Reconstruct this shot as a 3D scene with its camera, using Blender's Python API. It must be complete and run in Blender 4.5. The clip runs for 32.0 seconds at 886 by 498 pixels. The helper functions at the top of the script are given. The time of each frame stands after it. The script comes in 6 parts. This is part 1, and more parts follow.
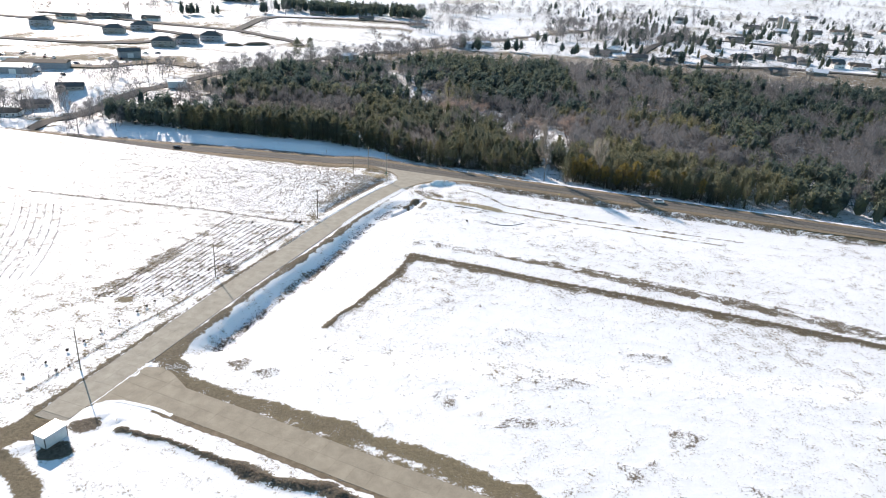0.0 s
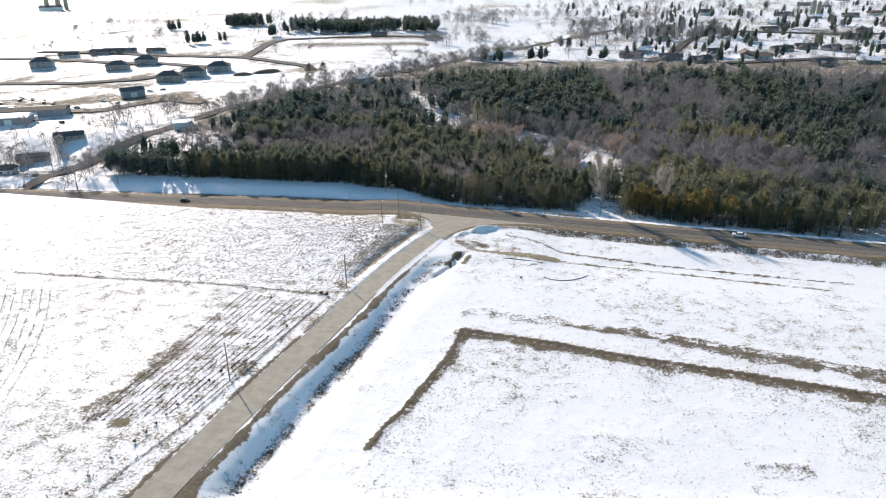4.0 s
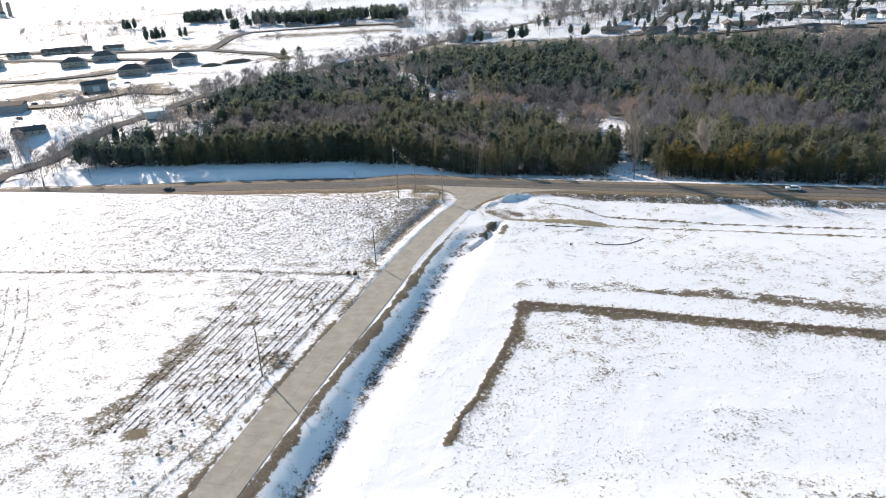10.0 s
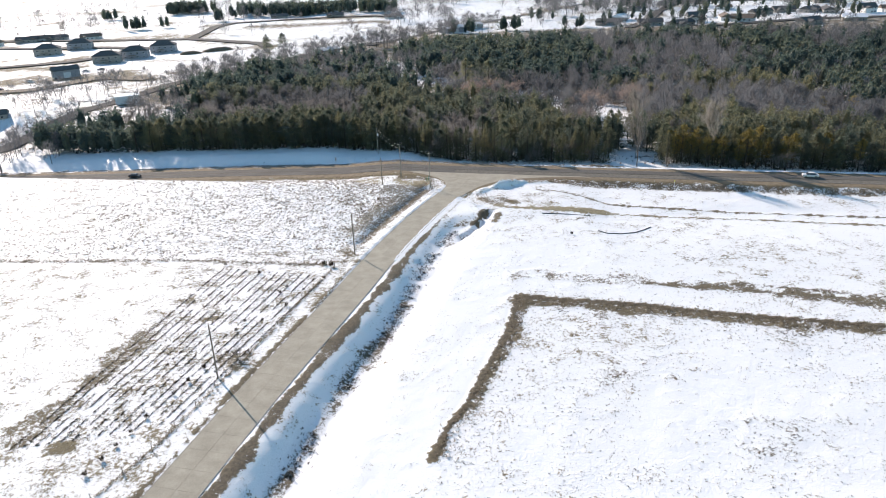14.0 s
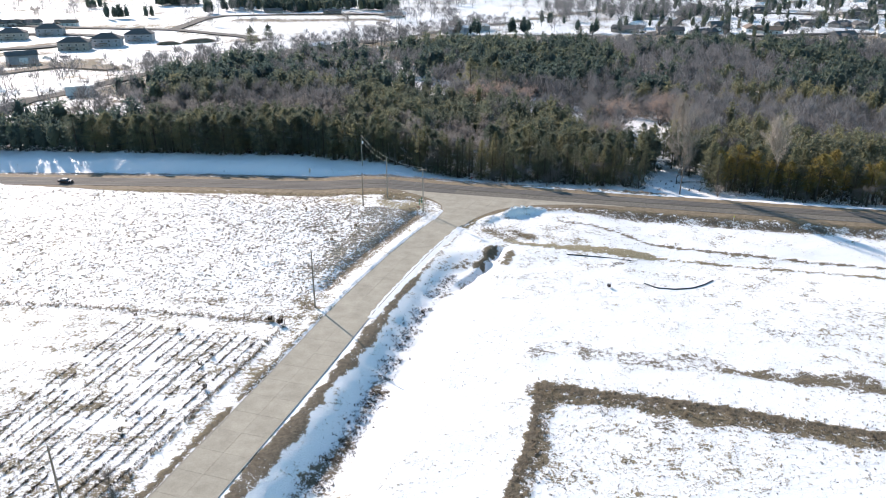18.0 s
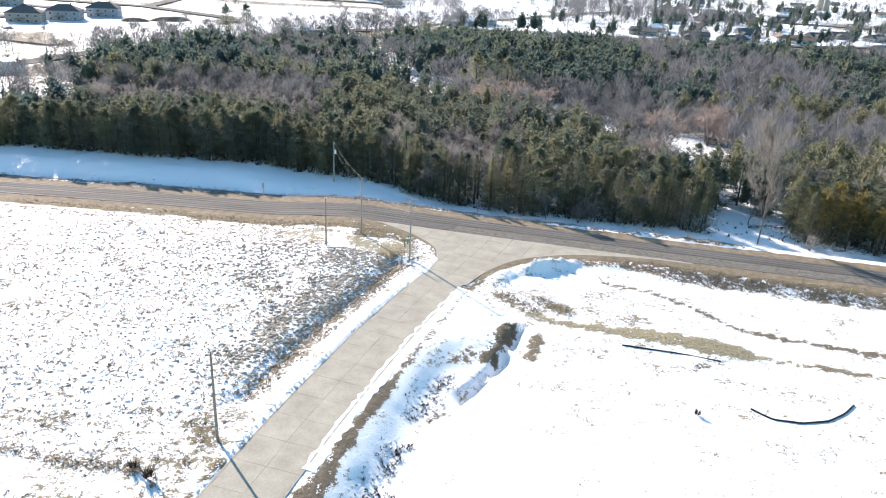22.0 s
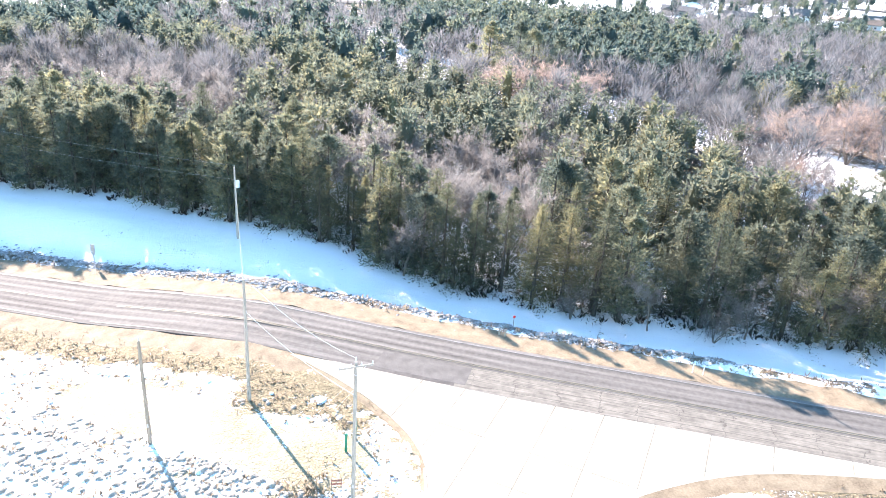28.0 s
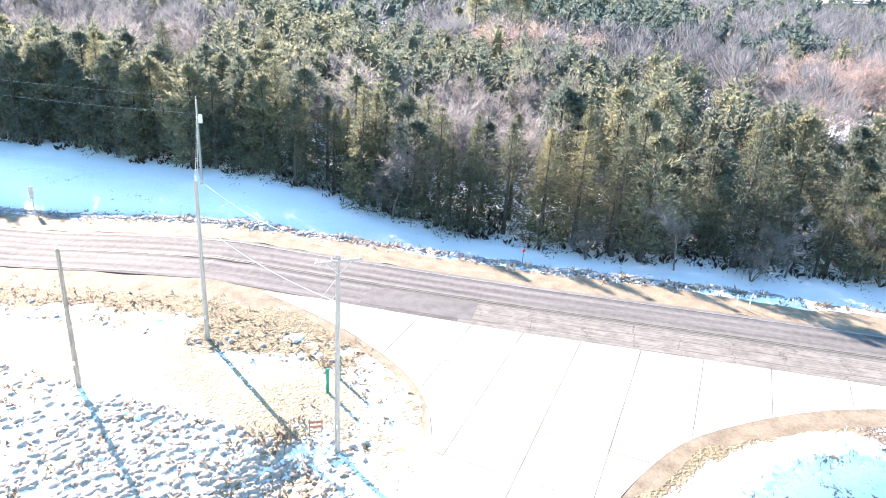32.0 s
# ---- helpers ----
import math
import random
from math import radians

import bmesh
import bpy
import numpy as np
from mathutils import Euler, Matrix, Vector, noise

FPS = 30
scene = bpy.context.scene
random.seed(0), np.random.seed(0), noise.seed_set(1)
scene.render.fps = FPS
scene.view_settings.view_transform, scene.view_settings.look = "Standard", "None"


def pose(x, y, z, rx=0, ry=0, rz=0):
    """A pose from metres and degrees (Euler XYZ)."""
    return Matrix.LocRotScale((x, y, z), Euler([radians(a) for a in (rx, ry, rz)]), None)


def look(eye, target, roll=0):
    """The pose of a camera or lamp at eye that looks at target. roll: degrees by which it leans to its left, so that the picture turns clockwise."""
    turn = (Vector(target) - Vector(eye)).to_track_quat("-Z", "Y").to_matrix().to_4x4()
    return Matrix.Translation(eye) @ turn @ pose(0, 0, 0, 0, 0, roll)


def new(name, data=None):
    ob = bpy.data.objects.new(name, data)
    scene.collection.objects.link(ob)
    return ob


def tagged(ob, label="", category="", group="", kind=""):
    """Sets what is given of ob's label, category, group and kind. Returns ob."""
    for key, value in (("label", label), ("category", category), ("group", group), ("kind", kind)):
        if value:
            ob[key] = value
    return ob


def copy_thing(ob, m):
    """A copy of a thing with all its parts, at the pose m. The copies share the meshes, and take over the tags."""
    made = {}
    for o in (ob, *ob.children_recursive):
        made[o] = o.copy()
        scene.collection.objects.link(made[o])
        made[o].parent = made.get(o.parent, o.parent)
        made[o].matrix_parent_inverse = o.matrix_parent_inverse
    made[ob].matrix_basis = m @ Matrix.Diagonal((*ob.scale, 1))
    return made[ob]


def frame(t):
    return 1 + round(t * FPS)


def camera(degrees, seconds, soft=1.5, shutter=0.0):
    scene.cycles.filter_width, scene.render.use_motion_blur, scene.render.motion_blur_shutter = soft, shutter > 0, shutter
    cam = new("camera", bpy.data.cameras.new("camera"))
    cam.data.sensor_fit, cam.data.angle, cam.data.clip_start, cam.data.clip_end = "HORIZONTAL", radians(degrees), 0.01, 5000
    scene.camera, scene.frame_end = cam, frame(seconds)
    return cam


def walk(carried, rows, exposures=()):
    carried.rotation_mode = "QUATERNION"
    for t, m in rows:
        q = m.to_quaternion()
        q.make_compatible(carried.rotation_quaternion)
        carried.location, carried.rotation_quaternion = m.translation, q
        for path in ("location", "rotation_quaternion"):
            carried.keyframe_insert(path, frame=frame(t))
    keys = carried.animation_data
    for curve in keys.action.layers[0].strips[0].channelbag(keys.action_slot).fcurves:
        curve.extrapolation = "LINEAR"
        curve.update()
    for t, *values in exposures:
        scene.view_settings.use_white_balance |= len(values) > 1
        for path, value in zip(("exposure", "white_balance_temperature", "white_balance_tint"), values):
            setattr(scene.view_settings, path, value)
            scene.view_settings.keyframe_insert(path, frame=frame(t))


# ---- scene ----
cam = camera(63.1, 32.0, 1.0)
# seconds, x, y, z, yaw, pitch, roll of the drone's camera
PATH = [
    (0.0, 0.80, -0.07, 105.47, 0.24, -23.45, 3.49),
    (0.5, 2.42, 6.59, 106.19, 0.46, -23.45, 3.04),
    (1.0, 3.55, 13.46, 106.86, 0.65, -23.45, 2.66),
    (1.5, 3.84, 20.18, 107.45, 0.95, -23.43, 2.11),
    (2.0, 2.98, 26.47, 107.81, 1.22, -23.45, 1.44),
    (2.5, 1.07, 32.31, 108.01, 1.48, -23.39, 0.83),
    (3.0, -1.83, 37.72, 108.01, 1.73, -23.32, 0.30),
    (3.5, -5.44, 42.74, 107.85, 1.96, -23.23, -0.26),
    (5.5, -23.60, 60.88, 102.16, 2.60, -22.89, -1.70),
    (6.0, -27.59, 64.52, 100.23, 2.70, -22.88, -1.88),
    (6.5, -30.59, 67.36, 98.32, 2.65, -22.88, -2.12),
    (7.0, -32.80, 69.38, 96.49, 2.27, -22.90, -2.28),
    (7.5, -34.17, 70.66, 94.72, 1.93, -22.94, -2.53),
    (8.0, -34.80, 71.25, 93.09, 1.41, -22.98, -2.58),
    (8.5, -34.68, 71.34, 91.47, 0.76, -23.08, -2.63),
    (9.0, -34.27, 71.17, 89.92, 0.09, -23.12, -2.72),
    (9.5, -33.99, 71.02, 88.44, -0.51, -23.09, -2.83),
    (10.0, -33.89, 70.84, 86.93, -0.95, -23.06, -2.76),
    (10.5, -33.86, 70.74, 85.49, -1.03, -23.03, -2.61),
    (11.0, -33.79, 70.70, 83.98, -1.13, -23.08, -2.42),
    (11.5, -33.77, 71.53, 82.41, -1.27, -23.07, -2.46),
    (12.0, -33.65, 73.36, 80.96, -1.39, -23.07, -2.42),
    (12.5, -33.51, 76.06, 79.51, -1.51, -23.07, -2.43),
    (13.0, -33.30, 79.70, 78.02, -1.61, -23.07, -2.45),
    (13.5, -33.09, 84.26, 76.57, -1.72, -23.04, -2.38),
    (15.5, -32.17, 107.16, 70.83, -2.00, -22.81, -1.21),
    (16.0, -31.91, 113.47, 69.40, -2.06, -22.75, -0.94),
    (16.5, -31.65, 119.95, 67.98, -2.10, -22.67, -0.69),
    (17.0, -31.37, 126.53, 66.52, -2.13, -22.57, -0.45),
    (17.5, -31.03, 133.15, 65.09, -2.16, -22.50, -0.20),
    (18.0, -30.76, 139.83, 63.75, -2.23, -22.43, 0.10),
    (18.5, -30.53, 146.63, 62.46, -2.29, -22.41, 0.40),
    (19.0, -30.31, 153.49, 61.11, -2.36, -22.35, 0.74),
    (19.5, -30.11, 160.46, 59.90, -2.43, -22.37, 1.11),
    (20.0, -29.91, 167.50, 58.69, -2.52, -22.38, 1.48),
    (20.5, -29.84, 174.62, 57.44, -2.66, -22.40, 1.92),
    (21.0, -29.70, 181.81, 56.10, -2.78, -22.40, 2.32),
    (21.5, -29.66, 189.01, 54.91, -2.94, -22.47, 2.77),
    (22.0, -29.49, 196.23, 53.63, -3.07, -22.52, 3.14),
    (22.5, -29.47, 203.51, 52.28, -3.25, -22.55, 3.53),
    (23.0, -29.36, 210.76, 51.07, -3.40, -22.66, 3.96),
    (23.5, -29.36, 218.16, 49.80, -3.60, -22.79, 4.39),
    (24.0, -29.27, 225.55, 48.48, -3.74, -22.89, 4.71),
    (24.5, -29.18, 232.94, 47.29, -3.87, -23.07, 4.93),
    (25.0, -28.92, 240.26, 45.93, -3.91, -23.18, 5.01),
    (25.5, -28.48, 247.56, 44.58, -3.85, -23.30, 4.94),
    (27.5, -26.65, 275.09, 39.06, -3.58, -23.42, 4.23),
    (28.0, -26.36, 279.98, 37.49, -3.54, -23.37, 4.08),
    (28.5, -26.23, 283.62, 36.12, -3.49, -23.37, 3.99),
    (29.0, -26.26, 286.02, 35.10, -3.46, -23.29, 3.92),
    (29.5, -26.38, 287.54, 33.63, -3.51, -23.24, 3.92),
    (30.0, -26.49, 288.17, 32.06, -3.82, -23.14, 3.91),
    (30.5, -26.55, 288.06, 30.40, -4.05, -23.12, 3.60),
    (31.0, -26.55, 287.72, 28.74, -4.49, -23.02, 3.57),
    (31.5, -26.63, 287.46, 27.09, -4.88, -22.90, 3.62),
    (32.0, -26.72, 287.34, 26.18, -5.01, -22.82, 3.69),
]
EXPOSURES = [(t, e, 6900 if t < 15 else 6720, 15 if t < 24 else 19 if t < 29 else 22) for t, e in ((0.0, 0.55), (1.0, 0.46), (3.0, 0.44), (6.0, 0.43), (14.0, 0.50), (19.0, 0.76), (22.0, 1.15), (24.0, 1.60), (25.5, 1.86), (27.5, 2.42), (29.0, 2.68), (30.5, 2.78), (32.0, 2.56))]
walk(cam, [(t, pose(x, y, z, 0, 0, yaw) @ pose(0, 0, 0, 90 + pitch) @ pose(0, 0, 0, 0, 0, roll)) for t, x, y, z, yaw, pitch, roll in PATH], EXPOSURES)

# ---- daylight: clear winter sky, low sun ahead of the drone ----
SUN_AZ, SUN_EL = -34.0, 24.0
world = bpy.data.worlds.new("winter_sky")
scene.world = world
world.use_nodes = True
wn = world.node_tree.nodes
sky = wn.new("ShaderNodeTexSky")
sky.sky_type = "NISHITA"
sky.sun_disc = False
sky.sun_elevation, sky.sun_rotation = radians(SUN_EL), radians(SUN_AZ)
sky.air_density, sky.dust_density = 1.2, 0.1
sky.ozone_density = 4.0
tint = wn.new("ShaderNodeMix")
tint.data_type, tint.blend_type = "RGBA", "MULTIPLY"
tint.inputs[0].default_value, tint.inputs[7].default_value = 1.0, (0.80, 1.0, 0.95, 1.0)
world.node_tree.links.new(sky.outputs[0], tint.inputs[6])
world.node_tree.links.new(tint.outputs[2], wn["Background"].inputs[0])
wn["Background"].inputs[1].default_value = 0.13
sun_data = bpy.data.lights.new("sun", "SUN")
sun_data.energy, sun_data.angle, sun_data.color = 5.0, radians(0.53), (1.0, 0.915, 0.835)
sun = new("sun", sun_data)
sdir = Vector((math.sin(radians(SUN_AZ)) * math.cos(radians(SUN_EL)), math.cos(radians(SUN_AZ)) * math.cos(radians(SUN_EL)), math.sin(radians(SUN_EL))))
sun.matrix_world = look(tuple(sdir * 300), (0, 0, 0))

# ---- materials ----
def material(name, rough=0.8, metal=0.0, spec=0.3):
    m = bpy.data.materials.new(name)
    m.use_nodes = True
    b = m.node_tree.nodes["Principled BSDF"]
    b.inputs["Roughness"].default_value, b.inputs["Metallic"].default_value = rough, metal
    b.inputs["Specular IOR Level"].default_value = spec
    return m, m.node_tree.nodes, m.node_tree.links, b


def rgba(c):
    return (c[0], c[1], c[2], 1.0)


def noise_node(n, l, scale, detail=3.0, rough=0.55, coord="Object", stretch=None):
    tc = n.new("ShaderNodeTexCoord")
    out = tc.outputs[coord]
    if stretch:
        mp = n.new("ShaderNodeMapping")
        mp.inputs["Scale"].default_value = stretch
        l.new(out, mp.inputs[0])
        out = mp.outputs[0]
    t = n.new("ShaderNodeTexNoise")
    t.inputs["Scale"].default_value, t.inputs["Detail"].default_value, t.inputs["Roughness"].default_value = scale, detail, rough
    l.new(out, t.inputs["Vector"])
    return t.outputs[0]


def ramp(n, l, fac, stops):
    r = n.new("ShaderNodeValToRGB")
    while len(r.color_ramp.elements) < len(stops):
        r.color_ramp.elements.new(0.5)
    for e, (p, c) in zip(r.color_ramp.elements, stops):
        e.position, e.color = p, rgba(c) if len(c) == 3 else c
    l.new(fac, r.inputs[0])
    return r.outputs[0]


def mix(n, l, fac, a, b, how="MIX"):
    m = n.new("ShaderNodeMix")
    m.data_type, m.blend_type = "RGBA", how
    for sock, v in ((m.inputs[0], fac), (m.inputs[6], a), (m.inputs[7], b)):
        if isinstance(v, (int, float)):
            sock.default_value = v
        elif isinstance(v, tuple):
            sock.default_value = rgba(v)
        else:
            l.new(v, sock)
    return m.outputs[2]


def maths(n, l, op, a, b=None, clamp=False):
    m = n.new("ShaderNodeMath")
    m.operation, m.use_clamp = op, clamp
    for k, v in enumerate((a, b)):
        if v is None:
            continue
        if isinstance(v, (int, float)):
            m.inputs[k].default_value = v
        else:
            l.new(v, m.inputs[k])
    return m.outputs[0]


def bump(n, l, b, height, strength=0.5, dist=0.05):
    k = n.new("ShaderNodeBump")
    k.inputs["Strength"].default_value, k.inputs["Distance"].default_value = strength, dist
    l.new(height, k.inputs["Height"])
    l.new(k.outputs[0], b.inputs["Normal"])


def simple(name, dark, light, scale=3.0, rough=0.8, metal=0.0, spec=0.3, bumpy=0.3, dist=0.02, fine=None, stretch=None, vary=0.0):
    """Two-scale mottled colour with relief; vary adds an own shade to each object."""
    m, n, l, b = material(name, rough, metal, spec)
    big = noise_node(n, l, scale, 4.0, stretch=stretch)
    small = noise_node(n, l, fine or scale * 9, 3.0, stretch=stretch)
    both = maths(n, l, "ADD", maths(n, l, "MULTIPLY", big, 0.6), maths(n, l, "MULTIPLY", small, 0.4))
    col = ramp(n, l, both, [(0.32, dark), (0.68, light)])
    if vary:
        oi = n.new("ShaderNodeObjectInfo")
        k = maths(n, l, "ADD", maths(n, l, "MULTIPLY", oi.outputs["Random"], vary), 1 - vary / 2)
        col = mix(n, l, 1.0, col, k, "MULTIPLY")
    l.new(col, b.inputs["Base Color"])
    if bumpy:
        bump(n, l, b, both, bumpy, dist)
    return m


def ground_material():
    """Snow that thins to dry grass, weeds and soil where the sheet's 'bare' layer says so."""
    m, n, l, b = material("snow_and_dry_grass", 0.65, 0.0, 0.25)
    bare = n.new("ShaderNodeAttribute")
    bare.attribute_name = "bare"
    soil = n.new("ShaderNodeAttribute")
    soil.attribute_name = "soil"
    straw = n.new("ShaderNodeAttribute")
    straw.attribute_name = "straw"
    n1 = noise_node(n, l, 0.22, 4.0, 0.6)
    n2 = noise_node(n, l, 1.3, 5.0, 0.7)
    n3 = noise_node(n, l, 5.0, 3.0, 0.6)
    mixn = maths(n, l, "ADD", maths(n, l, "MULTIPLY", n1, 0.3), maths(n, l, "ADD", maths(n, l, "MULTIPLY", n2, 0.42), maths(n, l, "MULTIPLY", n3, 0.28)))
    k = maths(n, l, "ADD", bare.outputs["Fac"], maths(n, l, "MULTIPLY", maths(n, l, "SUBTRACT", mixn, 0.5), 3.5))
    fac = maths(n, l, "ADD", maths(n, l, "MULTIPLY", maths(n, l, "SUBTRACT", k, 0.5), 8.0), 0.5, clamp=True)
    snow = mix(n, l, n3, (0.835, 0.832, 0.835), (0.89, 0.885, 0.88))
    grass = ramp(n, l, maths(n, l, "ADD", maths(n, l, "MULTIPLY", n2, 0.5), maths(n, l, "MULTIPLY", n3, 0.5)), [(0.3, (0.085, 0.068, 0.04)), (0.5, (0.20, 0.16, 0.095)), (0.7, (0.38, 0.305, 0.19))])
    dirt = ramp(n, l, n2, [(0.3, (0.05, 0.04, 0.031)), (0.7, (0.19, 0.152, 0.113))])
    pale = ramp(n, l, maths(n, l, "ADD", maths(n, l, "MULTIPLY", n2, 0.5), maths(n, l, "MULTIPLY", n3, 0.5)), [(0.3, (0.16, 0.128, 0.074)), (0.5, (0.30, 0.25, 0.155)), (0.72, (0.46, 0.39, 0.265))])
    cover = mix(n, l, straw.outputs["Fac"], mix(n, l, soil.outputs["Fac"], grass, dirt), pale)
    l.new(mix(n, l, fac, snow, cover), b.inputs["Base Color"])
    l.new(maths(n, l, "ADD", maths(n, l, "MULTIPLY", fac, 0.3), 0.6), b.inputs["Roughness"])
    bump(n, l, b, maths(n, l, "ADD", maths(n, l, "MULTIPLY", n1, 1.4), maths(n, l, "ADD", maths(n, l, "MULTIPLY", n2, maths(n, l, "ADD", maths(n, l, "MULTIPLY", bare.outputs["Fac"], 2.6), -0.2)), maths(n, l, "MULTIPLY", n3, maths(n, l, "ADD", fac, 0.5)))), 0.6, 0.4)
    return m


def leaf_material(name, dark, mid, light, island):
    m, n, l, b = material(name, 0.6, 0.0, 0.25)
    if island:
        g = n.new("ShaderNodeNewGeometry")
        tone = n.new("ShaderNodeAttribute")
        tone.attribute_name = "tone"
        rnd = maths(n, l, "ADD", maths(n, l, "MULTIPLY", g.outputs["Random Per Island"], 0.45), maths(n, l, "MULTIPLY", tone.outputs["Fac"], 0.55 if island == "tone" else 0.0))
    else:
        g = n.new("ShaderNodeNewGeometry")
        oi = n.new("ShaderNodeObjectInfo")
        rnd = maths(n, l, "ADD", maths(n, l, "MULTIPLY", g.outputs["Random Per Island"], 0.45), maths(n, l, "MULTIPLY", oi.outputs["Random"], 0.55))
    big = noise_node(n, l, 0.035, 2.0, coord="Object" if island else "Generated")
    f = maths(n, l, "ADD", maths(n, l, "MULTIPLY", rnd, 0.75), maths(n, l, "MULTIPLY", big, 0.25))
    col = ramp(n, l, f, [(0.15, dark), (0.5, mid), (0.9, light)])
    l.new(col, b.inputs["Base Color"])
    tr = n.new("ShaderNodeBsdfTranslucent")
    l.new(col, tr.inputs[0])
    ms = n.new("ShaderNodeMixShader")
    ms.inputs[0].default_value = 0.6
    l.new(b.outputs[0], ms.inputs[1])
    l.new(tr.outputs[0], ms.inputs[2])
    l.new(ms.outputs[0], n["Material Output"].inputs[0])
    return m


def asphalt_material(name, dark, light, streak=0.5):
    """Worn asphalt with salt-whitened tracks along local y (uv: across in metres, along)."""
    m, n, l, b = material(name, 0.92, 0.0, 0.15)
    uv = n.new("ShaderNodeUVMap")
    sep = n.new("ShaderNodeSeparateXYZ")
    l.new(uv.outputs[0], sep.inputs[0])
    mp = n.new("ShaderNodeMapping")
    mp.inputs["Scale"].default_value = (1.6, 0.06, 1)
    l.new(uv.outputs[0], mp.inputs[0])
    t = n.new("ShaderNodeTexNoise")
    t.inputs["Scale"].default_value, t.inputs["Detail"].default_value = 1.0, 5.0
    l.new(mp.outputs[0], t.inputs["Vector"])
    wave = maths(n, l, "MULTIPLY", maths(n, l, "ADD", maths(n, l, "SINE", maths(n, l, "MULTIPLY", sep.outputs[0], 5.2)), 1.0), 0.075)
    grit = noise_node(n, l, 2.2, 5.0, 0.65)
    f = maths(n, l, "ADD", maths(n, l, "MULTIPLY", t.outputs[0], streak), maths(n, l, "ADD", wave, maths(n, l, "MULTIPLY", grit, 0.35)))
    col = ramp(n, l, f, [(0.3, dark), (0.85, light)])
    l.new(col, b.inputs["Base Color"])
    bump(n, l, b, grit, 0.3, 0.02)
    return m


def cracked_material():
    """Old pavement lane: long seams and short sealed cracks across it (uv: across in metres, along)."""
    m, n, l, b = material("cracked_pavement", 0.95, 0.0, 0.08)
    uv = n.new("ShaderNodeUVMap")
    sep = n.new("ShaderNodeSeparateXYZ")
    l.new(uv.outputs[0], sep.inputs[0])
    warp = noise_node(n, l, 0.35, 4.0, 0.6)
    fine = noise_node(n, l, 1.6, 3.0, 0.6)
    wob = maths(n, l, "ADD", maths(n, l, "MULTIPLY", maths(n, l, "SUBTRACT", warp, 0.5), 5.0), maths(n, l, "MULTIPLY", maths(n, l, "SUBTRACT", fine, 0.5), 0.7))

    def seam(value, period, width):
        q = maths(n, l, "FRACT", maths(n, l, "DIVIDE", value, period))
        d = maths(n, l, "MULTIPLY", maths(n, l, "ABSOLUTE", maths(n, l, "SUBTRACT", q, 0.5)), period)
        return maths(n, l, "LESS_THAN", d, width)

    across = seam(maths(n, l, "ADD", sep.outputs[1], wob), 3.7, 0.05)
    long = seam(maths(n, l, "ADD", sep.outputs[0], maths(n, l, "MULTIPLY", wob, 0.09)), 1.32, 0.035)
    gate = maths(n, l, "GREATER_THAN", noise_node(n, l, 0.5, 2.0), 0.43)
    crack = maths(n, l, "MAXIMUM", maths(n, l, "MULTIPLY", across, gate), long)
    grit = noise_node(n, l, 1.1, 5.0, 0.65)
    mp = n.new("ShaderNodeMapping")
    mp.inputs["Scale"].default_value = (1.5, 0.05, 1)
    l.new(uv.outputs[0], mp.inputs[0])
    t = n.new("ShaderNodeTexNoise")
    l.new(mp.outputs[0], t.inputs["Vector"])
    col = ramp(n, l, maths(n, l, "ADD", maths(n, l, "MULTIPLY", grit, 0.5), maths(n, l, "MULTIPLY", t.outputs[0], 0.5)), [(0.34, (0.10, 0.092, 0.08)), (0.66, (0.235, 0.215, 0.182))])
    l.new(mix(n, l, maths(n, l, "MULTIPLY", crack, 0.6), col, (0.055, 0.05, 0.045)), b.inputs["Base Color"])
    bump(n, l, b, grit, 0.3, 0.02)
    return m


SNOW = ground_material()
SNOW_PLAIN = simple("piled_snow", (0.75, 0.755, 0.77), (0.88, 0.878, 0.875), 0.8, 0.6, bumpy=0.8, dist=0.25)
CONCRETE = simple("pale_concrete", (0.268, 0.240, 0.188), (0.408, 0.369, 0.294), 0.35, 0.85, fine=5, vary=0.08)
KERB = simple("kerb_concrete", (0.26, 0.235, 0.2), (0.42, 0.38, 0.32), 0.9, 0.85)
CONCRETE_TAN = simple("sandy_concrete", (0.25, 0.213, 0.157), (0.385, 0.333, 0.25), 0.3, 0.88, fine=5, vary=0.06)
JOINT = simple("joint_filler", (0.235, 0.213, 0.17), (0.34, 0.31, 0.248), 2.0, 0.9)
ASPHALT = asphalt_material("worn_asphalt", (0.056, 0.052, 0.048), (0.235, 0.218, 0.197))
ASPHALT_FAR = asphalt_material("far_road_asphalt", (0.075, 0.07, 0.065), (0.17, 0.155, 0.14), 0.3)
CRACKED = cracked_material()
PATCH = simple("dark_patch_asphalt", (0.07, 0.066, 0.06), (0.135, 0.125, 0.115), 1.0, 0.9)
GRAVEL = simple("tan_gravel", (0.12, 0.09, 0.058), (0.285, 0.225, 0.152), 0.7, 0.95, bumpy=0.8, dist=0.06, fine=6, stretch=(1, 1, 1))
MUD = simple("brown_mud", (0.10, 0.075, 0.05), (0.27, 0.205, 0.14), 0.6, 0.9, bumpy=1.0, dist=0.2, fine=4)
PAINT_WHITE = simple("worn_white_line", (0.10, 0.095, 0.088), (0.27, 0.26, 0.245), 1.2, 0.7, bumpy=0.0)
PAINT_YELLOW = simple("worn_yellow_line", (0.09, 0.082, 0.065), (0.22, 0.195, 0.14), 1.2, 0.7, bumpy=0.0)
POLE_WOOD = simple("weathered_pole_wood", (0.16, 0.125, 0.095), (0.34, 0.285, 0.225), 2.0, 0.85, stretch=(4, 4, 0.4))
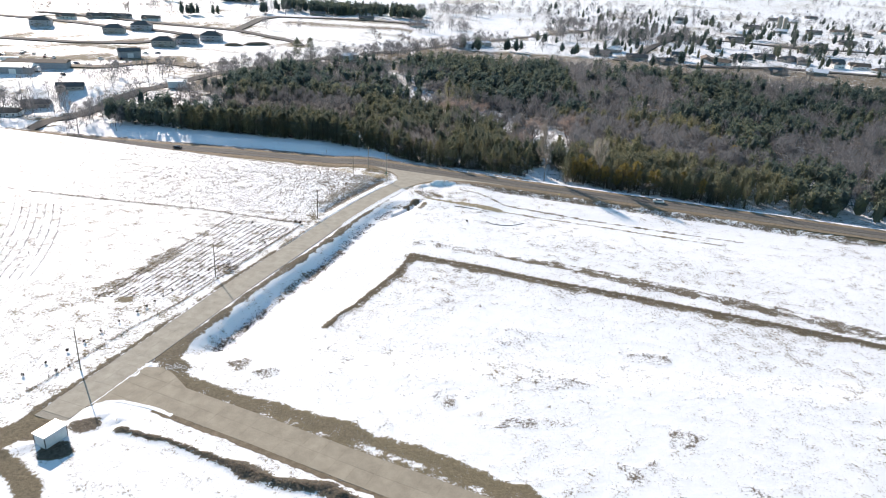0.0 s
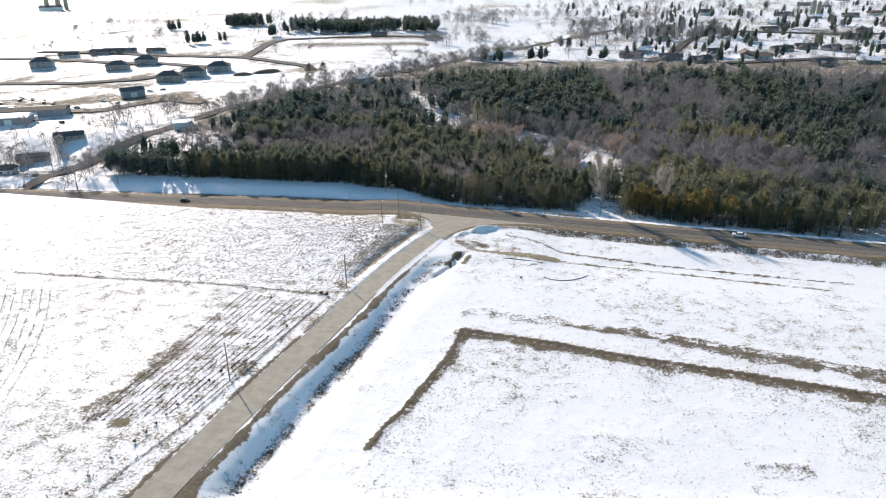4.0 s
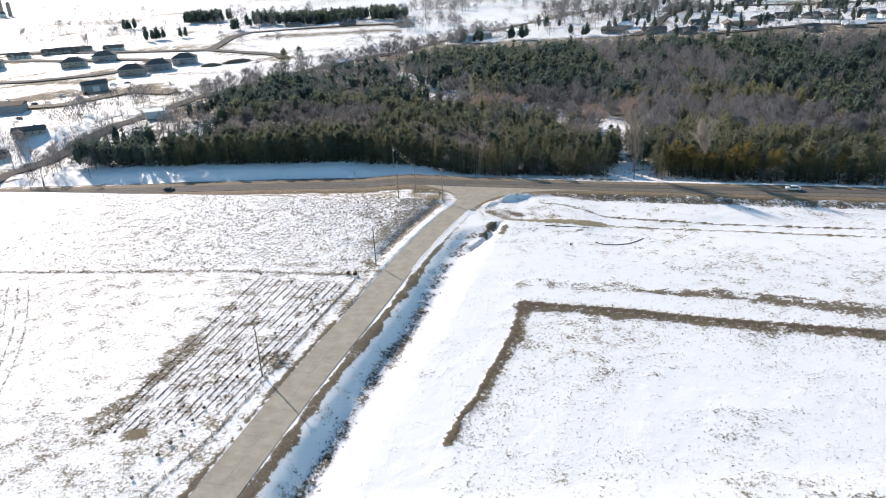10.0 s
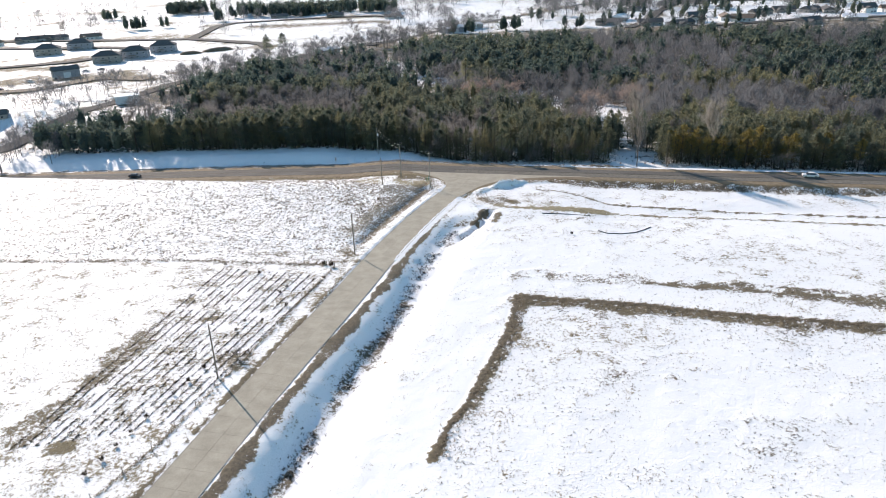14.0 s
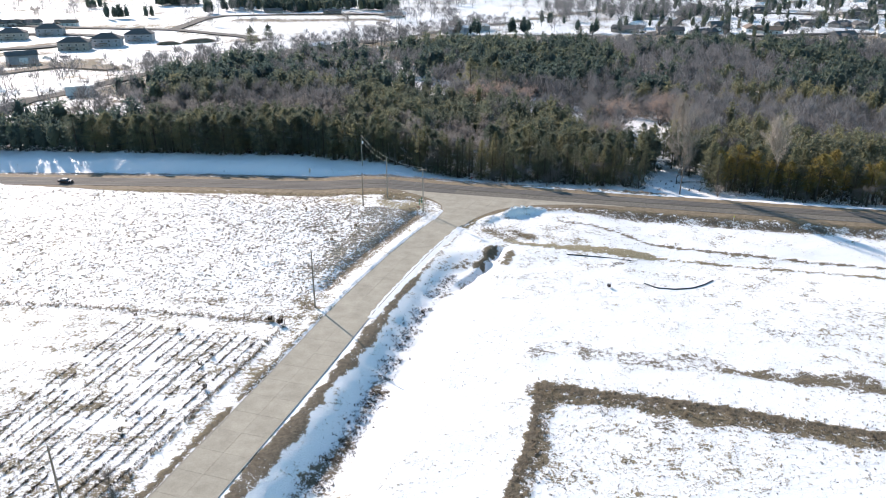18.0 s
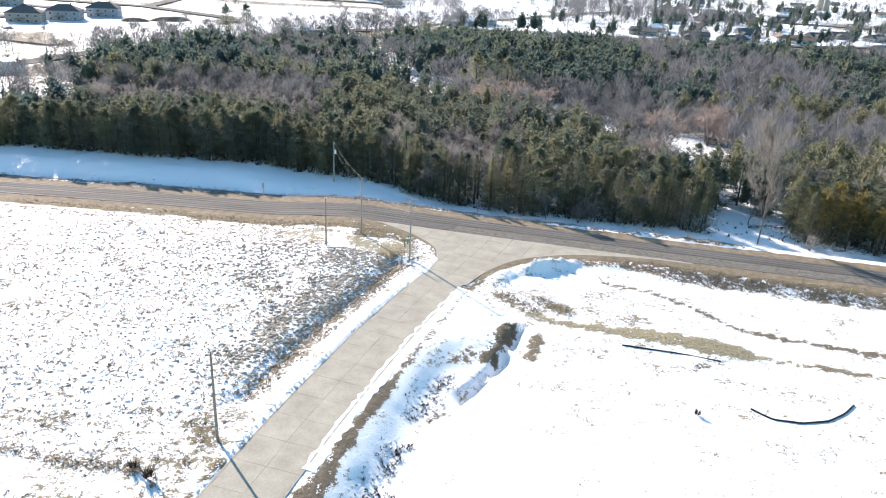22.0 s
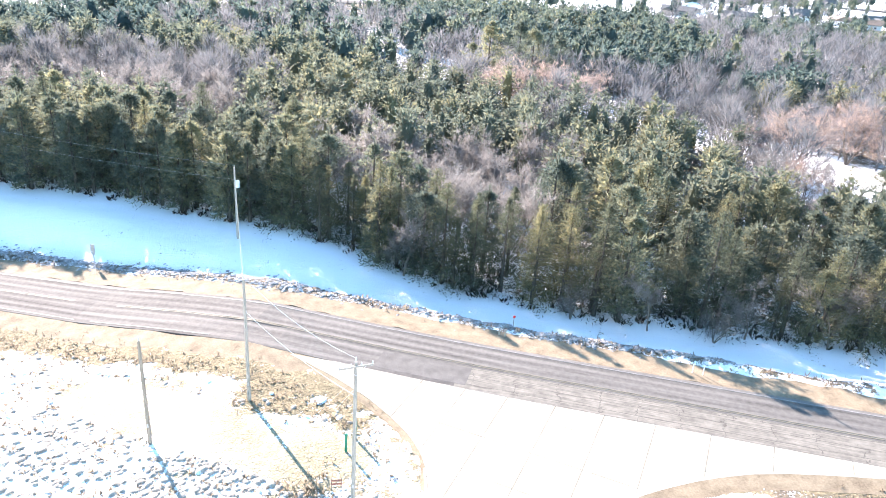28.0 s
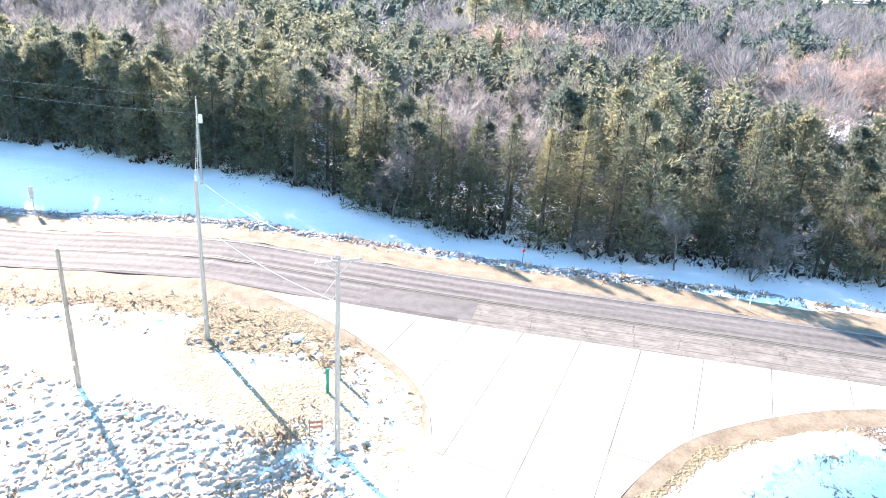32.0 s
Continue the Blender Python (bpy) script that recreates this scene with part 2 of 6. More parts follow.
POLE_PALE = simple("pale_pole_wood", (0.24, 0.205, 0.17), (0.42, 0.37, 0.32), 2.0, 0.8, stretch=(4, 4, 0.4))
POST_WOOD = simple("grey_post_wood", (0.12, 0.10, 0.08), (0.28, 0.24, 0.2), 3.0, 0.9)
STEEL = simple("galvanised_steel", (0.38, 0.39, 0.4), (0.55, 0.56, 0.57), 5.0, 0.45, 0.8, bumpy=0.05)
WIRE = simple("aluminium_wire", (0.45, 0.45, 0.45), (0.62, 0.62, 0.62), 5.0, 0.4, 0.9, bumpy=0.0)
INSULATOR = simple("grey_porcelain", (0.35, 0.36, 0.38), (0.5, 0.51, 0.52), 5.0, 0.3, bumpy=0.0)
RED = simple("red_reflector_plastic", (0.5, 0.03, 0.03), (0.65, 0.05, 0.04), 5.0, 0.4, bumpy=0.0)
GREEN = simple("green_marker_plastic", (0.01, 0.16, 0.10), (0.02, 0.24, 0.15), 5.0, 0.5, bumpy=0.0)
WHITE_PAINT = simple("white_paint", (0.68, 0.69, 0.70), (0.82, 0.82, 0.81), 1.5, 0.5, bumpy=0.05)
BARK = simple("grey_brown_bark", (0.085, 0.068, 0.055), (0.20, 0.165, 0.135), 2.0, 0.9, stretch=(3, 3, 0.6))
BARK_DARK = simple("dark_conifer_bark", (0.035, 0.03, 0.026), (0.095, 0.08, 0.068), 2.0, 0.9, stretch=(3, 3, 0.6))
TWIG_GREY = leaf_material("grey_twigs", (0.135, 0.128, 0.124), (0.215, 0.203, 0.195), (0.33, 0.305, 0.288), False)
TWIG_RED = leaf_material("red_brown_twigs", (0.235, 0.17, 0.142), (0.335, 0.25, 0.21), (0.44, 0.34, 0.29), False)
TWIG_PALE = leaf_material("pale_twigs", (0.21, 0.19, 0.17), (0.31, 0.28, 0.25), (0.42, 0.385, 0.345), False)
# grey twigs with the distance's blue haze mixed into their colour
TWIG_HAZED = leaf_material("haze_tinted_twigs", (0.097, 0.101, 0.108), (0.16, 0.162, 0.17), (0.25, 0.245, 0.25), "tone")
NEEDLE = leaf_material("spruce_needles", (0.066, 0.081, 0.062), (0.122, 0.130, 0.086), (0.27, 0.24, 0.125), False)
NEEDLE_PINE = leaf_material("pine_needles", (0.074, 0.098, 0.088), (0.14, 0.159, 0.12), (0.31, 0.282, 0.15), False)
NEEDLE_YELLOW = leaf_material("yellowed_pine_needles", (0.13, 0.112, 0.045), (0.25, 0.20, 0.072), (0.40, 0.31, 0.11), False)
NEEDLE_MID = leaf_material("wood_pine_needles", (0.078, 0.101, 0.09), (0.145, 0.16, 0.118), (0.30, 0.265, 0.138), "tone")
# pine green shifted to blue, imitating haze over the far wood
NEEDLE_HAZED = leaf_material("haze_tinted_needles", (0.055, 0.086, 0.086), (0.10, 0.133, 0.116), (0.215, 0.215, 0.125), "tone")
DRY = leaf_material("dry_weeds", (0.19, 0.155, 0.12), (0.33, 0.28, 0.21), (0.47, 0.41, 0.32), True)
DARK_WEED = leaf_material("dark_weeds", (0.03, 0.025, 0.022), (0.07, 0.055, 0.045), (0.14, 0.11, 0.08), True)
DIRTY_SNOW = simple("dirty_ploughed_snow", (0.07, 0.066, 0.062), (0.50, 0.49, 0.48), 1.4, 0.8, bumpy=0.8, dist=0.12, fine=7)
MATTED = simple("matted_dry_grass", (0.21, 0.175, 0.137), (0.46, 0.40, 0.328), 0.9, 0.95, bumpy=0.9, dist=0.12, fine=9)
ROOF_DARK = simple("dark_shingles", (0.075, 0.072, 0.072), (0.15, 0.145, 0.142), 1.0, 0.9, vary=0.3)
ROOF_BROWN = simple("brown_shingles", (0.12, 0.09, 0.07), (0.22, 0.175, 0.14), 1.0, 0.9, vary=0.3)
SIDING_TAN = simple("tan_siding", (0.27, 0.245, 0.22), (0.38, 0.35, 0.31), 0.8, 0.7, vary=0.3)
SIDING_GREY = simple("grey_siding", (0.24, 0.25, 0.27), (0.36, 0.37, 0.39), 0.8, 0.7, vary=0.3)
SIDING_WHITE = simple("white_siding", (0.6, 0.6, 0.59), (0.76, 0.76, 0.74), 0.8, 0.7, vary=0.15)
SHEET_METAL = simple("white_sheet_metal_roof", (0.75, 0.76, 0.78), (0.86, 0.86, 0.86), 0.8, 0.35, 0.0, 0.5, bumpy=0.1)
GLASS = simple("dark_window_glass", (0.02, 0.025, 0.03), (0.05, 0.06, 0.07), 1.0, 0.08, 0.0, 0.6, bumpy=0.0)
TRIM = simple("white_trim", (0.62, 0.62, 0.61), (0.78, 0.78, 0.77), 2.0, 0.6, bumpy=0.0)
CAR_WHITE = simple("white_car_paint", (0.70, 0.70, 0.70), (0.78, 0.78, 0.78), 1.0, 0.25, 0.0, 0.5, bumpy=0.0)
CAR_DARK = simple("dark_grey_car_paint", (0.025, 0.027, 0.03), (0.05, 0.052, 0.056), 1.0, 0.25, 0.3, 0.5, bumpy=0.0)
CAR_BLUE = simple("blue_grey_car_paint", (0.06, 0.09, 0.13), (0.10, 0.14, 0.19), 1.0, 0.3, 0.2, 0.5, bumpy=0.0)
RUBBER = simple("black_rubber", (0.012, 0.012, 0.012), (0.03, 0.03, 0.03), 5.0, 0.8, bumpy=0.0)
CONTAINER_WALL = simple("pale_grey_panel_wall", (0.50, 0.52, 0.55), (0.64, 0.66, 0.68), 0.7, 0.5, bumpy=0.05)
BLACK_PLASTIC = simple("black_drain_pipe", (0.015, 0.015, 0.016), (0.035, 0.035, 0.036), 4.0, 0.5, bumpy=0.1)

# ---- helpers ----
def part(name, mesh, mat, parent=None, label="", m=None):
    """Links a mesh (bmesh or Mesh) as one object, under a thing or a part."""
    if isinstance(mesh, bmesh.types.BMesh):
        me = bpy.data.meshes.new(name)
        mesh.to_mesh(me)
        mesh.free()
    else:
        me = mesh
    if mat is not None and not me.materials:
        me.materials.append(mat)
    ob = new(name, me)
    if parent is not None:
        ob.parent = parent
    if m is not None:
        ob.matrix_basis = m
    if label:
        ob["label"] = label
    return ob


def thing(name, label, category, group="", kind="", m=None):
    ob = tagged(new(name), label, category, group, kind)
    if m is not None:
        ob.matrix_basis = m
    return ob


def raw(name, verts, faces, mat=None, smooth=False):
    me = bpy.data.meshes.new(name)
    me.from_pydata(verts.tolist() if isinstance(verts, np.ndarray) else verts, [], faces.tolist() if isinstance(faces, np.ndarray) else faces)
    if mat is not None:
        me.materials.append(mat)
    if smooth:
        me.polygons.foreach_set("use_smooth", [True] * len(me.polygons))
    me.update()
    return me


def box(bm, sx, sy, sz, m=None, bevel=0.0):
    """A box of that size standing on the origin of m."""
    r = bmesh.ops.create_cube(bm, size=1.0, matrix=(m or Matrix()) @ Matrix.Translation((0, 0, sz / 2)) @ Matrix.Diagonal((sx, sy, sz, 1)))
    if bevel:
        es = list({e for v in r["verts"] for e in v.link_edges})
        bmesh.ops.bevel(bm, geom=es, offset=bevel, segments=1, affect="EDGES")
    return bm


def boxed(sx, sy, sz, m=None, bevel=0.0):
    return box(bmesh.new(), sx, sy, sz, m, bevel)


def rod(bm, a, b, r0, r1, sides=8):
    a, b = Vector(a), Vector(b)
    d = b - a
    turn = d.to_track_quat("Z", "Y").to_matrix().to_4x4()
    bmesh.ops.create_cone(bm, cap_ends=True, segments=sides, radius1=r0, radius2=r1, depth=d.length, matrix=Matrix.Translation((a + b) / 2) @ turn)
    return bm


TABLE = np.random.RandomState(7).rand(256, 256)


def vnoise(x, y, scale, seed=0):
    """Smooth value noise, 0 to 1, with cells of 'scale' metres."""
    x, y = np.asarray(x) / scale + seed * 17.3, np.asarray(y) / scale + seed * 9.1
    i, j = np.floor(x).astype(int), np.floor(y).astype(int)
    u, v = x - i, y - j
    u, v = u * u * (3 - 2 * u), v * v * (3 - 2 * v)
    g = lambda a, b: TABLE[a % 256, b % 256]
    return (g(i, j) * (1 - u) + g(i + 1, j) * u) * (1 - v) + (g(i, j + 1) * (1 - u) + g(i + 1, j + 1) * u) * v


def fbm(x, y, scale, seed=0):
    return (vnoise(x, y, scale, seed) * 4 + vnoise(x, y, scale / 2.1, seed + 1) * 2 + vnoise(x, y, scale / 4.3, seed + 2)) / 7


def near_line(x, y, pts):
    """Distance to a polyline."""
    x, y = np.asarray(x, float), np.asarray(y, float)
    best = np.full(np.shape(x), 1e9)
    for (ax, ay), (bx, by) in zip(pts, pts[1:]):
        dx, dy = bx - ax, by - ay
        k = np.clip(((x - ax) * dx + (y - ay) * dy) / (dx * dx + dy * dy), 0, 1)
        best = np.minimum(best, np.hypot(x - ax - k * dx, y - ay - k * dy))
    return best


def inside(x, y, poly):
    x, y = np.asarray(x, float), np.asarray(y, float)
    hit = np.zeros(np.shape(x), bool)
    for (ax, ay), (bx, by) in zip(poly, poly[1:] + poly[:1]):
        hit ^= ((ay > y) != (by > y)) & (x < (bx - ax) * (y - ay) / (by - ay + 1e-9) + ax)
    return hit


def step(v, a, b):
    k = np.clip((v - a) / (b - a), 0, 1)
    return k * k * (3 - 2 * k)


# ---- the plan: highway, street, side street, tree line ----
HW_X = np.arange(-900, 901, 4.0)
HW_Y = np.interp(HW_X, [-900, -577, -243, -183.7, -126, -77, -61, -46, -37, -28, -18, 0, 25, 50, 115, 300, 900], [464, 437, 395.6, 383.7, 370.5, 358.2, 352.8, 347.6, 344.2, 341.0, 338.4, 333.6, 327, 320.4, 304, 256, 100])
HW_Y = np.convolve(np.pad(HW_Y, 4, mode="reflect", reflect_type="odd"), np.ones(9) / 9, "valid")
ST_Y = np.arange(60, 341, 2.0)
ST_X = np.interp(ST_Y, [60, 100, 139, 163, 204, 244, 264, 280, 298, 308, 320, 340], [-110, -97, -84.4, -76.6, -63.9, -49.8, -43.3, -37.2, -29.8, -24.8, -19, -9.5])
ST_X = np.convolve(np.pad(ST_X, 5, mode="reflect", reflect_type="odd"), np.ones(11) / 11, "valid")
SIDE = [(-79.3, 147.6), (-76, 146.5), (-63.5, 142.3), (-37, 131.2), (-12.5, 120.5), (20, 107), (60, 90), (110, 69)]
TREE_X = [-290, -213, -169.6, -125, -82.2, -55.7, -40.1, -31, -17, -5, 10, 30, 40, 62, 80, 98, 122, 300, 600]
TREE_Y = [431, 421.4, 410.8, 398.6, 386.5, 377.5, 370.5, 364.5, 357, 352.3, 350.3, 346.5, 343, 339.5, 332, 326.5, 319.5, 273, 189]
APRON_POINTS = [(-27.6, 309.2), (-25.6, 314.5), (-23.9, 319.5), (-23.8, 324), (-25.2, 328), (-28.6, 332.6), (-32.5, 336.3), (-36.6, 339.5)]
FLARE_POINTS = [(26, 321.9), (20, 323.4), (13, 324.4), (2, 324.5), (-7.3, 321.9), (-12, 318.6), (-15.5, 314.8), (-19.2, 309.2)]


def curve(pts, n=4):
    """A smooth line through points."""
    p = [pts[0]] + list(pts) + [pts[-1]]
    out = []
    for a, b, c, d in zip(p, p[1:], p[2:], p[3:]):
        for k in range(n):
            t = k / n
            out.append(tuple(0.5 * (2 * b[i] + (c[i] - a[i]) * t + (2 * a[i] - 5 * b[i] + 4 * c[i] - d[i]) * t * t + (3 * b[i] - a[i] - 3 * c[i] + d[i]) * t ** 3) for i in (0, 1)))
    return out + [tuple(pts[-1])]


APRON, FLARE = curve(APRON_POINTS), curve(FLARE_POINTS)


def hw(x):
    return np.interp(x, HW_X, HW_Y)


def st(y):
    return np.interp(y, ST_Y, ST_X)


def tree_line(x):
    return np.interp(x, TREE_X, TREE_Y)


def drop(x, y):
    """The highway runs downhill to the west; the ground beside it falls with it."""
    d = np.interp(x, [-900, -300, -220, -170, -120, -75, -60, -50, -41], [-16, -12, -10.5, -8.5, -6.0, -3.7, -2.6, -1.1, 0.0])
    off = y - hw(x)
    return d * step(off, -30, -8) * (1 - step(y - tree_line(x), 6, 60))


CLEARING = [(52, 334), (49, 354), (53, 380), (57, 397), (60, 415), (55, 436), (36, 450), (23, 466), (0, 487), (-15, 507), (-40, 542), (-52, 590)]
LEG_E = [(-11.5, 236.3), (10, 230.6), (34, 222.2), (66, 212.8), (100, 202), (140, 189)]
LEG_S = [(-11.5, 236.3), (-15, 223), (-20.5, 210), (-26.5, 196), (-29.6, 191), (-33, 182.5)]
BAND_2 = [(-9, 249), (12, 244), (40, 235.4), (52, 230.8), (72, 223.4), (113, 208.8), (150, 190)]
DIRT_BAND = [(-68, 153.5), (-52, 145.5), (-34, 139.8), (-14, 132.5), (6, 123.5), (30, 111), (60, 97), (100, 80)]
BERM = [(-69.5, 129.8), (-57, 127), (-43, 121.3), (-32, 116.6), (-20, 115.5), (-6, 108), (10, 100)]
MUD_TRACK = [(-88, 133), (-93, 124), (-98, 112), (-104, 90)]
MUD_TRACK_2 = [(-92, 118.5), (-85, 115.5), (-79, 110), (-76, 100), (-75, 85)]
MOUTH = [(-81.0, 137.2), (-77, 140.3), (-73.7, 140.8), (-67.3, 139.5), (-64.4, 138.6), (-60.9, 147.6), (-66.5, 153.5), (-70, 155.5), (-74.2, 155.3), (-75.5, 154.2)]
FENCE = [(-97, 142), (-85.7, 174), (-78.9, 188), (-69.3, 215.7), (-62.5, 237), (-55.3, 258.5)]
FIELD_LINE = [(-420, 312), (-172, 276.5), (-135, 271.5), (-100, 268), (-58, 260)]
SMOOTH = [(-52, 333), (-44, 329.5), (-37, 326.5), (-31, 324.5)]
WEED_DITCH = [(-50, 274), (-46.5, 283.5), (-42, 295), (-36.5, 306), (-31.5, 318)]
TRACK_1 = [(-8, 297.6), (-1, 295.4), (7.4, 293.6), (15, 291.7), (22, 290.4), (28, 288.4), (60, 280.5), (110, 267)]
TRACK_2 = [(3, 312.4), (5.4, 312), (13.1, 308.9), (19, 304.6), (25.4, 298.1), (31, 295.4), (60, 286.5), (120, 272)]
BLOB_ROW = [(-103, 194), (-99.5, 203), (-96, 213), (-94, 226), (-91, 234)]


def height(x, y):
    x, y = np.asarray(x, float), np.asarray(y, float)
    dx = (x - st(y) - 4.1) * 0.94
    on = step(y, 158, 172) * (1 - step(y, 284, 294)) * (y < 330)
    z = (-3.2 * on * step(dx, 2.6, 10.2 - 2.2 * step(y, 225, 270)) + 2.5 * on * step(dx, 10.2, 19.0)) * (1 - 0.45 * step(y, 225, 270))
    z += 0.32 * (fbm(x, y, 1.7, 3) - 0.5) * on * step(dx, 2.5, 5) * (1 - step(dx, 11.5, 14))
    dl = (st(y) - 4.1 - x) * 0.94
    ridge = step(y, 225, 262) * (y < 321) * np.exp(-((dl - 0.9) / 0.7) ** 2)
    z += 0.32 * ridge * (0.5 + vnoise(x, y, 2.2, 5))
    z -= 0.9 * np.exp(-(near_line(x, y, WEED_DITCH) / 2.0) ** 2) * (y < 325)
    off = y - hw(x)
    z -= 0.9 * np.exp(-((off - 12.0) / 3.0) ** 2) * step(-x, -30, -5)
    z -= 1.2 * step(-off, 7.5, 12.5) * step(x, 12, 28) * (off > -80) * (1 - step(-off, 30, 70))
    z += 1.9 * step(off, 11, 22) * step(-x, 50, 75)
    z -= 2.3 * step(off, 8.5, 17.5) * step(x, -60, -15) * (1 - step(y, 480, 600))
    z += 0.4 * np.exp(-((off - 9.4) / 1.3) ** 2) * (0.4 + 1.2 * vnoise(x, y, 2.0, 8)) * (x < 40)
    # plough piles inside the junction's curve and beside the side street
    for px, py, ax, ay, turn, h in ((-3.2, 318.0, 6.0, 1.1, 0.42, 1.75), (-12.5, 313, 3.0, 1.6, 0.8, 0.7), (6.5, 319.6, 5.0, 1.2, 0.0, 0.5), (-72, 133.5, 8.0, 1.8, -0.35, 0.8), (-88.5, 121.5, 6, 1.5, 0.5, 0.5)):
        c, s = math.cos(turn), math.sin(turn)
        u, v = (x - px) * c + (y - py) * s, -(x - px) * s + (y - py) * c
        z += h * np.exp(-((u / ax) ** 4) - (v / ay) ** 2) * (0.15 + 1.7 * fbm(x, y, 2.0, 11))
    z += (0.45 + 0.4 * step(x, -60, -25)) * np.exp(-(near_line(x, y, BERM) / 1.3) ** 2) * (0.4 + 1.2 * fbm(x, y, 1.9, 13))
    # the culvert's cut beside the street
    cut = near_line(x, y, [(-11.7, 294.6), (-14.6, 287.0), (-18, 282.5), (-22, 277)]) + 2.2 * (fbm(x, y, 2.4, 15) - 0.5)
    z -= 1.6 * np.exp(-(cut / 1.05) ** 4)
    z += 0.22 * (fbm(x, y, 9, 21) - 0.5) + 0.10 * (fbm(x, y, 1.9, 23) - 0.5)
    far = np.hypot(x, y - 300)
    z += (fbm(x, y, 260, 31) - 0.45) * 9 * step(far, 380, 1100)
    level = step(np.minimum.reduce([near_line(x, y, road) for road in FAR_ROADS]), 9, 40)
    z += level * 4.2 * (fbm(x * 0.32 + y * 0.06, y - x * 0.1, 30, 35) - 0.5) * step(y, 545, 640) * (1 - step(x, -150, -60))
    z += level * 3.0 * (fbm(x * 0.4, y, 40, 37) - 0.5) * step(y, 690, 760) * step(x, -60, 60)
    z += step(y, 1500, 4200) * 60 * fbm(x, y, 900, 41)
    # bed of the paved surfaces
    paved = np.minimum(np.where(off > 0, off - 7.2, -off - np.where((x > -40) & (x < 16), 4.6, 6.7)), np.minimum(np.abs(dx + 4.1) - 3.95 + 50 * (y < 132) + 50 * (y > 334), near_line(x - 0.35, y - 0.83, SIDE) - 4.7))
    paved = np.where(inside(x, y, APRON + [(-38, 343), (26, 327)] + FLARE), -1.0, paved)
    paved = np.where(inside(x, y, MOUTH), -1.0, paved)
    paved = np.minimum(paved, near_line(x, y, FAR_ROADS[0]) - 3.6)
    k = step(-paved, -0.6, 0.6)
    return z * (1 - k) - 0.12 * k + drop(x, y)


# roads beyond the wood and in the new estate
FAR_ROADS = [
    [(-248, 398), (-238, 425), (-217, 455), (-197, 482), (-178, 542), (-145, 590), (-113, 640), (-62, 702), (0, 794), (48, 848), (113, 934), (200, 1040)],
    [(-480, 600), (-397, 640), (-335, 640), (-290, 656), (-262, 690), (-255, 720), (-290, 738), (-345, 745), (-420, 770), (-520, 790)],
    [(-150, 700), (-158, 722), (-233, 780), (-300, 790), (-381, 812), (-470, 830)],
    [(-233, 780), (-237, 890), (-226, 926), (-170, 942), (-118, 950), (-40, 940)],
    [(-200, 560), (-235, 572), (-262, 536), (-317, 528), (-420, 520)],
    [(160, 745), (195, 800), (230, 880), (290, 990), (330, 1100)],
    [(230, 735), (330, 760), (450, 745), (600, 720)],
    [(290, 985), (420, 940), (560, 930), (700, 900)],
]


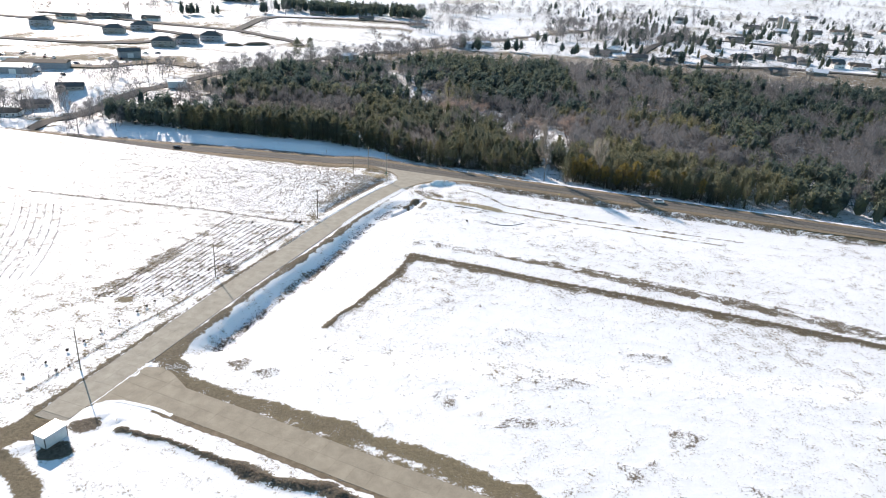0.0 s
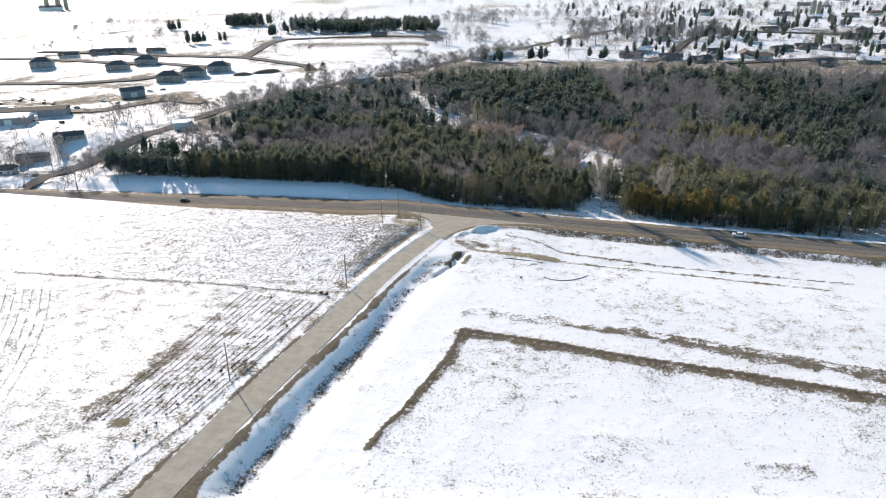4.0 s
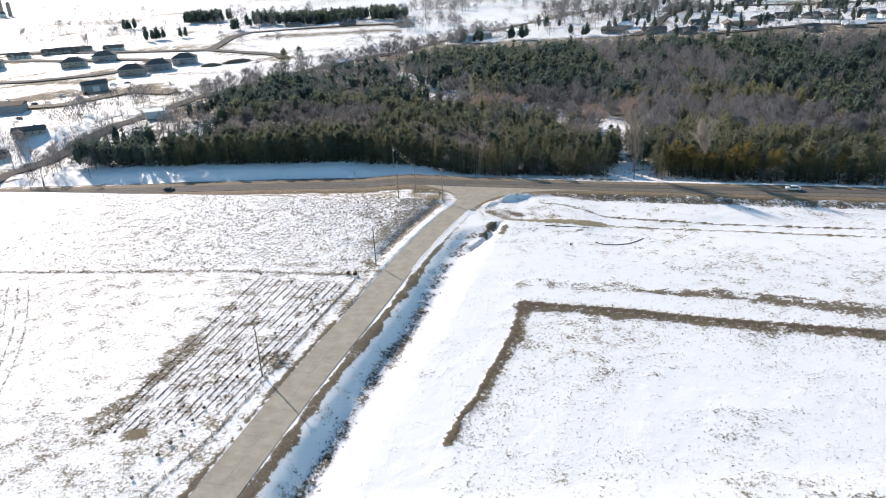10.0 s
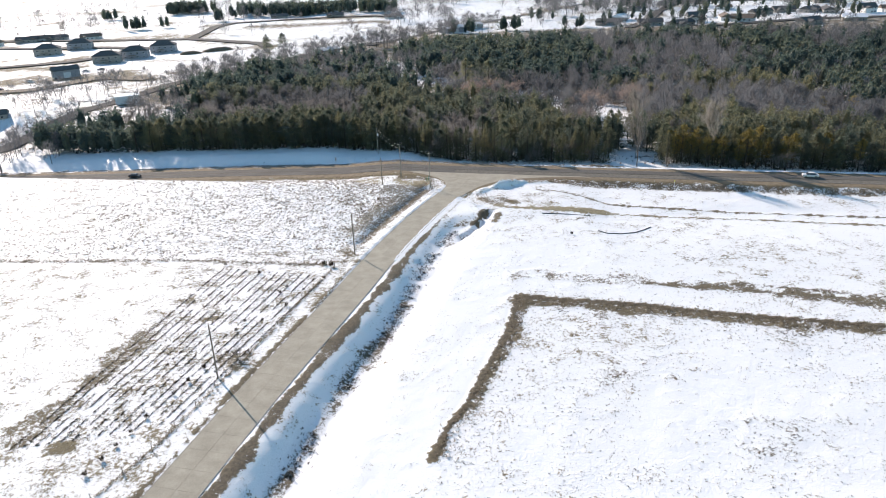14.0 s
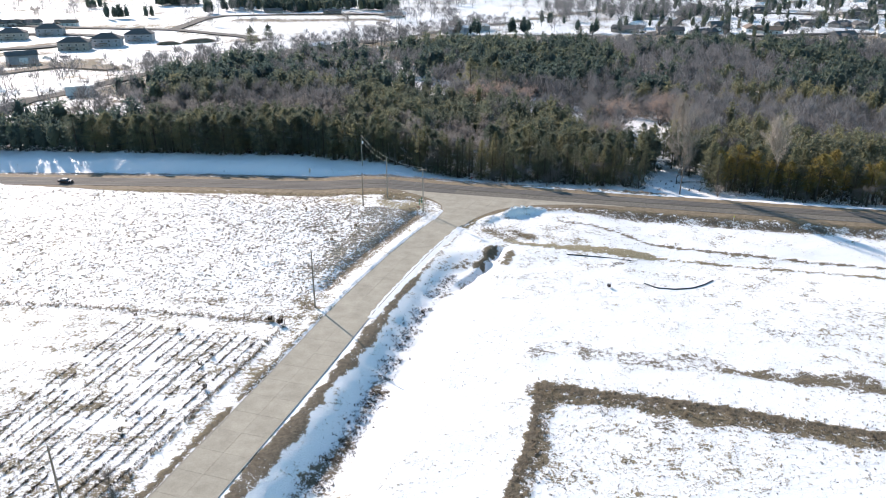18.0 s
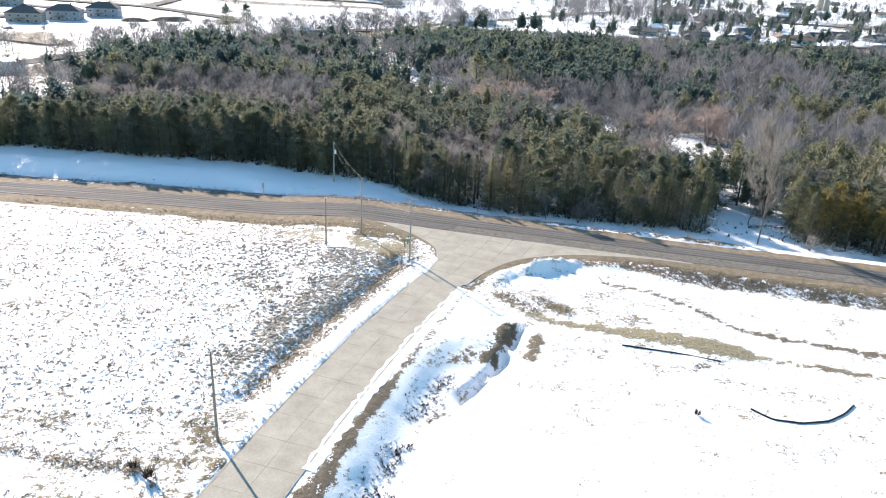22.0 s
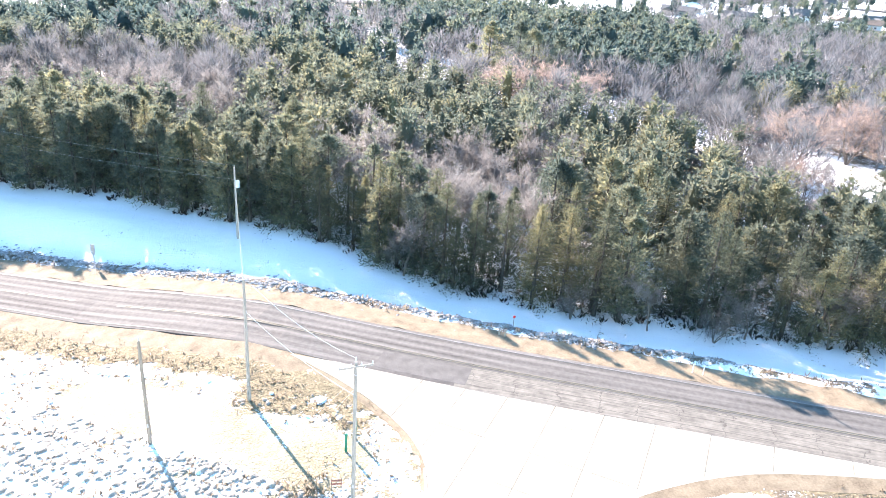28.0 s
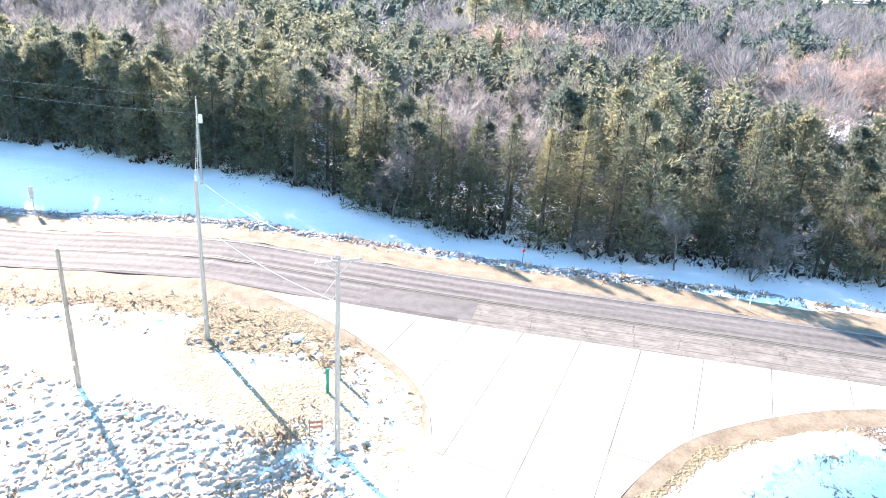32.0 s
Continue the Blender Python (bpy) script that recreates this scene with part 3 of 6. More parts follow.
def bare_ground(x, y):
    """How far the snow is gone (0 to 1), and how much of that is soil rather than dry grass."""
    x, y = np.asarray(x, float), np.asarray(y, float)
    n = fbm(x, y, 6.0, 51)
    m = fbm(x, y, 22.0, 53)
    dx = (x - st(y) - 4.1) * 0.94
    off = y - hw(x)
    b = np.full(x.shape, 0.25) + 0.32 * (m - 0.5) + 0.22 * (fbm(x, y, 55.0, 57) - 0.5)
    soil = np.zeros(x.shape)
    left = (dx < -9) & (off < -9)
    b = np.where(left, 0.37 + 0.25 * (m - 0.5), b)
    upper = left & (y > 268.5 + 0.11 * np.abs(x + 90))
    b = np.where(upper, 0.30 + 0.2 * (m - 0.5) + 0.03 * (1 - step(np.hypot(x + 45, y - 315), 20, 55)), b)

    def lay(d, wide, amount, ragged=0.6, s=None):
        nonlocal b, soil
        k = amount * (1 - step(d - ragged * wide * (n - 0.5) * 2.4, wide * 0.7, wide * 1.25))
        if s is not None:
            soil = np.where(k > b, s, soil)
        b = np.maximum(b, k)

    street = (y > 158) & (y < 306)
    lay(np.where(street, np.abs(dx - 1.9 - 0.5 * step(y, 190, 240)), 99), 1.45 - 0.8 * step(y, 255, 290), 0.84 - 0.4 * step(y, 276, 292), 0.7, 0.8)
    lay(np.where((y < 262) & (y > 130), np.abs(dx + 8.9), 99), 0.6 + 0.2 * step(-y, -175, -150), 0.8, 0.8, 0.6)
    lay(np.where((y > 165) & (y < 282), np.abs(dx - 9.2), 99), 1.3, 0.50 - 0.2 * step(y, 230, 260), 1.2, 0.75)
    lay(near_line(x, y, [(p[0], p[1] - 0.4) for p in LEG_E]), 2.4, 0.57, 0.8, 0.35)
    lay(near_line(x, y, [(p[0], p[1] + 1.5) for p in LEG_E]), 1.0, 0.95, 0.1, 0.75)
    lay(near_line(x, y, [(p[0] - 0.2, p[1]) for p in LEG_S]), 0.75, 0.92, 0.15, 0.8)
    lay(near_line(x, y, [(p[0] + 1.4, p[1]) for p in LEG_S[:4]]), 1.3, 0.56, 0.9, 0.4)
    pocket = inside(x, y, LEG_S[::-1] + LEG_E[1:] + [(140, 150), (-30, 150)])
    b = b + 0.13 * pocket * np.exp(-np.minimum(near_line(x, y, LEG_E), near_line(x, y, LEG_S)) / 9.0)
    lay(near_line(x, y, [(-31, 187), (-33, 182.5)]), 1.1, 0.95, 0.3, 0.4)
    lay(near_line(x, y, BAND_2), 2.6, 0.42 + 0.24 * step(x, 10, 40), 1.0, 0.75)
    lay(near_line(x, y, [(p[0], p[1] + 3.6) for p in BAND_2[2:]]), 0.9, 0.6, 1.2, 0.8)
    lay(near_line(x, y, [(20, 240.8), (52, 231.8), (70, 225)]), 1.0, 0.75, 0.8, 0.5)
    lay(near_line(x, y, DIRT_BAND[2:]), 3.3, 0.8, 0.6, 0.1)
    lay(near_line(x, y, DIRT_BAND[:4]), 2.4, 0.85, 0.6, 0.3)
    lay(near_line(x, y, [(-70, 168), (-71, 160), (-66, 156)]), 2.4, 0.85, 0.7, 0.5)
    lay(near_line(x, y, [(p[0] + 2.4, p[1] + 5.6) for p in SIDE[1:]]), 2.4, 0.64, 0.9, 0.05)
    # mud by the shed, darkest where its shadow falls to make that shadow black
    lay(np.hypot(x + 80, y - 122.5), 3.4, 1.0, 0.5, 1.0)
    lay(np.hypot(x + 86, y - 127), 3.0, 1.0, 0.5, 0.5)
    lay(near_line(x, y, BERM), 0.7 + 1.2 * step(x, -62, -28), 1.0, 0.7, 1.0)
    lay(near_line(x, y, MUD_TRACK), 3.4, 1.0, 0.4, 0.3)
    lay(near_line(x, y, MUD_TRACK_2), 3.0, 1.0, 0.4, 0.3)
    lay(np.hypot((x + 78) / 1.2, y - 130.5), 2.6, 0.95, 0.5, 0.9)
    lay(np.where(x < -27, np.abs(off + 8.8), 99), 2.1, 0.92, 0.5, 0.0)
    lay(np.where((x < -34) & (x > -78), np.abs(off + 13.5), 99), 3.2, 0.42, 0.9, 0.05)
    lay(np.where(x > 2, np.abs(off + 10.4), 99), 2.6, 0.58, 0.5, 0.85)
    lay(np.where(x > 14, np.abs(off + 7.4), 99), 1.0, 0.9, 0.5, 0.2)
    lay(np.where(x < 40, np.abs(off - 9.6), 99), 2.4 - 1.0 * step(x, -25, 10), 0.64, 0.8, 0.95)
    lawn = 1 - step(near_line(x, y, SMOOTH) + 3.0 * (n - 0.5), 2.4, 4.2)
    b = np.where(lawn > 0.02, b * (1 - lawn) + (0.62 + 0.5 * (m - 0.5)) * lawn, b)
    matted = (1 - step(near_line(x, y, [(p[0] - 4.5, p[1] - 1) for p in WEED_DITCH[1:]] + [(-40, 320.5)]) + 9 * (n - 0.5), 4.0, 11.0)) * (dx < -8.5)
    b = np.maximum(b, (0.43 + 0.6 * (n - 0.5)) * matted)
    lay(near_line(x, y, [(-33.5, 321), (-31, 322.5)]), 1.3, 0.7, 0.8, 0.0)
    lay(near_line(x, y, [(-38, 332.6), (-32.5, 331), (-29, 329)]), 1.5, 0.9, 0.6, 0.0)
    lay(near_line(x, y, WEED_DITCH), 1.1, 0.56, 1.0, 0.35)
    lay(np.hypot(x + 51.5, y - 266.5), 3.2, 0.66, 0.9, 0.2)
    lay(near_line(x, y, FLARE), 2.2, 0.95, 0.4, 0.0)
    lay(near_line(x, y, [(-13.8, 307), (-11.8, 303.5), (-9, 299.5)]), 1.7, 0.56, 0.9, 0.1)
    lay(near_line(x, y, [(-7, 305), (-3, 300.5)]), 1.4, 0.55, 0.9, 0.1)
    lay(near_line(x, y, [(-13.2, 295.4), (-15.2, 290.4), (-16.6, 287)]), 0.8, 0.85, 1.7, 0.7)
    lay(near_line(x, y, [(-16.6, 287.5), (-19.5, 288.2), (-22, 286.5)]), 0.7, 0.6, 1.2, 0.6)
    lay(near_line(x, y, [(-9.2, 292.2), (-11.2, 286.5)]), 1.0, 0.7, 0.8, 0.4)
    lay(near_line(x, y, TRACK_1[:5]), 0.5 + 1.7 * step(x, -6, 20), 1.0 - 0.3 * step(x, 18, 27), 0.25, 0.0)
    b = b + 0.05 * ((y > 268) & (off < -8) & (x > -28) & (x < 60)) * (1 - step(np.hypot(x - 5, y - 300), 35, 60))
    lay(near_line(x, y, TRACK_1), 0.55, 0.75, 0.6, 0.0)
    lay(near_line(x, y, TRACK_2[1:]), 0.6, 0.72, 0.9, 0.6)
    lay(near_line(x, y, BLOB_ROW), 2.6, 0.58, 0.9, 0.4)
    lay(np.hypot((x + 95) / 1.7, y - 190), 2.0, 0.74, 0.7, 0.1)
    lay(np.hypot((x + 81.5) / 1.4, y - 234), 2.2, 0.55, 0.8, 0.1)
    lay(np.hypot(x + 71, y - 215), 3.4, 0.56, 0.9, 0.3)
    lay(near_line(x, y, FIELD_LINE), 0.8, 0.46, 0.9, 0.5)
    for cx, cy, r, a in ((5, 226, 2.0, .6), (17, 226, 2.2, .55), (43, 216, 2.0, .6), (60, 176, 3.5, .58), (84, 190, 5, .45), (6, 205, 5, .46), (27, 183, 6, .42), (31, 160, 4, .52), (60, 140, 3, .6), (12, 285.2, 1.0, .6), (47, 255, 6, .46), (-15, 166, 4, .48), (2, 150, 3, .55), (20, 141, 3.5, .6), (45, 128, 4, .55), (75, 120, 4, .5), (-42, 156, 3, .6), (-53, 160, 3.2, .7), (-30, 158, 2.5, .5), (90, 240, 8, .4)):
        lay(np.hypot((x - cx) / 1.8, y - cy), r * 0.9, a - 0.13, 1.2, 0.85)
    wood = (near_line(x, y, CLEARING) > 7) & ~((x > 37) & (x < 63) & (y < 366)) & (y > tree_line(x) - 2) & (y < 760) & (x > FAR_ROADS_X(y) + 8)
    bank = (off > 12.8 - 2.5 * step(x, -20, 10)) & (y < tree_line(x) + 3) & (x < 37)
    b = np.where(bank, 0.10 + 0.12 * (n - 0.5), b)
    wood &= ~bank
    b = np.where(wood, np.maximum(b, 0.27 + 0.25 * fbm(x, y, 12, 67) + 0.3 * step(y - tree_line(x), 40, 75) * step(near_line(x, y, CLEARING), 12, 26)), b)
    soil = np.where(wood, 0.7, soil)
    dist = np.hypot(x, y - 300)
    b = np.where((dist > 260) & ~wood, np.maximum(b, 0.24 + (0.45 * (fbm(x, y, 46, 61) - 0.42) + 0.75 * (fbm(x * 0.22 + y * 0.04, y, 13, 63) - 0.46)) * (y > 420)), b)
    for road in FAR_ROADS:
        lay(near_line(x, y, road), 6.5, 0.78, 0.7, 0.4)
    for line, wide in (([(-407, 635), (-391, 683), (-320, 638), (-290, 692)], 3.5), ([(-420, 590), (-382, 595), (-330, 626), (-266, 631)], 4.5), ([(-400, 562), (-366, 569), (-281, 584)], 4.0), ([(-360, 645), (-343, 681)], 5.0), ([(-235, 562), (-206, 570), (-176, 595)], 5.0), ([(-305, 944), (-201, 881), (-58, 878)], 4.0), ([(-429, 987), (-651, 1146), (-697, 1298)], 5.0)):
        lay(near_line(x, y, line), wide, 0.72, 0.7, 0.6)
    lay(near_line(x, y, [(-430, 548), (-330, 556), (-262, 575), (-225, 590)]), 11.0, 0.75, 0.5, 0.3)
    return np.clip(b, 0, 1), np.clip(soil, 0, 1), np.clip(np.maximum(np.maximum(lawn, matted), 1 - step(near_line(x, y, TRACK_1[:6]), 2.4, 4.0)), 0, 1)


def FAR_ROADS_X(y):
    r = np.array(FAR_ROADS[0])
    return np.interp(y, r[:, 1], r[:, 0])


# ---- ground: one sheet to the horizon ----
def axis_steps(lo, hi, fine, out_lo, out_hi):
    core = list(np.arange(lo, hi + 0.01, fine))
    d, p, a = fine, lo, []
    while p > out_lo:
        d *= 1.065
        p -= d
        a.append(p)
    d, p, c = fine, hi, []
    while p < out_hi:
        d *= 1.065
        p += d
        c.append(p)
    return np.array(a[::-1] + core + c)


def build_ground():
    gx, gy = axis_steps(-125, 112, 0.9, -4200, 4200), axis_steps(104, 392, 0.9, -900, 4700)
    X, Y = np.meshgrid(gx, gy)
    X, Y = X.ravel(), Y.ravel()
    Z = height(X, Y)
    w, h = len(gx), len(gy)
    i = (np.arange(h - 1)[:, None] * w + np.arange(w - 1)[None, :]).ravel()
    faces = np.stack([i, i + 1, i + 1 + w, i + w], 1)
    me = raw("ground", np.stack([X, Y, Z], 1), faces, SNOW, smooth=True)
    b, s, w = bare_ground(X, Y)
    for name, v in (("bare", b), ("soil", s), ("straw", w)):
        me.attributes.new(name, "FLOAT", "POINT").data.foreach_set("value", v.astype(np.float32))
    tagged(new("ground", me), "snow-covered fields with bare patches of dry grass and soil", "ground", kind="structure")


build_ground()


def resample(pts, gap):
    pts = np.array(pts, float)
    s = np.r_[0, np.cumsum(np.hypot(*np.diff(pts, axis=0).T))]
    n = max(2, int(s[-1] / gap) + 1)
    k = np.linspace(0, s[-1], n)
    return np.stack([np.interp(k, s, pts[:, 0]), np.interp(k, s, pts[:, 1])], 1), k


def ribbon(name, pts, o0, o1, top, thick, mat, gap=4.0, ragged=0.0, seed=0, drape=False, fall=(0.0, 0.0)):
    """A slab along a line from offset o0 to o1 (left of its direction is positive)."""
    p, s = resample(pts, gap)
    d = np.gradient(p, axis=0)
    d /= np.hypot(d[:, 0], d[:, 1])[:, None]
    nrm = np.stack([-d[:, 1], d[:, 0]], 1)
    w0, w1 = np.full(len(p), float(o0)), np.full(len(p), float(o1))
    if ragged:
        r = np.random.RandomState(seed)
        w0, w1 = w0 + r.uniform(-ragged, ragged, len(p)), w1 + r.uniform(-ragged, ragged, len(p))
    a, b = p + nrm * w0[:, None], p + nrm * w1[:, None]
    za = height(a[:, 0], a[:, 1]) + top if drape else top + drop(a[:, 0], a[:, 1])
    zb = height(b[:, 0], b[:, 1]) + top if drape else top + drop(b[:, 0], b[:, 1])
    za, zb = za - fall[0], zb - fall[1]
    n = len(p)
    v = np.concatenate([np.c_[a, za], np.c_[b, zb], np.c_[a, za - thick], np.c_[b, zb - thick]])
    f = []
    for i in range(n - 1):
        f += [(i, i + 1, n + i + 1, n + i), (2 * n + i, 2 * n + i + 1, i + 1, i), (n + i, n + i + 1, 3 * n + i + 1, 3 * n + i)]
    f += [(0, n, 3 * n, 2 * n), (n - 1, 3 * n - 1, 4 * n - 1, 2 * n - 1)]
    me = raw(name, v, f, mat)
    uv = me.uv_layers.new(name="uv")
    across, along = np.r_[w0, w1, w0, w1], np.r_[s, s, s, s]
    idx = np.empty(len(me.loops), int)
    me.loops.foreach_get("vertex_index", idx)
    uv.data.foreach_set("uv", np.stack([across[idx], along[idx]], 1).ravel().astype(np.float32))
    return me


HW = [(float(a), float(b)) for a, b in zip(HW_X, HW_Y)]
road = tagged(new("road_highway", ribbon("road_highway", HW, -4.1, 4.1, 0.10, 0.4, ASPHALT)), "worn grey two-lane highway with salt-whitened tracks", "road", kind="structure")
part("old_lane", ribbon("old_lane", [(-20.0, float(hw(-20)))] + [p for p in HW if -20 < p[0] < 330], -4.12, -0.5, 0.106, 0.1, CRACKED), None, road, "cracked pale old pavement lane")
part("repair_patch", ribbon("repair_patch", [(-27.5, float(hw(-27.5))), (-19.0, float(hw(-19)))], -3.6, -0.6, 0.112, 0.05, PATCH), None, road, "dark asphalt repair patch")
part("edge_line", ribbon("edge_line", HW, 3.55, 3.68, 0.126, 0.04, PAINT_WHITE), None, road)
part("edge_line", ribbon("edge_line", [p for p in HW if p[0] < -42], -3.68, -3.55, 0.126, 0.04, PAINT_WHITE), None, road)
part("edge_line", ribbon("edge_line", [p for p in HW if p[0] > 26], -3.68, -3.55, 0.126, 0.04, PAINT_WHITE), None, road)
for o in (-0.16, 0.08):
    part("centre_line", ribbon("centre_line", HW, o, o + 0.1, 0.128, 0.04, PAINT_YELLOW), None, road)
tagged(new("shoulder_far", ribbon("shoulder_far", [p for p in HW if -420 < p[0] < 420], 4.1, 7.6, 0.07, 0.3, GRAVEL, 2.0, 0.35, 3, fall=(0, 0.09))), "tan gravel shoulder along the highway", "road shoulder", kind="structure")
tagged(new("shoulder_near_west", ribbon("shoulder_near_west", [p for p in HW if -420 < p[0] < -31], -7.6, -4.1, 0.07, 0.3, GRAVEL, 2.0, 0.35, 4, fall=(0.1, 0))), "tan gravel shoulder along the highway", "road shoulder", kind="structure")
tagged(new("shoulder_near_east", ribbon("shoulder_near_east", [p for p in HW if 16 < p[0] < 420], -7.0, -4.1, 0.07, 0.3, GRAVEL, 2.0, 0.35, 5, fall=(0.1, 0))), "tan gravel shoulder along the highway", "road shoulder", kind="structure")
for k, r in enumerate(FAR_ROADS):
    w = 4.2 if k in (0, 5) else 5.0
    tagged(new("road_far_%d" % (k + 1), ribbon("road_far", r, -w, w, 0.8 if k else 0.15, 1.6, ASPHALT_FAR if k != 4 else MUD, 8.0, 0.0 if k == 0 else 0.25, k, drape=True)), "wet grey-brown road between snowy verges", "road", kind="structure")

# ---- the concrete street, its side street and the flared junction, slab by slab ----
street = tagged(new("street", ribbon("street", [(float(st(y)), y) for y in np.arange(132, 311, 2.0)], -4.1, 4.1, 0.05, 0.3, JOINT)), "pale jointed concrete street with a centre joint", "street", kind="structure")
side_street = tagged(new("side_street", ribbon("side_street", SIDE[2:], -4.0, 5.7, 0.044, 0.3, JOINT)), "sandy tan jointed concrete side street", "street", kind="structure")


def slabs(line, o0, o1, length, top, parent, mat):
    p, s = resample(line, length)
    d = np.gradient(p, axis=0)
    d /= np.hypot(d[:, 0], d[:, 1])[:, None]
    nrm = np.stack([-d[:, 1], d[:, 0]], 1)
    g = 0.016
    for i in range(len(p) - 1):
        q = [p[i] + nrm[i] * (o0 + g) + d[i] * g, p[i] + nrm[i] * (o1 - g) + d[i] * g, p[i + 1] + nrm[i + 1] * (o1 - g) - d[i + 1] * g, p[i + 1] + nrm[i + 1] * (o0 + g) - d[i + 1] * g]
        z = top + random.uniform(-0.006, 0.006)
        v = [(*c, z) for c in q] + [(*c, z - 0.12) for c in q]
        part("slab", raw("slab", v, [(3, 2, 1, 0), (0, 1, 5, 4), (1, 2, 6, 5), (2, 3, 7, 6), (3, 0, 4, 7)]), mat, parent)


STREET_LINE = [(float(st(y)), y) for y in np.arange(134, 312.1, 2.0)]
for o in ((-4.05, 0.0), (0.0, 4.05)):
    slabs(STREET_LINE, *o, 4.6, 0.10, street, CONCRETE)
    slabs(SIDE[2:], *((-3.95, 0.85) if o[1] == 0.0 else (0.85, 5.65)), 4.6, 0.084, side_street, CONCRETE_TAN)


def junction():
    near = [(float(x), float(hw(x)) - 4.25) for x in np.arange(-36, 27, 4.0)]
    poly = APRON + near[1:] + FLARE
    base = bmesh.new()
    base.faces.new([base.verts.new((x, y, 0.03)) for x, y in poly])
    apron = part("junction_apron", base, JOINT)
    tagged(apron, "pale concrete flared junction where the street meets the highway", "street", kind="structure")
    poly_slabs(poly, (-23.4, 309.6, 0), (0.44, 0.9, 0), (-16, -12, -8, -4.2, 0, 4.2, 8.5, 13, 18, 24, 31, 38), (4.6, 9.2, 13.8, 18.4, 23, 27.6), apron, CONCRETE)
    mouth = bmesh.new()
    mouth.faces.new([mouth.verts.new((x, y, 0.03)) for x, y in MOUTH])
    part("mouth_bed", mouth, JOINT, side_street)
    poly_slabs(MOUTH, (-63.5, 142.3, 0), (0.92, -0.39, 0), (-0.85, 4.5, -5), (-4.6, -9.2, -13.8), side_street, CONCRETE_TAN)


def poly_slabs(poly, origin, along, over, on, parent, mat):
    """Cuts a flat outline into slabs along and across a direction."""
    bm = bmesh.new()
    bm.faces.new([bm.verts.new((x, y, 0)) for x, y in poly])
    along = Vector(along).normalized()
    across = Vector((along.y, -along.x, 0))
    o = Vector(origin)
    for nrm, spots in ((across, over), (along, on)):
        for k in spots:
            bmesh.ops.bisect_plane(bm, geom=bm.verts[:] + bm.edges[:] + bm.faces[:], plane_co=o + nrm * k, plane_no=nrm)
    for f in list(bm.faces):
        c = f.calc_center_median()
        v = [c + (p.co - c) * (1 - 0.03 / max(0.4, (p.co - c).length)) for p in f.verts]
        z = 0.094 + random.uniform(-0.006, 0.006)
        n = len(v)
        vs = [(p.x, p.y, z) for p in v] + [(p.x, p.y, z - 0.06) for p in v]
        part("slab", raw("slab", vs, [tuple(range(n))] + [(i, (i + 1) % n, n + (i + 1) % n, n + i) for i in range(n)]), mat, parent)
    bm.free()


junction()
tagged(new("kerb_west", ribbon("kerb_west", [(float(st(y)), y) for y in np.arange(136, 309, 3.0)] , 4.06, 4.26, 0.118, 0.4, KERB)), "low grey-brown concrete kerb", "kerb", kind="structure")
tagged(new("kerb_east", ribbon("kerb_east", [(float(st(y)), y) for y in np.arange(160, 309, 3.0)], -4.26, -4.06, 0.105, 0.4, KERB)), "low grey-brown concrete kerb", "kerb", kind="structure")
tagged(new("kerb_flare", ribbon("kerb_flare", FLARE, -0.05, 0.15, 0.102, 0.4, KERB, 1.0)), "low curved concrete kerb", "kerb", kind="structure")
tagged(new("kerb_corner", ribbon("kerb_corner", curve(APRON_POINTS[:4]), -0.05, 0.15, 0.102, 0.4, KERB, 1.0)), "low curved concrete kerb", "kerb", kind="structure")
tagged(new("snow_edge", ribbon("snow_edge", [(float(st(y)), y) for y in np.arange(262, 311.5, 1.5)], -5.4, -3.7, 0.135, 0.3, SNOW_PLAIN, 0.9, 0.28, 12, fall=(0.12, 0))), "thin ragged snow lapping over the street's edge", "snow", kind="structure")
tagged(new("verge_flare", ribbon("verge_flare", curve(FLARE_POINTS[:-1]), 0.15, 1.9, 0.095, 0.5, GRAVEL, 0.8, 0.0, 8, fall=(0, 0.13))), "tan gravel verge round the junction's curve", "verge", kind="structure")
tagged(new("verge_side", ribbon("verge_side", SIDE[2:], -5.5, -3.97, 0.082, 0.5, GRAVEL, 1.2, 0.22, 14, fall=(0.1, 0))), "tan gravel verge along the side street", "verge", kind="structure")
for name, pts, o0, o1, ragged in (("snow_line", [(float(st(y)), y) for y in np.arange(139.5, 157, 1.0)], -4.75, -4.2, 0.16), ("snow_wedge", [(float(st(y)), y) for y in np.arange(152, 160, 1.0)], -5.6, -4.25, 0.7), ("snow_lip", [(-79.5, 138.6), *MOUTH[1:5], (-60, 136.6)], -0.9, 0.12, 0.14)):
    tagged(new(name, ribbon(name, pts, o0, o1, 0.15, 0.3, SNOW_PLAIN, 0.55, ragged, 15, fall=(0.08, 0.03))), "thin ragged ploughed snow at the side street's mouth", "snow", kind="structure")
tagged(new("verge_corner", ribbon("verge_corner", curve(APRON_POINTS[2:]), 0.02, 0.7, 0.09, 0.5, GRAVEL, 0.8, 0.0, 9, fall=(0, 0.13))), "thin tan gravel verge at the junction's corner", "verge", kind="structure")

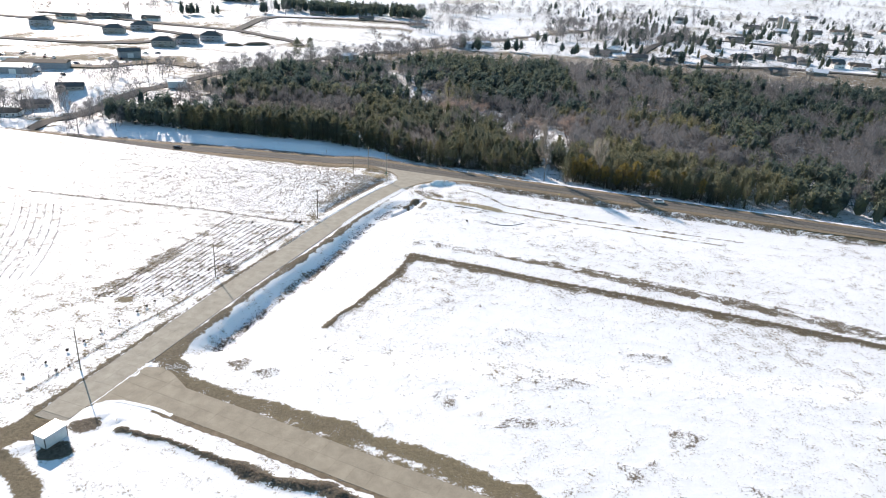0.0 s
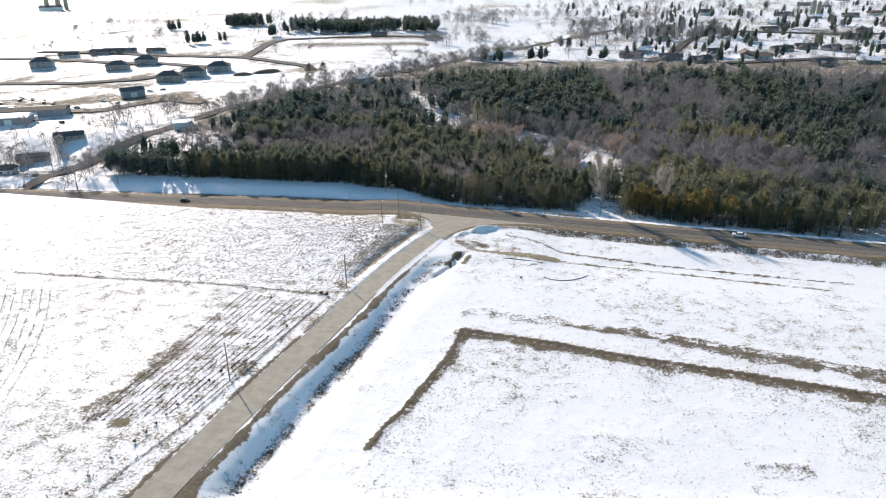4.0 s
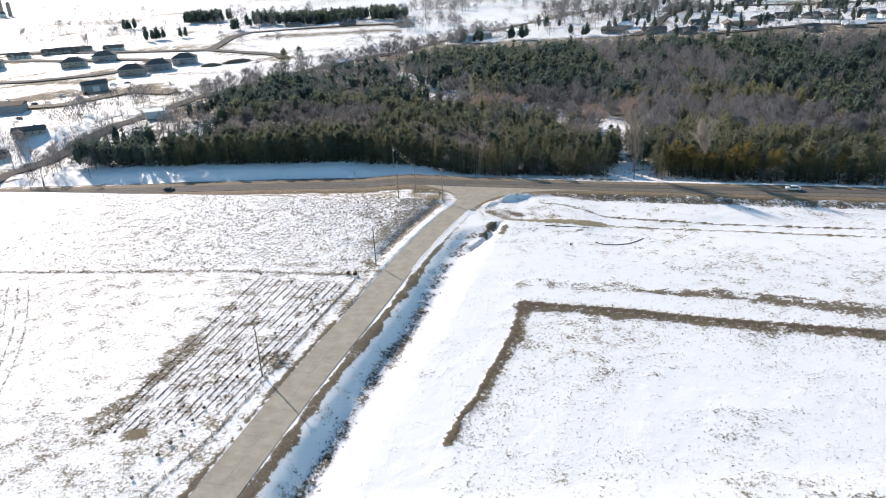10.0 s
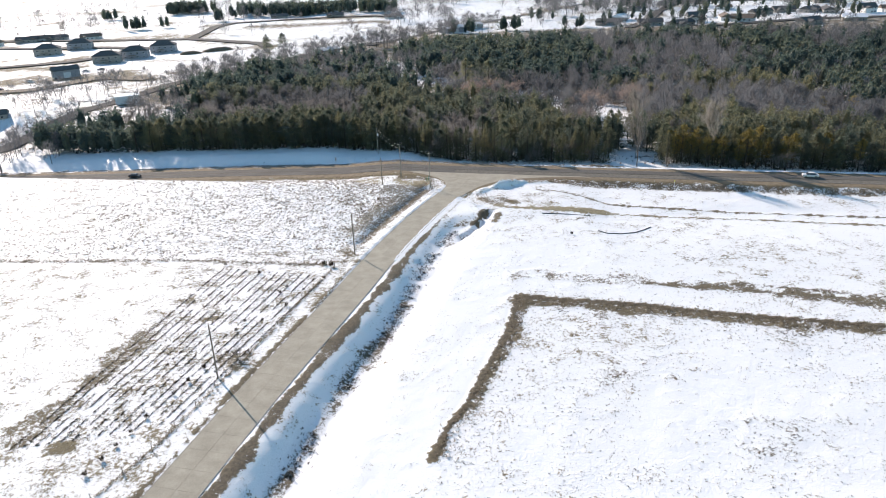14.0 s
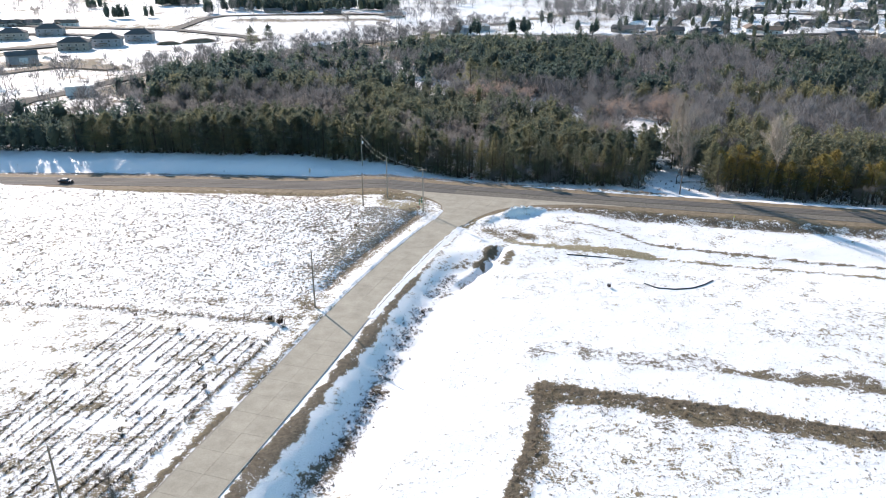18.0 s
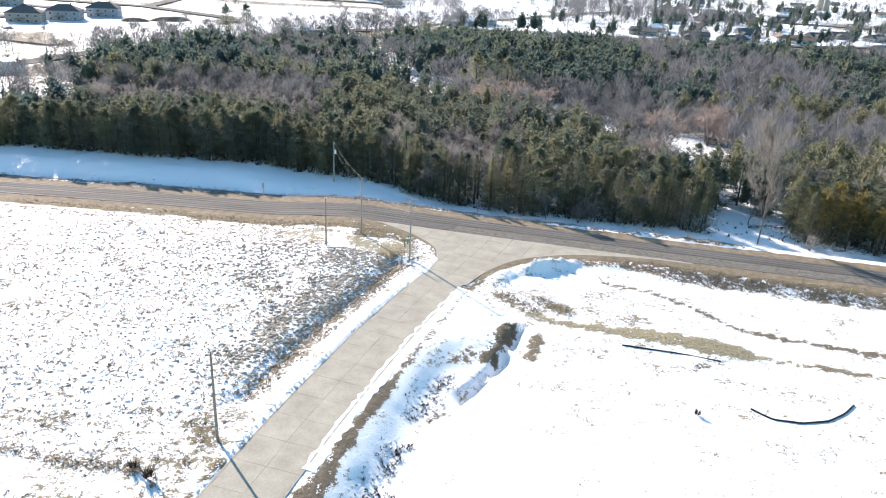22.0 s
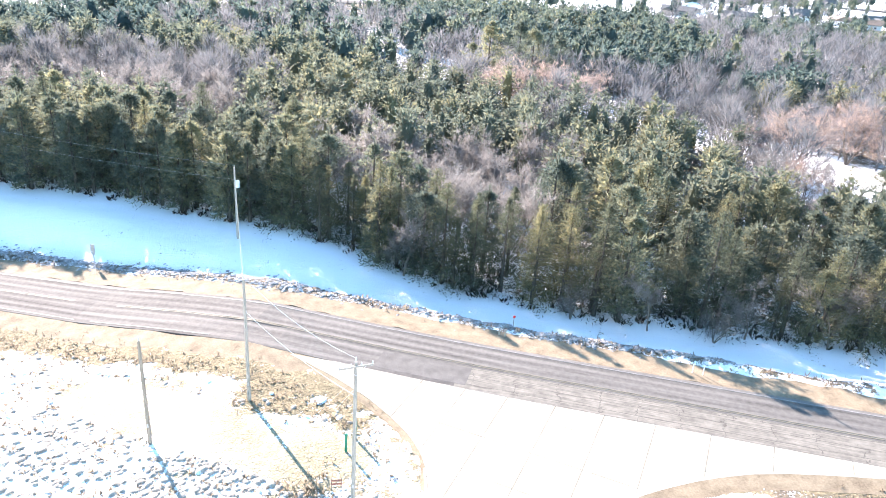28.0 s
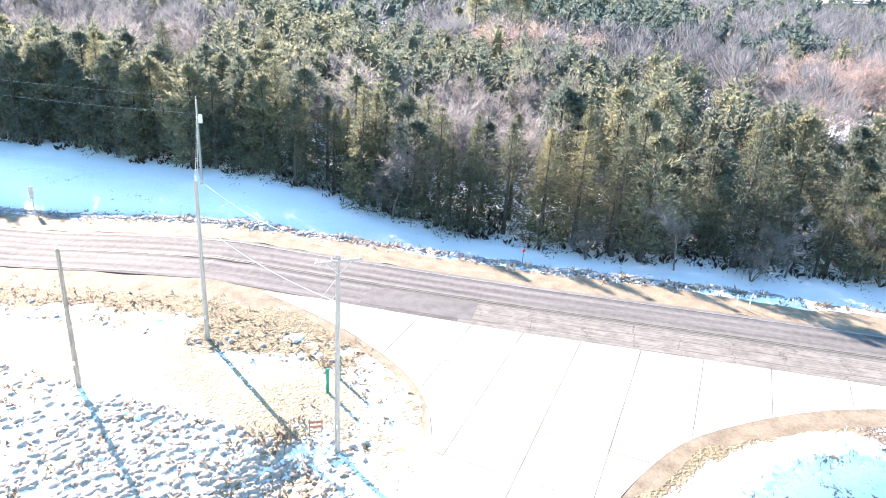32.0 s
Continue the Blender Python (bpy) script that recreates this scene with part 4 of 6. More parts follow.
# ---- trees ----
def sprays(c, d, length, width, r, slim=False):
    """Pointed leaf-shaped quads from c along d; slim: single needles-and-twig blades."""
    n = len(c)
    d = d / np.linalg.norm(d, axis=1)[:, None]
    s = np.cross(d, r.normal(size=(n, 3)))
    s /= np.linalg.norm(s, axis=1)[:, None] + 1e-9
    if slim:
        v = np.stack([c - s * (width / 2)[:, None], c + s * (width / 2)[:, None], c + d * length[:, None]], 1).reshape(-1, 3)
        return v, np.arange(3 * n).reshape(-1, 3)
    mid = c + d * (length * 0.45)[:, None]
    v = np.stack([c, mid + s * (width / 2)[:, None], c + d * length[:, None], mid - s * (width / 2)[:, None]], 1).reshape(-1, 3)
    return v, np.arange(4 * n).reshape(-1, 4)


def conifer_crown(r, h, radius, low, boughs, clumps, tufts, size, kind):
    """Boughs round a trunk, each carrying clumps of needle sprays; crown from low*h to h."""
    k = np.sort(r.uniform(0, 1, boughs)) ** (0.8 if kind == "spruce" else 0.9)
    az = np.arange(boughs) * 2.4 + r.uniform(-0.5, 0.5, boughs)
    if kind == "spruce":
        shape = (1 - k) ** 0.95 * (0.8 + 0.2 * np.minimum(1, k * 6)) + 0.02
        rise = -0.18 + 0.75 * k ** 1.5
    else:
        shape = np.maximum(1 - k ** 2.3, 0.03) ** 0.7 * (0.6 + 0.4 * np.minimum(1, k * 3))
        rise = 0.10 + 0.45 * k
    p1, p2 = r.uniform(0, 6.28, 2)
    lobes = 1 + 0.22 * np.cos(az - p1 + 3 * k) + 0.18 * np.cos(2 * az - p2 + 7 * k)
    reach = radius * shape * lobes * r.uniform(0.72, 1.1, boughs)
    rise = rise + r.uniform(-0.12, 0.12, boughs)
    z0 = h * (low + (1 - low) * k * (0.97 if kind == "spruce" else 0.86))
    t = np.tile(np.linspace(0.3 if kind == "spruce" else 0.42, 1.0, clumps), boughs) + r.uniform(-0.08, 0.08, boughs * clumps)
    A, R, Z, S, K = (np.repeat(q, clumps) for q in (az, reach, z0, rise, k))
    c = np.stack([np.cos(A) * R * t, np.sin(A) * R * t, Z + S * R * t - 0.10 * R * t * t], 1)
    out = np.stack([np.cos(A), np.sin(A), S + 0.25], 1)
    small = np.clip(0.35 + 0.65 * np.repeat(shape, clumps), 0.35, 1)
    puff = (0.12 * radius if kind == "spruce" else (0.17 if h > 2 else 0.23) * radius) * (0.5 + 0.5 * t) * small
    fine = np.repeat(small, tufts) if kind == "spruce" else np.ones(boughs * clumps * tufts)
    C, O, P = np.repeat(c, tufts, 0), np.repeat(out, tufts, 0), np.repeat(puff, tufts)
    off = r.normal(size=C.shape) * P[:, None] * (0.8, 0.8, 0.5)
    d = O * 0.8 + off / (P[:, None] + 1e-6) * 0.55 + r.normal(scale=0.35, size=C.shape)
    d[:, 2] += 0.15 if kind != "spruce" else -0.02
    n = len(C)
    v, f = sprays(C + off, d, size * fine * r.uniform(0.6, 1.25, n), size * (0.4 + 0.6 * fine) * r.uniform(0.24, 0.42, n) * (1.0 if h > 2 else 1.45), r, True)
    m = 5 + tufts * 2
    tip = np.stack([r.normal(scale=0.03 * radius, size=m), r.normal(scale=0.03 * radius, size=m), h * r.uniform(0.86, 0.97, m)], 1)
    v2, f2 = sprays(tip, r.normal(scale=0.55, size=(m, 3)) + (0, 0, 0.8), np.full(m, size * 0.7), np.full(m, size * 0.25), r, True)
    return np.concatenate([v, v2]), np.concatenate([f, f2 + len(v)])


def tube(a, b, r0, r1, sides=4):
    a, b = np.array(a, float), np.array(b, float)
    d = (b - a) / (np.linalg.norm(b - a) + 1e-9)
    u = np.cross(d, (0.31, 0.77, 0.55))
    u /= np.linalg.norm(u)
    w = np.cross(d, u)
    ang = np.arange(sides) * 2 * np.pi / sides
    ring = np.cos(ang)[:, None] * u + np.sin(ang)[:, None] * w
    v = np.concatenate([a + ring * r0, b + ring * r1])
    f = [(i, (i + 1) % sides, sides + (i + 1) % sides, sides + i) for i in range(sides)]
    return v, f


class Pile:
    def __init__(self):
        self.v, self.f, self.n = [], [], 0

    def add(self, v, f):
        self.v.append(np.asarray(v, float))
        self.f += [tuple(int(i) + self.n for i in q) for q in f]
        self.n += len(v)

    def mesh(self, name, mat, smooth=False):
        return raw(name, np.concatenate(self.v), self.f, mat, smooth)


def bare_tree(r, h, spread, stems, upright, fine):
    """Limbs as tapering tubes, twigs as slivers. Returns the wood and the twigs."""
    wood = Pile()
    tips = []
    base = h * (0.02 if upright < 0.9 else 0.011) * r.uniform(0.8, 1.1)

    def grow(p, d, length, rad, level):
        n = 3 if level < 2 else 2
        for _ in range(n):
            q = p + d * length / n
            d2 = d + r.normal(scale=0.13, size=3) + (0, 0, 0.06 * upright)
            d2 /= np.linalg.norm(d2)
            if level < 3:
                wood.add(*tube(p, q, rad, rad * 0.78, 6 if level == 0 else 3))
            rad *= 0.78
            if level >= 1:
                tips.append((q, d2, rad, level))
            if level < 3 and rad > 0.012:
                for _ in range(r.randint(1, 3 + (level == 1))):
                    side = r.normal(size=3)
                    side -= d * (side @ d)
                    side /= np.linalg.norm(side) + 1e-9
                    e = d * upright + side * spread
                    e[2] += 0.15
                    e /= np.linalg.norm(e)
                    if q[2] > h * 0.18:
                        grow(q, e, length * r.uniform(0.45, 0.68), rad * 0.6, level + 1)
            p, d = q, d2

    for _ in range(stems):
        lean = r.normal(scale=0.08 if stems == 1 else 0.28, size=3)
        lean[2] = 1
        grow(np.array([0, 0, -0.3]), lean / np.linalg.norm(lean), h * 0.72, base, 0)
    P = np.array([t[0] for t in tips])
    D = np.array([t[1] for t in tips])
    i = r.randint(0, len(P), fine)
    c = P[i] + r.normal(scale=0.15, size=(fine, 3))
    d = D[i] + r.normal(scale=0.55, size=(fine, 3))
    d[:, 2] += 0.25 * upright
    v, f = sprays(c, d, h * r.uniform(0.07, 0.16, fine), r.uniform(0.035, 0.075, fine) * (0.6 if upright > 0.9 else 1.0), r, True)
    top = max(P[:, 2].max(), v[:, 2].max())
    return wood, v, f, top


CONIFERS, BARES = {}, {}


def make_conifer(style, k):
    r = np.random.RandomState(100 + k * 7 + len(style) * 31)
    h = 10.0
    if style == "pine":
        v, f = conifer_crown(r, h, 2.2 + 0.35 * (k % 3), 0.05, 64, 4, 17, 0.33, "pine")
        label, mat = "broad blue-green pine with a rounded ragged crown", NEEDLE_PINE
    elif style == "spruce":
        v, f = conifer_crown(r, h, 3.1 + 0.45 * (k % 3), 0.02, 112, 5, 8, 0.34, "spruce")
        label, mat = "dark olive green spruce at the edge of the wood", NEEDLE
    else:
        v, f = conifer_crown(r, h, 1.9 + 0.2 * (k % 3), 0.30, 44, 4, 20, 0.28, "pine")
        label, mat = "yellowed pine with thinning needles beside the highway", NEEDLE_YELLOW
    trunk = Pile()
    for a, b in ((-0.3, 0.5), (0.5, 0.95)):
        trunk.add(*tube((0, 0, h * a if a > 0 else -0.4), (0, 0, h * b), 0.17 * (1.1 - a), 0.17 * (1.1 - b), 6))
    for _ in range(26):
        z, a = h * r.uniform(0.06, 0.6), r.uniform(0, 6.28)
        l = r.uniform(0.6, 1.6)
        trunk.add(*tube((0, 0, z), (math.cos(a) * l, math.sin(a) * l, z + 0.1), 0.03, 0.012, 3))
    return raw("crown", v, f, mat), trunk.mesh("trunk", BARK_DARK), label


def place_conifer(style, k, x, y, hgt, rz):
    key = (style, k)
    m = pose(x, y, float(height(x, y)), 0, 0, rz) @ Matrix.Diagonal((hgt / 10 * random.uniform(0.85, 1.15), hgt / 10 * random.uniform(0.85, 1.15), hgt / 10, 1))
    if key not in CONIFERS:
        CONIFERS[key] = make_conifer(style, k)
    crown, trunk, label = CONIFERS[key]
    name = "spruce_tree" if style == "spruce" else "pine_tree"
    t = thing(name, label, "tree", {"pine": "pines of the wood edge", "spruce": "spruces of the wood edge"}.get(style, "yellowed pines"), m=m)
    part("trunk", trunk, None, t)
    part("crown", crown, None, t)


BARE_KINDS = {
    "maple": (9.0, 0.75, 1, 0.75, 2100, TWIG_GREY, "leafless grey-brown tree in the snowy wood"),
    "brush": (6.5, 0.8, 4, 0.7, 1600, TWIG_GREY, "leafless many-stemmed grey thicket tree"),
    "willow": (11.0, 0.8, 3, 0.8, 3200, TWIG_RED, "leafless tree with reddish brown twigs"),
    "poplar": (15.0, 0.5, 1, 0.95, 5200, TWIG_PALE, "tall pale leafless tree in the snow beside the highway"),
}


def place_bare(style, k, x, y, hgt, rz, flat=1.0):
    key = (style, k)
    h, spread, stems, upright, fine, mat, label = BARE_KINDS[style]
    if key not in BARES:
        r = np.random.RandomState(500 + k * 13 + len(style))
        wood, v, f, top = bare_tree(r, h, spread, stems, upright, fine)
        BARES[key] = wood.mesh("limbs", BARK), raw("twigs", v, f, mat), top
    limbs, twigs, top = BARES[key]
    s = hgt / top
    t = thing("leafless_tree", label, "tree", "leafless trees of the wood", m=pose(x, y, float(height(x, y)), 0, 0, rz) @ Matrix.Diagonal((s * flat, s * flat, s, 1)))
    part("branchwork", limbs, None, t)
    part("twig_crown", twigs, None, t)


def far_left(x, y):
    """Whether a spot lies in the wood, beyond the tree line and inside its outer edges."""
    back = np.interp(x, [-200, -177, -163, -147, -100, -60, -20, 110, 190, 280, 350, 420, 600], [430, 484, 535, 568, 566, 600, 650, 660, 655, 638, 612, 580, 520])
    lx = FAR_ROADS_X(y) + 12 + 22 * step(y, 410, 470)
    yard = inside(x, y, [(-260, 458), (-190, 455), (-160, 485), (-152, 525), (-240, 545)])
    return (y > tree_line(x) + 0.5) & (x > lx) & (y < back) & ~yard


def plant_wood():
    r = np.random.RandomState(42)
    gap = 4.7
    gx, gy = np.meshgrid(np.arange(-200, 470, gap), np.arange(280, 720, gap))
    x = gx.ravel() + r.uniform(-2.0, 2.0, gx.size)
    y = gy.ravel() + r.uniform(-2.0, 2.0, gx.size)
    core = (np.abs(x) < 150) & (y - tree_line(x) < 60)
    thin = r.rand(len(x)) < 0.57
    keep = far_left(x, y) & (core | thin) & (x < 440)
    keep &= near_line(x, y, CLEARING) > np.where((y > 350) & (y < 388), 2.2, 3.4) + 4 * vnoise(x, y, 25, 3) + 6.0 * ((y > 385) & (y < 460))
    keep &= far_left(x, y)
    keep &= ~((x > 40) & (x < 58) & (y < 358))
    x, y = x[keep], y[keep]
    depth = y - tree_line(x)
    # mixed stands: conifers along the highway, leafless trees in broad patches
    leafless = 0.5 * fbm(x, y, 60, 71) + 0.5 * fbm(x, y, 24, 73) + 0.14 * (near_line(x, y, CLEARING) < 22) + 0.14 * ((near_line(x, y, CLEARING) < 26) & (y > 385) & (y < 475)) + 0.10 * step(depth - 90 - 0.9 * (x + 150), 0, 40) * (x < -20)
    west, mid, east = x < -42, (x >= -42) & (x < 0), (x >= 0) & (x < 45)
    leafless += np.where(west, np.where(depth < 28, -0.35, 0.09 * (depth < 62) + 0.02), 0)
    leafless += np.where(mid, np.where(depth < 12, -0.3, 0.15 * (depth < 48)), 0)
    leafless += np.where(east, np.where(depth < 32, -0.22, 0.10 * (depth < 60)), 0)
    leafless += np.where(x >= 45, -0.30 * (depth < 12) - 0.12 * (depth < 55) + 0.10 * ((depth > 60) & (depth < 120) & (x > 90)), 0)
    leafless += 0.035 * ((x > 80) & (depth > 40)) + 0.03 * ((x > 140) & (depth > 20))
    leafless -= 0.09 * step(y, 500, 550) * (x < 90) + 0.05 * ((depth > 60) & (x > -20)) + 0.05 * ((depth > 62) & (x < -20))
    bare = leafless + r.normal(scale=0.05, size=len(x)) > 0.50
    # a close front row along the highway
    fx = np.r_[np.arange(-205, -40, 2.8), np.arange(-40, 124, 3.3)]
    fx = fx[~((fx > 39) & (fx < 57))]
    fx = fx + r.uniform(-0.9, 0.9, len(fx))
    fy = tree_line(fx) + r.uniform(0.6, 5.0, len(fx))
    x, y, bare = np.r_[x, fx], np.r_[y, fy], np.r_[bare, r.rand(len(fx)) < np.where((fx > 15) & (fx < 38), 0.2, 0.04)]
    depth = y - tree_line(x)
    near = np.argsort(np.maximum(depth, 0) * 2.4 + np.abs(x - 5) * 0.42)
    near_con = [i for i in near if not bare[i]][:262]
    near_bare = [i for i in near if bare[i]][:150]
    for i in near_con:
        xx, yy = float(x[i]), float(y[i])
        front = depth[i] < 9
        style = "pine"
        if (front and -45 < xx < 60 and r.rand() < 0.68) or (front and r.rand() < 0.45) or r.rand() < 0.2:
            style = "spruce"
        if xx < -44 and r.rand() < 0.75:
            style = "pine"
        if 58 < xx < 125 and depth[i] < 18 and r.rand() < 0.22:
            style = "yellow"
        tall = r.uniform(9.0, 15.5) if style == "spruce" else r.uniform(9.5, 16.0)
        if xx < -40:
            tall = r.uniform(10.8, 14.5) + 1.0 * (xx < -58) + 0.8 * (xx < -75) + 0.12 * min(float(depth[i]), 20.0)
        if front and -40 <= xx < 40:
            tall = r.uniform(8.0, 15.0) if xx < 12 else r.uniform(7.5, 13.5)
        place_conifer(style, r.randint(0, 5), xx, yy, tall, r.uniform(0, 360))
    for i in near_bare:
        style = "willow" if (near_line(x[i:i + 1], y[i:i + 1], [(8, 448), (20, 440)])[0] < 13 or near_line(x[i:i + 1], y[i:i + 1], [(44, 405), (72, 425)])[0] < 11) else ("brush" if r.rand() < 0.35 else "maple")
        place_bare(style, r.randint(0, 4), float(x[i]), float(y[i]), r.uniform(10.0, 14.0) if style != "brush" else r.uniform(7.0, 10.5), r.uniform(0, 360))
    used = set(near_con) | set(near_bare)
    rest_c = [i for i in range(len(x)) if i not in used and not bare[i]]
    rest_b = [i for i in range(len(x)) if i not in used and bare[i]]
    mid = lambda i: abs(x[i] - 10) < 150 and y[i] < 470
    mid_c, mid_b = [i for i in rest_c if mid(i)], [i for i in rest_b if mid(i)]
    rest_c, rest_b = [i for i in rest_c if not mid(i)], [i for i in rest_b if not mid(i)]
    far_stand("pine_wood", x[mid_c], y[mid_c], False, r, "dense green pines behind the wood's edge", dense=(34, 2, 9, 0.05))
    far_stand("leafless_wood", x[mid_b], y[mid_b], True, r, "dense grey leafless trees behind the wood's edge", fine=460)
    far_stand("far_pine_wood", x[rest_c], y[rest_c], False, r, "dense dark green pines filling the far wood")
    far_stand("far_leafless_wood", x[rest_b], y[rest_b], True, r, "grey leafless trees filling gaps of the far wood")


def crown_heart(r, radius):
    """The dense shaded inside of a conifer's crown, under its sprays."""
    v = []
    for k, w in ((0.16, 0.3), (0.34, 0.58), (0.58, 0.54), (0.80, 0.22)):
        for a in np.arange(6) * np.pi / 3 + r.uniform(0, 1):
            q = radius * w * r.uniform(0.75, 1.15)
            v.append((math.cos(a) * q, math.sin(a) * q, k + r.uniform(-0.05, 0.05)))
    f = []
    for i in range(3):
        for j in range(6):
            a, b, c, d = 6 * i + j, 6 * i + (j + 1) % 6, 6 * i + 6 + (j + 1) % 6, 6 * i + 6 + j
            f += [(a, b, c), (a, c, d)]
    return np.array(v), np.array(f)


def far_stand(name, x, y, bare, r, label, tall=(8.5, 15.5), fine=140, dense=(15, 2, 5, 0.10)):
    """Many distant trees in one sheet of geometry."""
    kinds = []
    for k in range(6):
        if bare:
            n = fine
            a, t = r.uniform(0, 6.28, n), r.uniform(0.15, 1, n) ** 0.7
            rad = 0.46 * np.sin(np.pi * np.clip(t * 0.9 + 0.08, 0, 1)) * np.sqrt(r.uniform(0.02, 1, n))
            c = np.stack([np.cos(a) * rad * 0.7, np.sin(a) * rad * 0.7, t * 0.86], 1)
            d = np.stack([np.cos(a) * 0.5, np.sin(a) * 0.5, np.ones(n) * 0.9], 1) + r.normal(scale=0.3, size=(n, 3))
            v, f = sprays(c, d, r.uniform(0.14, 0.28, n), r.uniform(0.012, 0.024, n) * (100 / fine) ** 0.5, r, True)
            tv, tf = sprays(np.zeros((3, 3)), np.array([(0.02, 0, 1), (0, 0.02, 1), (-0.02, 0.02, 1)]), np.full(3, 0.7), np.full(3, 0.028), r, True)
        else:
            v, f = conifer_crown(r, 1.0, (0.31, 0.27, 0.24)[k % 3] if k < 5 else 0.22, 0.12, *dense, "pine")
            tv, tf = crown_heart(r, ((0.31, 0.27, 0.24)[k % 3] if k < 5 else 0.22) * (1 if dense[3] > 0.08 else 0.6))
        kinds.append((np.concatenate([v, tv]), np.concatenate([f, tf + len(v)])))
    vs, fs, tones, n = [], [], [], 0
    z = height(x, y)
    tone = np.clip(0.5 + 0.9 * (fbm(x, y, 45, 91) - 0.5) + r.normal(scale=0.2, size=len(x)) + 0.22 * ((x > 45) & (y < 470)) - 0.08 * (x < -20), 0, 1)
    for i in range(len(x)):
        v, f = kinds[r.randint(0, 6)]
        a, s = r.uniform(0, 6.28), r.uniform(*tall) * (0.9 if bare else 1)
        c, q = math.cos(a) * s * r.uniform(0.85, 1.2), math.sin(a) * s * r.uniform(0.85, 1.2)
        w = np.stack([v[:, 0] * c - v[:, 1] * q + x[i], v[:, 0] * q + v[:, 1] * c + y[i], v[:, 2] * s + z[i] - 0.2], 1)
        vs.append(w)
        fs.append(f + n)
        tones.append(np.full(len(v), tone[i]))
        n += len(v)
    # leafless and far pine stands carry the haze in their base colour
    mesh = raw(name, np.concatenate(vs), np.concatenate(fs), TWIG_HAZED if bare else (NEEDLE_HAZED if dense[3] > 0.08 else NEEDLE_MID))
    mesh.attributes.new("tone", "FLOAT", "POINT").data.foreach_set("value", np.concatenate(tones).astype(np.float32))
    tagged(new(name, mesh), label, "wood", kind="stuff")


plant_wood()

# single trees that stand out
for k, (style, x, y, h) in enumerate([("poplar", 46.8, 339.8, 31), ("poplar", 71.5, 335.0, 28), ("maple", 50, 352, 9), ("brush", 57, 337, 4.5), ("brush", 79, 330, 5), ("maple", 93, 325.5, 9),
        ("willow", 3, 456, 16), ("willow", 12, 454, 15.5), ("willow", 47, 412, 16), ("willow", 69, 428, 15), ("maple", 32, 412, 11), ("maple", 24, 424, 11), ("brush", -6.5, 353, 5.5), ("maple", 2, 351, 8.5), ("maple", 13, 350, 8.5), ("brush", 9, 349, 5), ("maple", -26, 362, 10), ("maple", 22, 348.5, 9), ("maple", 33, 346, 8), ("maple", 44, 432, 14), ("willow", 76, 436, 13), ("willow", -5, 460, 13), ("maple", 40, 425, 15), ("maple", 30, 432, 13)]):
    place_bare(style, k % 4, x, y, h, 77 * k, {"willow": 1.45, "poplar": 0.68}.get(style, 1.1))
for k, (x, y, h) in enumerate([(61, 341.5, 12), (66, 339, 11.5), (70.5, 335.5, 12), (75, 333, 12.5), (64.5, 346, 12), (80, 331, 11.5), (86, 329.4, 11.5), (95, 326.4, 12)]):
    place_conifer("yellow", k % 5, x, y, h, 50 * k)
for k, (x, y, h) in enumerate([(-4, 492, 21), (4, 488, 22), (9, 494, 19), (-10, 478, 16), (16, 490, 18), (48, 372, 15), (53, 366, 13), (46, 362, 12), (56, 358, 11), (60, 352, 12), (54.5, 379, 11), (49, 386, 12)]):
    place_conifer("pine", k % 5, x, y, h, 70 * k)
for k, (x, y, h) in enumerate([(71, 356, 9), (80, 361, 9.5), (88, 353, 10), (103, 390, 11), (156, 392, 12), (145, 397, 11), (110, 362, 10), (96, 394, 10), (64, 349, 8), (118, 349, 10)]):
    place_conifer("yellow", k % 5, x, y, h, 61 * k)

# ---- poles and wires ----
def utility_pole(x, y, h, mat, label, arm=None, box_on=False, group="utility poles"):
    z = float(height(x, y))
    t = thing("utility_pole", label, "utility pole", group, m=pose(x, y, z))
    part("pole", rod(bmesh.new(), (0, 0, -0.5), (0, 0, h), 0.17, 0.11, 10), mat, t)
    if arm is not None:
        c, s = math.cos(radians(arm)), math.sin(radians(arm))
        a = part("crossarm", boxed(2.4, 0.11, 0.12, pose(0, 0, h - 0.35, 0, 0, arm) @ pose(0, -0.14, 0), 0.01), mat, t)
        for k in (-1.1, -0.35, 0.35, 1.1):
            part("insulator", rod(bmesh.new(), (c * k + s * 0.14, s * k - c * 0.14, h - 0.23), (c * k + s * 0.14, s * k - c * 0.14, h - 0.02), 0.05, 0.035, 8), INSULATOR, a)
        for k in (-0.7, 0.7):
            part("brace", rod(bmesh.new(), (c * k + s * 0.16, s * k - c * 0.16, h - 0.3), (s * 0.14, -c * 0.14, h - 1.0), 0.02, 0.02, 6), STEEL, t)
    part("pin", rod(bmesh.new(), (0, 0, h), (0, 0, h + 0.28), 0.03, 0.02, 6), STEEL, t)
    part("insulator", rod(bmesh.new(), (0, 0, h + 0.2), (0, 0, h + 0.36), 0.06, 0.045, 8), INSULATOR, t)
    if box_on:
        bm = rod(bmesh.new(), (0.36, -0.1, h - 2.6), (0.36, -0.1, h - 1.7), 0.24, 0.24, 12)
        rod(bm, (0.36, -0.1, h - 1.7), (0.36, -0.1, h - 1.62), 0.24, 0.1, 12)
        part("transformer", bm, WHITE_PAINT, t, "pale grey can transformer")
        part("bracket", boxed(0.3, 0.08, 0.1, pose(0.15, -0.08, h - 2.1)), STEEL, t)
    else:
        part("ground_plate", boxed(0.12, 0.03, 0.3, pose(0, -0.16, 1.6)), STEEL, t)
    return z


